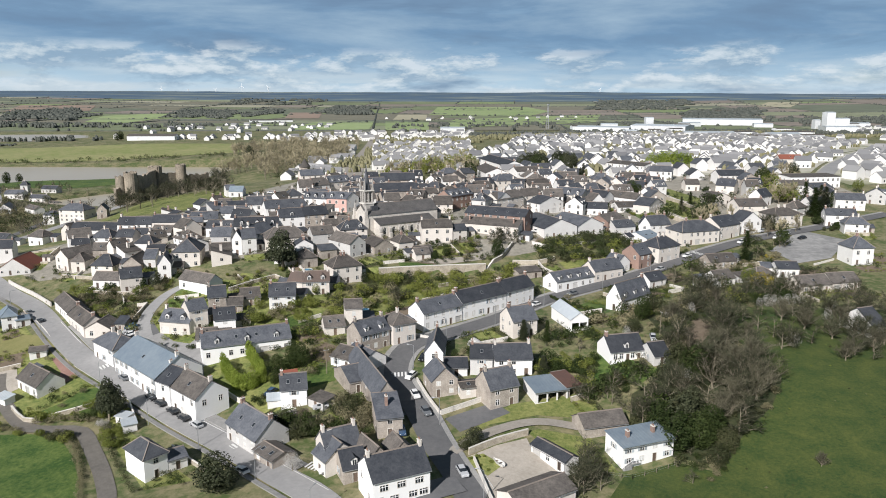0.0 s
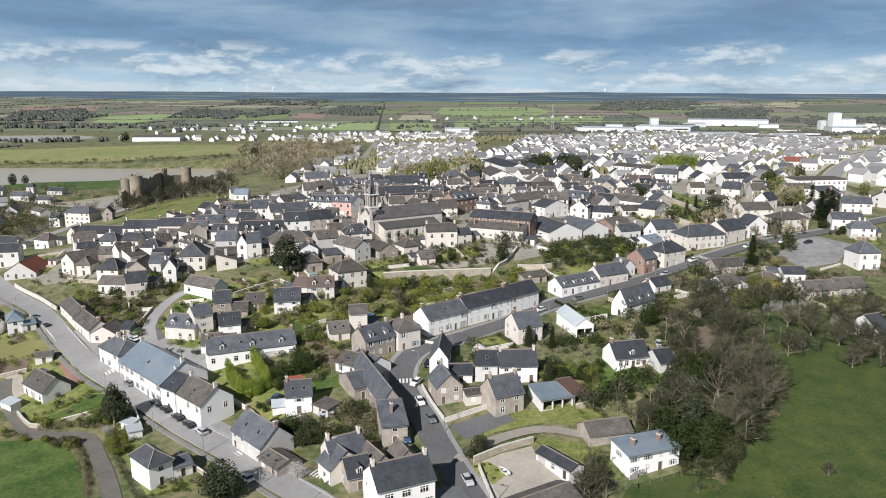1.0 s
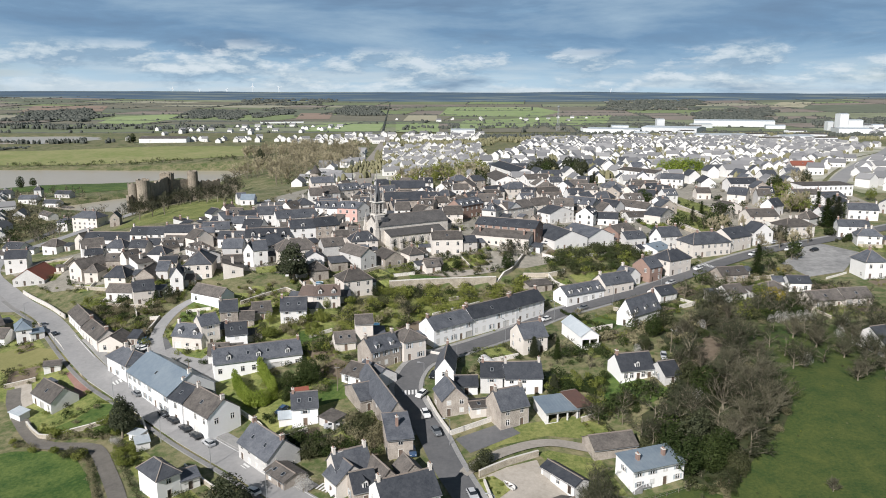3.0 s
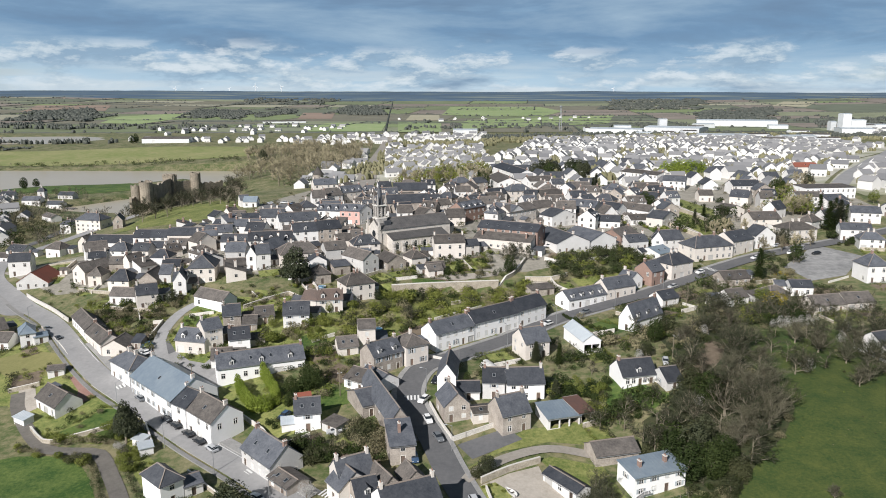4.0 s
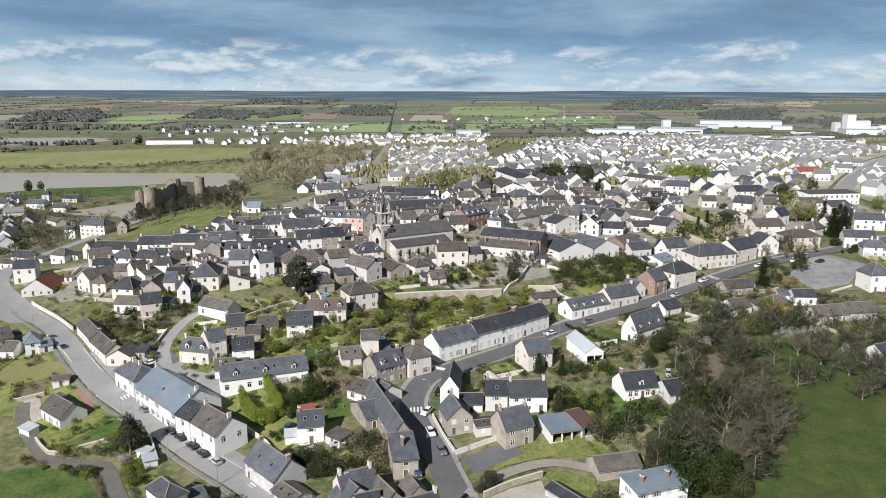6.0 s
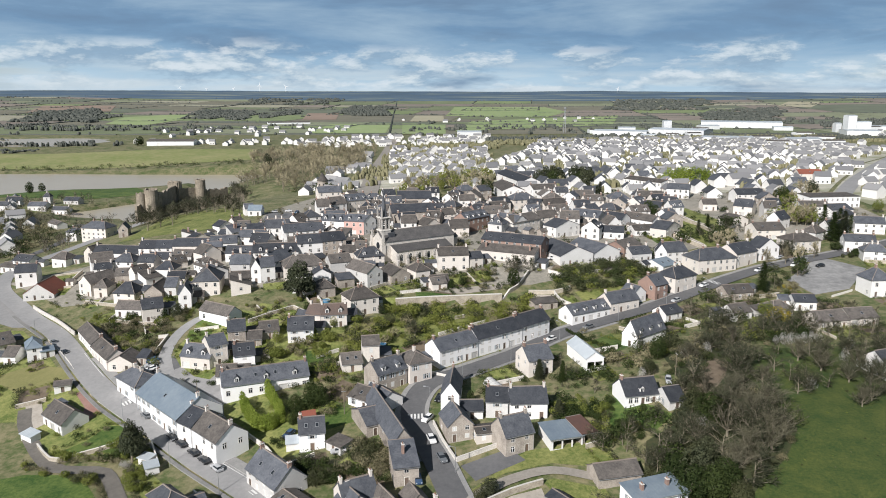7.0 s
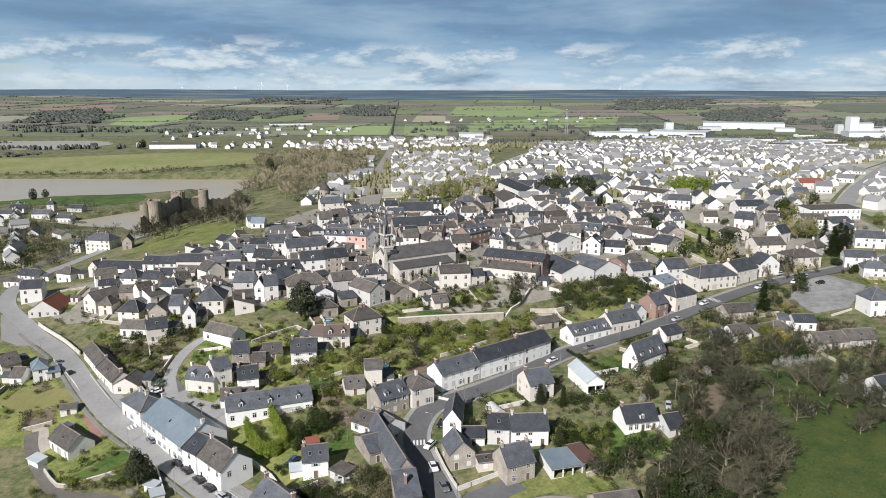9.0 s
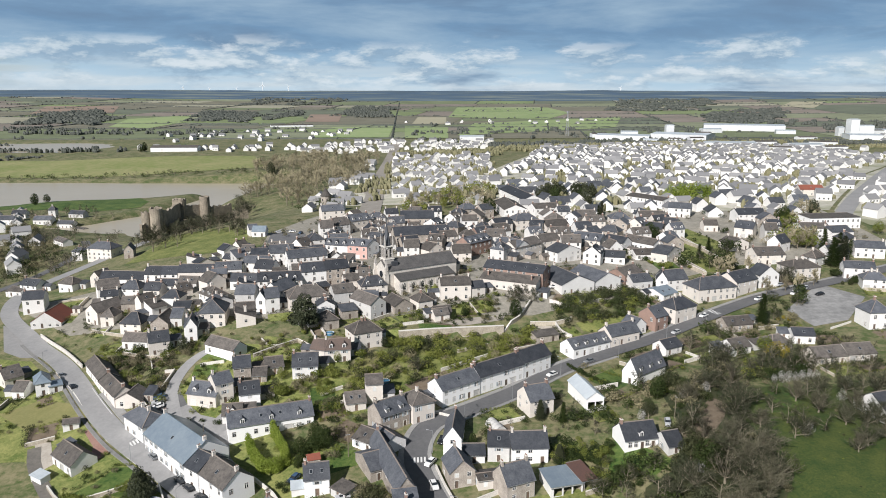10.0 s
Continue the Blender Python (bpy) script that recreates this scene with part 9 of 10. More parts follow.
scatter("light brown olive spring light", [(-74.9, 256.2), (-61.7, 262.8), (-44.1, 246.1), (-38.5, 222.9), (-48.2, 216.3), (-64.5, 231.0)], 44, 1.4, 3.8, ("orchard_bushes", "yellow-green bushes in back gardens", "shrubs"), 1.0)
scatter("brown light", [(-77.1, 256.4), (-76.2, 269.4), (-64.2, 274.6), (-57.5, 263.0), (-65.4, 260.5)], 10, 0.8, 1.8)
plant("limbs", 84.5, 148.5, 3.6, 1.0)
plant("cedar", -61.5, 274.8, 16, 1.15)
plant("cedar", -88.0, 180.0, 12.5, 0.72)
plant("cedar", -86.4, 181.4, 9.5, 0.8)
plant("round", -48.8, 144.6, 9.5, 1.35)
plant("round", -50.8, 146.6, 7.5, 1.2)
plant("round", -105.8, 263.1, 6.5)
plant("round", -110.7, 263.2, 5)
plant("round", 22.8, 294.3, 8)
plant("round", -56.9, 264.9, 4)
plant("conifer", 192.6, 386.6, 15)
plant("conifer", 200.6, 386.1, 13)
plant("conifer", 89.2, 474.4, 10)
plant("round", 19.0, 493.9, 13)
plant("conifer", 16.3, 504.8, 12)
plant("conifer", 123.1, 290.2, 14)
plant("conifer", 126.1, 383.0, 8)
plant("round", 109.9, 424.1, 10)
plant("round", 113.0, 421.0, 8)
plant("conifer", 32.1, 212.7, 7)
plant("round", 27.4, 221.0, 4)
plant("blossom", -33.6, 150.5, 5)
plant("yellow", 116.3, 258.5, 7, 1.3)
plant("yellow", 136.4, 294.9, 2)
plant("yellow", 135.0, 297.2, 2)
plant("yellow", 131.9, 295.2, 2)
plant("yellow", 53.1, 168.3, 3)
plant("spring", 114.0, 264.3, 8)
plant("round", 7.1, 157.7, 5)
plant("round", 8.4, 158.9, 4.5)
plant("round", 3.8, 201.2, 4)
plant("round", -40.8, 201.9, 8)
plant("round", -44.0, 205.5, 7)
plant("round", -47.8, 199.6, 6)
plant("round", 1.8, 293.2, 5)
plant("round", -2.8, 290.1, 4)
plant("blossom", 128.8, 232.3, 5)
plant("twiggy", -65.1, 228.9, 5)
plant("spring", -143.5, 275.6, 4)
plant("spring", -136.4, 261.0, 6)
plant("round", -426.0, 717.5, 12)
plant("round", -429.0, 745.0, 9)
plant("round", -513.5, 1188.3, 16)
plant("round", -515.6, 1178.2, 14)
plant("round", -238.1, 915.3, 17)
plant("round", 60.6, 556.1, 12)
plant("round", 69.2, 539.8, 13)
plant("round", 89.9, 527.4, 14)
plant("round", 87.5, 537.5, 12)
plant("spring", 171.4, 572.0, 11)
plant("round", 172.2, 553.1, 11)
plant("spring", 181.2, 561.7, 11)
plant("round", 182.5, 552.5, 10)
plant("spring", 244.7, 429.5, 9)
plant("round", 208.2, 389.4, 9)
plant("bare", 68.6, 202.0, 10)
plant("twiggy", 58.7, 229.3, 8)
plant("blossom", -65.5, 192.9, 3)


plant("twiggy", 55.5, 146.6, 3.4, 1.2)
for x, y, h in ((127.6, 355.5, 8.5), (133.1, 355.7, 9.5), (141.6, 355.7, 9.0), (149.2, 329.7, 8.0), (156.0, 332.1, 8.5), (166.2, 338.7, 8.0), (139.0, 325.7, 8.5)):
    plant("pale", x, y, h, 0.8)
plant("twiggy", 34.5, 143.5, 5.5, 1.1)
plant("limbs", 30.8, 143.2, 6.5, 1.0)
plant("olive_tree", 5.2, 156.4, 3.6, 1.0)
for x, y, h in ((6.6, 152.2, 0.9), (8.2, 152.9, 1.1), (9.8, 153.2, 0.8), (8.6, 149.6, 0.9), (10.4, 148.2, 0.7), (11.2, 151.2, 0.8)):
    plant("light", x, y, h)


# gardens and trees round the car park and the walled gardens
plant("conifer", 135.2, 396.4, 8)
plant("conifer", 189.4, 369.5, 15, 1.2)
plant("conifer", 197.9, 376, 14, 1.2)
scatter('pale spring pale light', [(169.2, 401.8), (187.2, 413.0), (208.1, 431.1), (194.4, 401.0), (180.0, 395.9)], 14, 7, 10)
scatter('twiggy bare', [(150.8, 341), (168.4, 349), (176.3, 360.8), (158.1, 353.9)], 9, 5, 8, ('pollard_trees', 'bare pollarded trees beside a car park', 'wood'), 1.0)
scatter('shrub round olive', [(175.7, 339.2), (186.0, 338.9), (192.3, 351.4), (182.5, 353.5)], 14, 2, 4)
scatter('shrub olive light', [(96.6, 236.8), (107.8, 239.6), (114.3, 251.7), (103.9, 256.0)], 20, 2.5, 4.5, ('tall_hedge_bushes', 'tall dark green hedge bushes behind gardens', 'shrubs'), 1.0)
scatter('twiggy bare', [(84.7, 237.1), (95.1, 240.6), (106.0, 267.3), (97.1, 272.4)], 10, 5, 8, ('hedge_trees', 'bare trees along garden hedges', 'wood'), 1.0)
scatter('bare twiggy shrub', [(126, 392), (150, 402), (138, 364), (124, 362)], 14, 4, 8, ('walled_garden_trees', 'bare trees in a walled town garden', 'wood'), 1.0)
scatter('twiggy shrub olive', [(130, 292), (141, 306), (150, 312), (166, 335), (172, 340), (160, 348), (130, 312)], 22, 2, 6, ('car_park_bushes', 'bushes and bare trees beside a car park', 'shrubs'), 1.0)
scatter('shrub olive brown', [(104, 284), (140, 300), (138, 280), (118, 270)], 24, 1.5, 3.5, ('roadside_bushes', 'low green bushes below a street', 'shrubs'), 1.0)

scatter('bare twiggy bare shrub', [(-300, 395), (-222, 385), (-212, 450), (-240, 520), (-320, 530)], 80, 6, 10, ("quay_trees", "dark bare trees beside the river lane", "wood"), 0.4)
scatter('olive brown twiggy olive brown', [(-273, 414), (-330, 500), (-366, 590), (-345, 580), (-293, 500), (-268, 486), (-262, 465), (-258, 440)], 190, 3, 6, ('river_thicket', 'dark brown thicket along the river lane', 'wood'), 0.6)
scatter('bare', [(-216, 440), (-180, 452), (-150, 470), (-168, 492), (-207, 470)], 22, 6, 10, ("castle_trees", "bare trees below the castle walls", "wood"), 0.8)

# ---- gardens: plots, hedges, undergrowth ----
HEDGE = []
g_rng = random.Random(23)


def hedge(p, q, height, kind="shrub"):
    p, q = Vector(p), Vector(q)
    n = max(2, int((q - p).length / 1.35))
    for k in range(n + 1):
        c = p.lerp(q, k / n)
        if not blocked(c.x, c.y, 0.3):
            plant(kind, c.x + g_rng.uniform(-0.2, 0.2), c.y + g_rng.uniform(-0.2, 0.2), height * g_rng.uniform(0.8, 1.2), 0.9, bulk=HEDGE)


def garden(x, y, yaw, w, d):
    """A plot with lawn, soil or gravel and a hedge or wall on its sides."""
    a = radians(yaw)
    u, n = Vector((math.cos(a), math.sin(a))), Vector((-math.sin(a), math.cos(a)))
    c = Vector((x, y))
    corner = [c + u * (sx * w / 2) + n * (sy * d / 2) for sx, sy in ((-1, -1), (1, -1), (1, 1), (-1, 1))]
    mids = [(p + q) / 2 for p, q in zip(corner, corner[1:] + corner[:1])]
    if any(blocked(p.x, p.y, -0.2) or any(inside(p.x, p.y, o) for o in KEEP_CLEAR) for p in corner + mids + [c]):
        return False
    mat, label = g_rng.choice(((M_LAWN, "small green garden lawn"), (M_LAWN, "mossy garden lawn behind a house"), (M_SOIL, "dug brown vegetable plot"), (M_LAWN, "rough green lawn beside a house"), (M_SOIL, "brown garden beds beside a house")))
    drape("garden_plot", [(p.x, p.y) for p in corner], mat, label, "garden", lift=0.07 + 0.02 * g_rng.random(), step=3.2)
    for i in range(4):
        r = g_rng.random()
        p, q = corner[i], corner[(i + 1) % 4]
        if r < 0.52:
            hedge(p, q, g_rng.uniform(1.2, 2.2), g_rng.choice(("shrub", "light", "light", "olive")))
        elif r < 0.64:
            wall_line("garden_wall", [tuple(p), tuple(q)], g_rng.uniform(0.9, 1.7), 0.3, g_rng.choice((M_STONEWALL, M_WHITEWALL)), "weathered garden wall between two plots")
    for _ in range(g_rng.randrange(2, 6)):
        p = c + u * g_rng.uniform(-0.45, 0.45) * w + n * g_rng.uniform(-0.45, 0.45) * d
        plant(g_rng.choice(("shrub", "light", "olive", "brown")), p.x, p.y, g_rng.uniform(0.8, 2.4), bulk=HEDGE)
    return True


made_gardens = 0
for inv, x0, x1, y0, y1, c in BOXES:
    if c.y > 345 or math.hypot(c.x, c.y) > 385:
        continue
    m = inv.inverted()
    yaw = math.degrees(m.to_euler().z)
    for lx, ly, w, d in ((0, y1 + 7, (x1 - x0) * 1.1, 11), (x1 + 6.5, y1 / 2, 9, 10), (x0 - 6.5, y1 / 2, 9, 10), (0, y0 - 5.5, (x1 - x0), 7)):
        p = m @ Vector(((x0 + x1) / 2 * 0 + lx, ly, 0))
        if g_rng.random() < 0.75 and not any(math.hypot(p.x - a, p.y - b) < 9 for a, b in PLOTS) and garden(p.x, p.y, yaw, w, d):
            PLOTS.append((p.x, p.y))
            made_gardens += 1
for line, tall, kind in (([(-118, 180.5), (-106.4, 176.9), (-98, 174.6), (-91, 166.5), (-82.6, 152.6), (-77, 139), (-75, 110)], 1.6, "brown"), ([(-117, 181.5), (-106, 178), (-97.5, 175.4), (-90.0, 167), (-81.6, 152)], 1.3, "olive"),
                         ([(-116.6, 184.5), (-106.4, 181.2), (-98, 181), (-92, 179.5)], 2.2, "brown"), ([(-113, 186), (-107, 183.5), (-104, 183)], 2.8, "light"),
                         ([(-83.2, 168.6), (-76.2, 157.2), (-68.1, 146.4)], 1.5, "olive"), ([(-68.1, 146), (-61, 148.8), (-57, 153.5)], 1.3, "shrub"), ([(-103.5, 199.6), (-95, 198.4), (-92, 190)], 1.5, "light"), ([(-112, 190), (-106, 195), (-103.5, 199)], 1.5, "shrub")):
    for p, q in zip(line, line[1:]):
        hedge(p, q, tall, kind)
hedge((-64, 158), (-58, 148), 1.2, "shrub")
scatter("light olive shrub light brown", [(-136, 206), (-124, 196), (-112, 185), (-95, 181), (-88, 190), (-97, 199), (-109, 207), (-124, 222), (-150, 245), (-200, 270), (-200, 235), (-160, 208)], 70, 0.7, 2.2, ("meadow_bushes", "small light green bushes on rough grass", "shrubs"), 1.0)
scatter("light shrub olive", [(-92, 212), (-98, 240), (-96, 258), (-84, 266), (-60, 262), (-52, 240), (-62, 222), (-76, 212)], 45, 0.8, 2.4, ("cottage_bushes", "small green bushes between cottages", "shrubs"), 1.0)
scatter("light shrub olive", [(-90, 184), (-64, 158), (-56, 150), (-66, 147), (-81, 167)], 26, 0.8, 2.0, ("trackside_bushes", "small green bushes beside a track", "shrubs"), 1.0)
join_plants("garden_hedges", HEDGE, "clipped green and brown hedges round garden plots", "hedges", 0.34, 1.25)
scatter("shrub brown light shrub", [(-180, 300), (-140, 255), (-112, 215), (-60, 190), (-20, 200), (20, 195), (60, 190), (110, 230), (130, 290), (100, 345), (40, 345), (-60, 345), (-150, 345)], 420, 0.9, 2.6, ("garden_bushes", "small green and brown bushes in town gardens", "shrubs"), 0.75)
scatter("brown olive twiggy olive shrub", [(55, 181), (66, 196), (84, 204), (88, 190), (82, 172), (72, 163), (64, 149), (52, 152), (44, 166)], 150, 1.2, 3.0, ("undergrowth", "tangled brown undergrowth beneath bare trees", "shrubs"), 1.0)
scatter("brown olive shrub", [(62, 196), (62, 228), (92, 246), (98, 236), (82, 224), (70, 202)], 60, 1.0, 2.6, ("scrub", "brown and green scrub below a street", "shrubs"), 1.0)
scatter("olive light brown olive", [(70, 120), (64, 146), (84, 170), (92, 182), (90, 200), (120, 205), (150, 190), (150, 110)], 90, 0.25, 0.6, ("meadow_tussocks", "low tufts of rough grass in a meadow", "grass tufts"), 1.0)
scatter("brown olive twiggy", [(48, 150), (60, 147), (73.5, 163), (82.5, 171), (90, 182), (88, 193), (85, 192), (86, 182), (79, 172), (70, 165), (58, 150)], 60, 0.8, 2.2, ("wood_edge", "brambles along the edge of a wood", "shrubs"), 1.0)
scatter("brown olive", [(86, 200), (86, 228), (140, 234), (140, 205), (112, 195)], 26, 0.6, 1.5, ("meadow_scrub", "low brown tussocks on an overgrown meadow", "shrubs"), 1.0)
scatter("shrub brown", [(-120, 400), (-60, 300), (20, 300), (140, 380), (240, 420), (240, 500), (0, 520), (-110, 500)], 260, 1.5, 4.0, ("old_town_greenery", "small bushes and trees between old houses", "shrubs"), 0.7)

# ---- walls, pavements, markings, cars, lamps ----
wall_line("garden_wall", [(13.1, 179.6), (-0.3, 171.6)], 1.2, 0.35, M_WHITEWALL, "long pale rendered garden wall beside a yard")
wall_line("garden_wall", [(-0.3, 171.6), (-4.0, 181.0), (-6.8, 190.0)], 1.0, 0.35, M_WHITEWALL, "low pale wall along the curving street")
wall_line("garden_wall", [(125.2, 418.7), (129.6, 406.3), (134.6, 397.1)], 2.0, 0.5, M_STONEWALL, "long pale stone wall of a town garden")
wall_line("garden_wall", [(109.0, 389.9), (114.5, 369.1), (120.6, 352.8)], 2.0, 0.5, M_STONEWALL, "long pale stone wall between town gardens")
wall_line("garden_wall", [(149.1, 285.8), (155, 289.2), (160.5, 292.6)], 0.7, 0.35, M_WHITEWALL, "low pale wall along a car park")
wall_line("garden_wall", [(28.5, 288.3), (39.0, 289.4), (46.2, 293.8)], 1.7, 0.4, M_STONEWALL, "pale stone wall at the foot of an ivy bank")
wall_line("garden_wall", [(39.0, 289.4), (40.6, 283.5), (44.5, 279.5)], 1.5, 0.4, M_WHITEWALL, "pale rendered wall of a small yard")
wall_line("garden_wall", [(6.3, 154.2), (13.1, 159.1), (20.9, 163.1)], 1.6, 0.4, M_STONEWALL, "stone wall between a gravel yard and a lane")
wall_line("garden_wall", [(7.4, 152.0), (9.6, 141.0), (12, 130)], 1.0, 0.35, M_WHITEWALL, "low pale wall between street and yard")
wall_line("garden_wall", [(-60.5, 190.4), (-51.5, 181.6), (-46.5, 174.8), (-42.0, 175.0), (-37.9, 177.5)], 1.3, 0.3, M_WHITEWALL, "white curving garden wall by a small house")
wall_line("garden_wall", [(-184, 302), (-164, 284), (-146, 263.5)], 1.5, 0.4, M_WHITEWALL, "pale rendered wall along the west road")
wall_line("garden_wall", [(-155.6, 262.0), (-138.5, 242.0), (-116.5, 216.4)], 0.9, 0.3, M_STONEWALL, "low stone wall along the west road")
wall_line("garden_wall", [(-92, 190), (-101, 186), (-110, 183)], 1.3, 0.4, M_STONEWALL, "rough stone wall round a grassy garden")
wall_line("garden_wall", [(-66, 165), (-56, 155), (-48, 148)], 1.1, 0.3, M_STONEWALL, "low stone garden wall beside the road")
wall_line("garden_wall", [(-8.5, 219.6), (-1.0, 216.0)], 0.9, 0.3, M_WHITEWALL, "low white wall at the bend of the street")
wall_line("garden_wall", [(-121, 192), (-113, 184), (-108, 183)], 1.3, 0.4, M_STONEWALL, "old stone wall beside a farm track")
wall_line("garden_wall", [(126.7, 426), (132.9, 391.9), (138.2, 363.8)], 2.0, 0.4, M_STONEWALL, "high old stone wall round a town garden")
wall_line("garden_wall", [(-93.9, 233.9), (-89.7, 228.5), (-83.7, 225.5), (-80.3, 228.8), (-78.2, 232.1)], 1.0, 0.35, M_WHITEWALL, "low cream wall curving round a cottage")
wall_line("garden_wall", [(-76.9, 255.6), (-69.9, 261.3), (-62.6, 266.9)], 1.4, 0.35, M_STONEWALL, "old stone wall between back gardens")
wall_line("garden_wall", [(-95.5, 251.7), (-86.9, 252.8)], 1.1, 0.35, M_WHITEWALL, "low pale wall round a cottage garden")
wall_line("garden_wall", [(-132.9, 269.6), (-119.8, 262.4), (-110.3, 260.4)], 1.2, 0.35, M_STONEWALL, "rough stone wall across garden plots")
wall_line("garden_wall", [(-160.9, 300.7), (-138.1, 286.2)], 1.3, 0.35, M_STONEWALL, "old stone wall below crowded houses")
wall_line("garden_wall", [(-57.5, 263.0), (-62.6, 266.9)], 1.4, 0.35, M_STONEWALL, "old stone wall between back gardens")
wall_line("garden_wall", [(-77.0, 268.1), (-72.3, 262.6), (-66.4, 264.5)], 0.9, 0.35, M_STONEWALL, "low stone edging of a garden path")
wall_line("garden_wall", [(-47.2, 230.3), (-40.3, 234.9)], 1.2, 0.35, M_WHITEWALL, "pale wall between back gardens")
wall_line("garden_wall", [(-98.9, 218.4), (-105.3, 227.4), (-112.9, 237.0)], 1.1, 0.35, M_STONEWALL, "stone wall beside a curving lane")
wall_line("garden_wall", [(10.7, 272.1), (-1.2, 264.3)], 1.3, 0.35, M_STONEWALL, "stone wall climbing a bushy slope")
wall_line("garden_wall", [(-40.6, 224.5), (-32.0, 230.0)], 1.3, 0.35, M_WHITEWALL, "pale garden wall behind street houses")
wall_line("garden_wall", [(110.4, 395), (121.0, 356)], 1.8, 0.4, M_STONEWALL, "high old stone wall between town gardens")
ribbon("pavement", MAIN[3:], 1.6, M_PAVE, "narrow paved footway along the street", "pavement", lift=0.22, side=4.3, thick=0.3)
ribbon("pavement", MAIN[1:11], 1.2, M_PAVE, "narrow paved footway along the street", "pavement", lift=0.22, side=-4.1, thick=0.3)
ribbon("pavement", WEST[2:8], 3.2, M_PAVE, "paved footway with parked cars along white houses", "pavement", lift=0.22, side=-5.4, thick=0.3)
ribbon("pavement", WEST[1:10], 1.2, M_PAVE, "narrow paved footway along the west road", "pavement", lift=0.22, side=4.5, thick=0.3)


def crossing(x, y, yaw, count, length=2.6):
    """A zebra crossing; x is along the line of stripes."""
    a = radians(yaw)
    u, n = Vector((math.cos(a), math.sin(a))), Vector((-math.sin(a), math.cos(a)))
    c = Vector((x, y))
    hold = new("zebra_crossing")
    for k in range(count):
        p = c + u * (k - (count - 1) / 2) * 1.0
        bm = bmesh.new()
        vs = []
        for q in (p - u * 0.27 - n * length / 2, p + u * 0.27 - n * length / 2, p + u * 0.27 + n * length / 2, p - u * 0.27 + n * length / 2):
            hits = [ground((q + u * s).x, (q + u * s).y) for s in (-3.5, 0, 3.5)]
            vs.append(bm.verts.new((q.x, q.y, ground(q.x, q.y) * 0.4 + max(hits) * 0.6 + 0.19)))
        bm.faces.new(vs)
        finish("stripe", bm, M_PAINT, hold)
    tagged(hold, "white painted stripes of a zebra crossing on asphalt", "zebra crossing", kind="structure")


crossing(-12.6, 193.6, 4, 6)
crossing(-103.5, 208.5, 40, 6)
crossing(-51, 163, 45, 5)
crossing(-29, 151.5, -35, 4)
crossing(109, 305, 125, 6)
ribbon("edge_line", WEST[1:9], 0.16, M_PAINT, "white painted edge line on the road", "road marking", lift=0.22, side=-3.3)
ribbon("edge_line", WEST[1:7], 0.16, M_PAINT, "white painted edge line on the road", "road marking", lift=0.22, side=3.3)
ribbon("edge_line", [(10.3, 141), (7.2, 150)], 0.16, M_PAINT, "white painted edge line on the road", "road marking", lift=0.22, side=-1.0)


def car_meshes(paint, tall=1.45, length=4.2):
    """Body with sloped bonnet and glasshouse, glass, wheels."""
    prof = [(-length / 2, 0.35), (-length / 2 + 0.05, 0.75), (-length / 2 + 0.25, 0.92), (-0.75, 1.0), (length / 2 - 0.45, 0.98), (length / 2 - 0.02, 0.85), (length / 2, 0.35)]
    if tall > 1.7:
        prof[3] = (-1.0, 1.05)
    bm = bmesh.new()
    rows = [[bm.verts.new((x, s * 0.86, z)) for x, z in prof] for s in (-1, 1)]
    for i in range(len(prof) - 1):
        bm.faces.new((rows[0][i], rows[0][i + 1], rows[1][i + 1], rows[1][i]))
    bm.faces.new(rows[0][::-1])
    bm.faces.new(rows[1])
    bm.faces.new((rows[0][0], rows[1][0], rows[1][-1], rows[0][-1]))
    roof0, roof1 = (-0.2, length / 2 - 0.75) if tall < 1.7 else (-0.55, length / 2 - 0.35)
    lo = [bm.verts.new((x, s * 0.66, tall - 0.03)) for x, s in ((roof0, -1), (roof1, -1), (roof1, 1), (roof0, 1))]
    hi = [bm.verts.new((v.co.x * 0.97, v.co.y * 0.93, tall)) for v in lo]
    bm.faces.new(hi)
    for i in range(4):
        bm.faces.new((lo[i], lo[(i + 1) % 4], hi[(i + 1) % 4], hi[i]))
    bmesh.ops.recalc_face_normals(bm, faces=bm.faces[:])
    body = mesh_of("body", bm, [paint])
    bm = bmesh.new()
    low = [bm.verts.new(p) for p in ((-0.85 if tall < 1.7 else -1.1, -0.8, 0.98), (length / 2 - 0.3, -0.8, 0.96), (length / 2 - 0.3, 0.8, 0.96), (-0.85 if tall < 1.7 else -1.1, 0.8, 0.98))]
    top = [bm.verts.new((x, s * 0.66, tall - 0.035)) for x, s in ((roof0, -1), (roof1, -1), (roof1, 1), (roof0, 1))]
    for i in range(4):
        bm.faces.new((low[i], low[(i + 1) % 4], top[(i + 1) % 4], top[i]))
    glass = mesh_of("cabin_glass", bm, [M_GLASS])
    return body, glass


bm = bmesh.new()
bmesh.ops.create_cone(bm, cap_ends=True, segments=14, radius1=0.32, radius2=0.32, depth=0.2, matrix=Matrix.Rotation(math.pi / 2, 4, "X"))
TYRE = mesh_of("wheel", bm, [M_RUBBER])
bm = bmesh.new()
bmesh.ops.create_cone(bm, cap_ends=True, segments=12, radius1=0.19, radius2=0.17, depth=0.215, matrix=Matrix.Rotation(math.pi / 2, 4, "X"))
RIM = mesh_of("rim", bm, [M_STEEL])
bm = bmesh.new()
box(bm, -0.03, 0.03, -0.16, 0.16, -0.06, 0.06)
LIGHT = mesh_of("headlight", bm, [M_WHITEPAINT])
CARS = {k: car_meshes(p) for k, p in CAR_PAINT.items()}
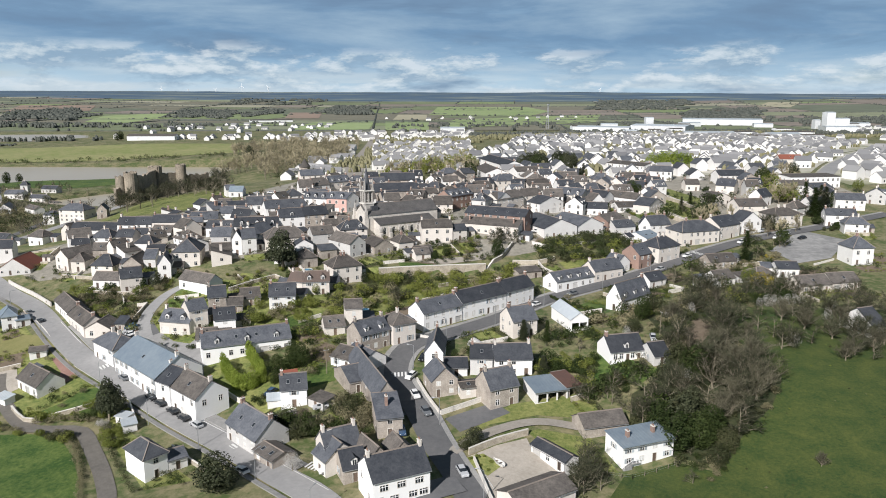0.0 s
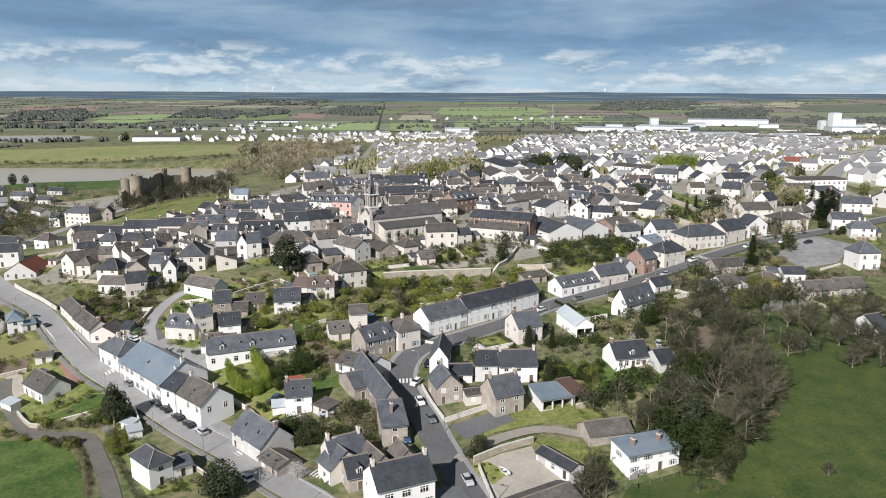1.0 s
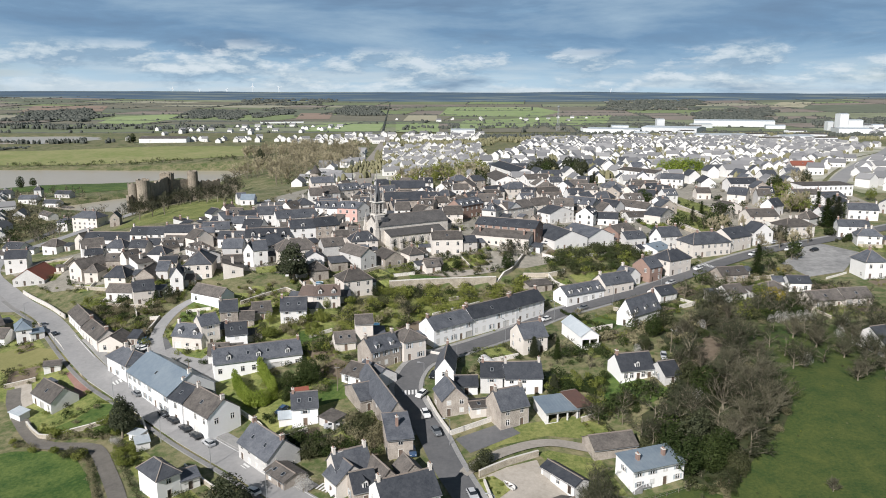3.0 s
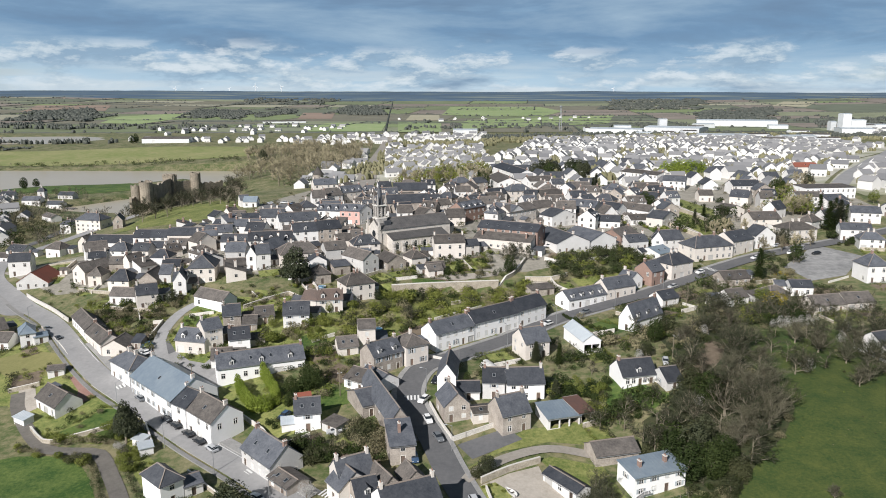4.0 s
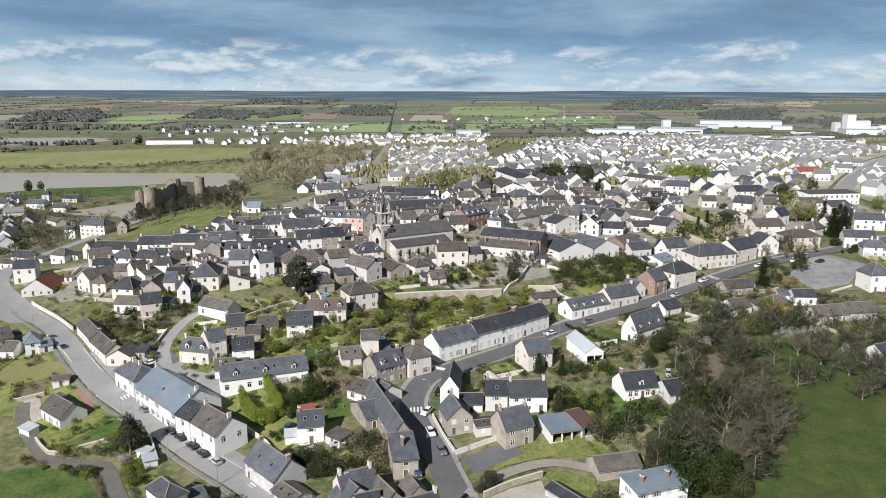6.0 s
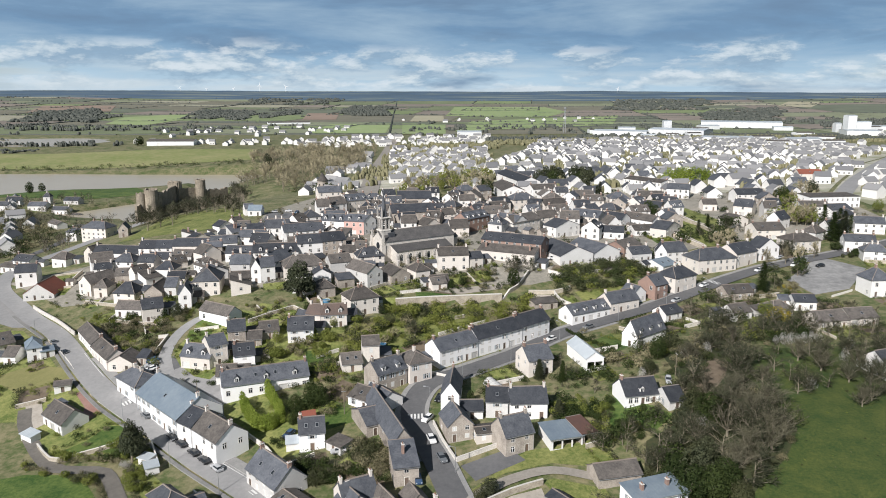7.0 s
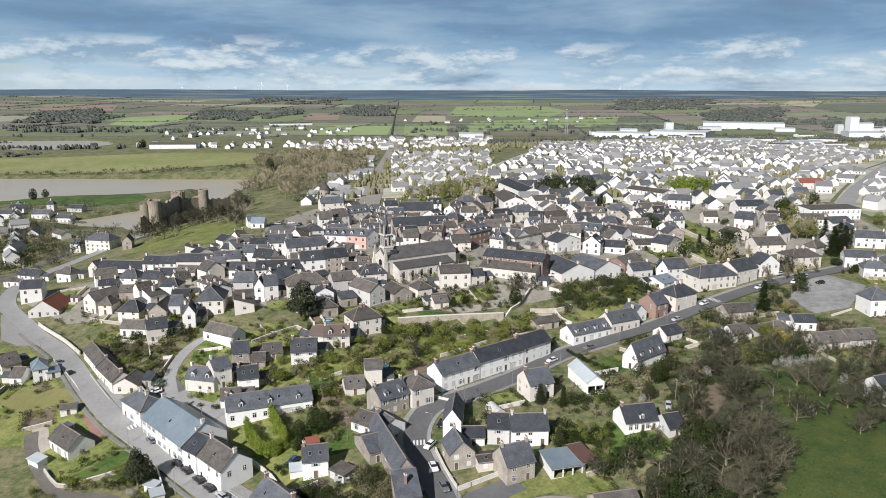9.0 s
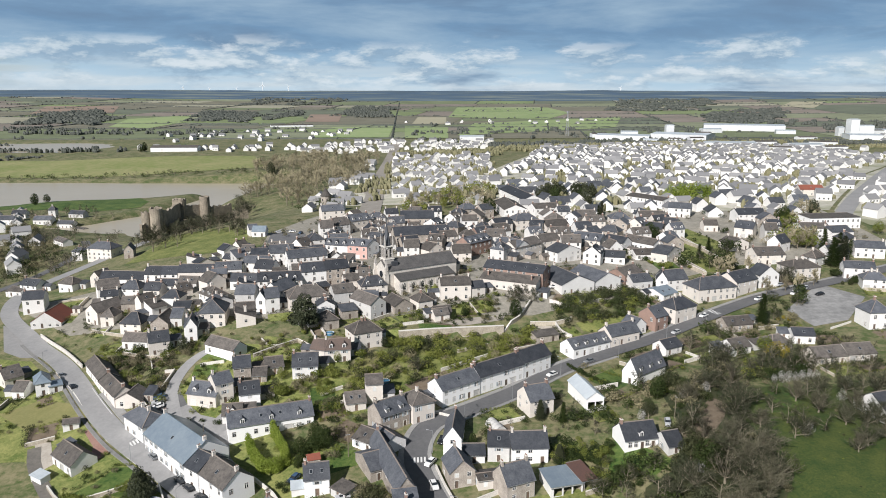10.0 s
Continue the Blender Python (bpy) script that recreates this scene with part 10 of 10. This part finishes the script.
CARS["van"] = car_meshes(CAR_PAINT["white"], 1.95, 4.7)


def car(x, y, yaw, colour, up=0.2):
    hold = new("car")
    a = radians(yaw)
    z = max(ground(x + math.cos(a) * s - math.sin(a) * w, y + math.sin(a) * s + math.cos(a) * w) for s in (-1.5, 0, 1.5) for w in (-1, 1))
    slope = math.atan2(ground(x + math.cos(a) * 2, y + math.sin(a) * 2) - ground(x - math.cos(a) * 2, y - math.sin(a) * 2), 4)
    hold.matrix_world = Matrix.Translation((x, y, z + up)) @ Matrix.Rotation(a, 4, "Z") @ Matrix.Rotation(-slope, 4, "Y")
    body, glass = CARS[colour]
    child("body", body, hold, Matrix())
    child("cabin_glass", glass, hold, Matrix())
    for sx in (-1.3, 1.3):
        for sy in (-0.78, 0.78):
            w = child("wheel", TYRE, hold, Matrix.Translation((sx, sy, 0.32)))
            child("rim", RIM, w, Matrix())
    for sy in (-0.6, 0.6):
        child("headlight", LIGHT, hold, Matrix.Translation((-2.08 if colour != "van" else -2.33, sy, 0.72)))
    tagged(hold, ("white delivery van parked at the kerb" if colour == "van" else colour + " hatchback car parked beside the road"), "car", "parked cars")


for x, y, yaw, c in ((-80.2, 189.0, -42, "black"), (-76.6, 185.8, -42, "black"), (-71.7, 181.5, -43, "black"), (-67.6, 177.9, -43, "black"), (-63.0, 174.3, -43, "silver"), (-92.8, 201.2, -42, "grey"),
                     (-7.0, 181.0, 108, "white"), (-4.0, 172.2, 112, "grey"), (-8.4, 191.5, 60, "white"), (-9.6, 163.5, 100, "blue"), (4.6, 146.4, 108, "silver"), (-25.2, 148.5, 20, "white"), (-45.4, 151.5, -40, "white"),
                     (62.5, 206.0, 80, "silver"), (33.0, 249.0, 38, "white"), (-102.7, 229.9, 25, "silver"), (-101.6, 227.2, 25, "white"), (-103.3, 232.6, 25, "blue"), (-140.7, 246.0, -50, "black"), (-151, 257.5, -48, "grey"),
                     (151.4, 326.5, 55, "white"), (156.0, 329.8, 55, "grey"), (160.2, 333.5, 55, "silver"), (162.7, 325.1, 20, "black"), (129.1, 353.0, 30, "black"), (124.3, 350.8, 30, "white"), (150, 338, 30, "silver"), (133.0, 319.0, 33, "white"), (103, 300.5, 36, "white"), (48.0, 259.6, 35, "grey"),
                     (-5.5, 202.6, 75, "black"), (-31.5, 178.0, 15, "silver"), (-46.8, 187.5, 60, "blue"), (87, 284.5, 36, "silver"), (42, 322, 20, "white"), (44, 325.5, 20, "blue"), (47, 329, 20, "red"), (50, 333, 20, "silver"),
                     (-120, 437, 10, "white"), (-112, 440, 10, "silver"), (-104, 442, 15, "white"), (-98, 438, 80, "blue"), (-92, 442, 80, "silver"), (30, 352, 40, "grey"), (33, 356, 40, "silver"), (-68, 300, 60, "white")):
    car(x, y, yaw, c)


def street_lamp(x, y, yaw, height=7.0):
    hold = new("street_lamp")
    hold.matrix_world = Matrix.Translation((x, y, ground(x, y))) @ Matrix.Rotation(radians(yaw), 4, "Z")
    bm = bmesh.new()
    bmesh.ops.create_cone(bm, cap_ends=True, segments=8, radius1=0.10, radius2=0.06, depth=height + 1, matrix=Matrix.Translation((0, 0, height / 2 - 0.5)))
    finish("pole", bm, M_STEEL, hold)
    bm = bmesh.new()
    beam(bm, (0, 0, height - 0.05), (1.3, 0, height + 0.3), 0.08)
    finish("arm", bm, M_STEEL, hold)
    bm = bmesh.new()
    vs = box(bm, 1.2, 1.9, -0.14, 0.14, height + 0.22, height + 0.38)
    for v in vs:
        if v.co.z > height + 0.3:
            v.co.y *= 0.6
    finish("head", bm, M_STEEL, hold)
    tagged(hold, "slim grey street lamp with a short arm", "street lamp", "street lamps")


for x, y, yaw in ((-99.5, 200.5, 60), (-76.5, 177.0, 50), (-59.0, 163.6, 50), (-41.5, 148.5, 50), (-8.0, 197.5, 180), (-0.5, 167.0, 180), (8.8, 137.0, 170), (1.5, 215.5, 120), (17.5, 229.5, 120), (36.0, 248.5, 130), (59.6, 263.0, 120),
                  (80.8, 276.0, 120), (101, 291, 125), (-133, 232, 45), (-165, 270, 45), (-26, 131, 60)):
    street_lamp(x, y, yaw)


def utility_pole(x, y, yaw, height=7.5):
    """A tarred wooden pole with a crossarm and insulators."""
    hold = new("utility_pole")
    hold.matrix_world = Matrix.Translation((x, y, ground(x, y))) @ Matrix.Rotation(radians(yaw), 4, "Z")
    bm = bmesh.new()
    bmesh.ops.create_cone(bm, cap_ends=True, segments=8, radius1=0.14, radius2=0.09, depth=height + 1, matrix=Matrix.Translation((0, 0, height / 2 - 0.5)))
    finish("pole", bm, M_BARK, hold)
    bm = bmesh.new()
    box(bm, -0.7, 0.7, -0.05, 0.05, height - 0.5, height - 0.38)
    finish("crossarm", bm, M_STEEL, hold)
    for k in (-0.6, 0.0, 0.6):
        bm = bmesh.new()
        bmesh.ops.create_cone(bm, cap_ends=True, segments=6, radius1=0.05, radius2=0.03, depth=0.16, matrix=Matrix.Translation((k, 0, height - 0.3)))
        finish("insulator", bm, M_WHITEPAINT, hold)
    tagged(hold, "grey wooden utility pole with a short crossarm", "utility pole", "utility poles")


for x, y, yaw in ((-32.8, 197.0, 20), (-78.7, 205.9, 60), (-1.7, 196.6, 40), (65.5, 209.4, 100)):
    utility_pole(x, y, yaw)


def polytunnel(x, y, yaw, length=7.0, wide=4.0, tall=2.3):
    """A plastic greenhouse: milky sheeting over steel hoops."""
    hold = new("polytunnel")
    hold.matrix_world = Matrix.Translation((x, y, ground(x, y))) @ Matrix.Rotation(radians(yaw), 4, "Z")
    arc = [(wide / 2 * math.cos(a), tall * math.sin(a)) for a in [math.pi * k / 10 for k in range(11)]]
    bm = bmesh.new()
    rows = [[bm.verts.new((px_, u, pz)) for px_, pz in arc] for u in (0, length)]
    for k in range(10):
        bm.faces.new((rows[0][k], rows[0][k + 1], rows[1][k + 1], rows[1][k]))
    for r in rows:
        bm.faces.new(r)
    finish("sheeting", bm, M_GARAGE, hold)
    for k in range(5):
        bm = bmesh.new()
        for (xa, za), (xb, zb) in zip(arc, arc[1:]):
            beam(bm, (xa * 1.01, length * k / 4, za * 1.01), (xb * 1.01, length * k / 4, zb * 1.01), 0.06)
        finish("hoop", bm, M_STEEL, hold)
    tagged(hold, "milky plastic polytunnel with steel hoops in a garden", "polytunnel")


polytunnel(12.6, 207.3, 25)


def garden_pool(x, y, r=2.0):
    """A round above-ground pool with a rim and a ladder, used for a trampoline too."""
    hold = new("garden_pool")
    hold.location = (x, y, ground(x, y))
    blue = surface("blue_pool_liner", (0.06, 0.20, 0.36), (0.08, 0.24, 0.40), rough=0.4, bump=0)
    bm = bmesh.new()
    bmesh.ops.create_cone(bm, cap_ends=False, segments=20, radius1=r, radius2=r, depth=1.1, matrix=Matrix.Translation((0, 0, 0.1)))
    finish("liner", bm, blue, hold)
    bm = bmesh.new()
    bmesh.ops.create_circle(bm, cap_ends=True, segments=20, radius=r * 0.98, matrix=Matrix.Translation((0, 0, 0.55)))
    finish("water", bm, blue, hold)
    bm = bmesh.new()
    for k in range(20):
        a, b = 2 * math.pi * k / 20, 2 * math.pi * (k + 1) / 20
        beam(bm, (r * math.cos(a), r * math.sin(a), 0.65), (r * math.cos(b), r * math.sin(b), 0.65), 0.12)
    finish("rim", bm, M_WHITEPAINT, hold)
    tagged(hold, "round blue garden pool or trampoline with a white rim", "pool")


garden_pool(-51.5, 274.1, 1.7)
# This one stands in for a teal trampoline.
garden_pool(-26.5, 239.7, 1.8)


# small things by the nearer houses
def outside_stairs(x, y, yaw):
    """Straight concrete steps with a landing and white railing posts."""
    hold = new("outside_stairs")
    hold.matrix_world = Matrix.Translation((x, y, ground(x, y))) @ Matrix.Rotation(radians(yaw), 4, "Z")
    for k in range(8):
        bm = bmesh.new()
        box(bm, k * 0.28, k * 0.28 + 0.30, -0.6, 0.6, -0.3, 0.17 * (k + 1))
        finish("step", bm, M_PAVE, hold)
    bm = bmesh.new()
    box(bm, 2.24, 4.2, -0.7, 1.3, 1.20, 1.38)
    finish("landing", bm, M_PAVE, hold)
    for px_, py_ in ((2.3, -0.64), (4.1, -0.64), (0.1, -0.56), (3.2, -0.64)):
        bm = bmesh.new()
        z = 1.38 if px_ > 2.2 else 0.17
        box(bm, px_ - 0.04, px_ + 0.04, py_ - 0.04, py_ + 0.04, z - 0.02, z + 0.95)
        finish("railing_post", bm, M_WHITEPAINT, hold)
    bm = bmesh.new()
    beam(bm, (0.1, -0.56, 1.1), (2.3, -0.64, 2.3), 0.07)
    beam(bm, (2.3, -0.64, 2.3), (4.1, -0.64, 2.3), 0.07)
    finish("handrail", bm, M_WHITEPAINT, hold)
    tagged(hold, "white railed concrete steps outside a white house", "stairs")


outside_stairs(41.0, 151.3, 20)


def wire_fence(p, q, gap=3.0, tall=1.25):
    """Wooden posts with two strands of wire."""
    hold = new("wire_fence")
    p, q = Vector(p), Vector(q)
    n = max(2, round((q - p).length / gap))
    hold.location = (p.x, p.y, ground(p.x, p.y))
    tops = []
    for k in range(n + 1):
        c = p.lerp(q, k / n)
        z = ground(c.x, c.y) - hold.location.z
        bm = bmesh.new()
        beam(bm, (c.x - p.x, c.y - p.y, z - 0.3), (c.x - p.x + 0.03, c.y - p.y, z + tall), 0.13)
        finish("post", bm, M_BARK, hold)
        tops.append(Vector((c.x - p.x, c.y - p.y, z + tall)))
    for drop in (0.08, 0.6):
        bm = bmesh.new()
        for a, b in zip(tops, tops[1:]):
            beam(bm, a - Vector((0, 0, drop)), b - Vector((0, 0, drop)), 0.02)
        finish("wire", bm, M_STEEL, hold)
    tagged(hold, "grey wooden posts with wire beside a green meadow", "fence")


wire_fence((37.5, 148.6), (42.5, 147.9), 2.6)
wire_fence((42.5, 147.9), (54.5, 153.0))


def rowing_boat(x, y, yaw):
    hold = new("rowing_boat")
    hold.matrix_world = Matrix.Translation((x, y, ground(x, y) + 0.2)) @ Matrix.Rotation(radians(yaw), 4, "Z")
    bm = bmesh.new()
    rows = []
    for k in range(9):
        t = k / 8
        w = 0.75 * math.sin(math.pi * (0.12 + 0.88 * t) ** 0.8) + 0.04
        rows.append([bm.verts.new((-2 + 4 * t, s * w * q, z)) for s, q, z in ((-1, 1, 0.6), (-1, 0.7, 0.0), (1, 0.7, 0.0), (1, 1, 0.6), (1, 0.86, 0.6), (1, 0.6, 0.1), (-1, 0.6, 0.1), (-1, 0.86, 0.6))])
    for a, b in zip(rows, rows[1:]):
        for i in range(8):
            bm.faces.new((a[i], a[(i + 1) % 8], b[(i + 1) % 8], b[i]))
    bmesh.ops.recalc_face_normals(bm, faces=bm.faces[:])
    finish("hull", bm, M_GARAGE, hold)
    for u in (-0.6, 0.7):
        bm = bmesh.new()
        box(bm, u - 0.15, u + 0.15, -0.55, 0.55, 0.38, 0.43)
        finish("thwart", bm, M_DOOR, hold)
    tagged(hold, "small pale wooden rowing boat in a gravel yard", "boat")


rowing_boat(12.9, 150.9, 122)
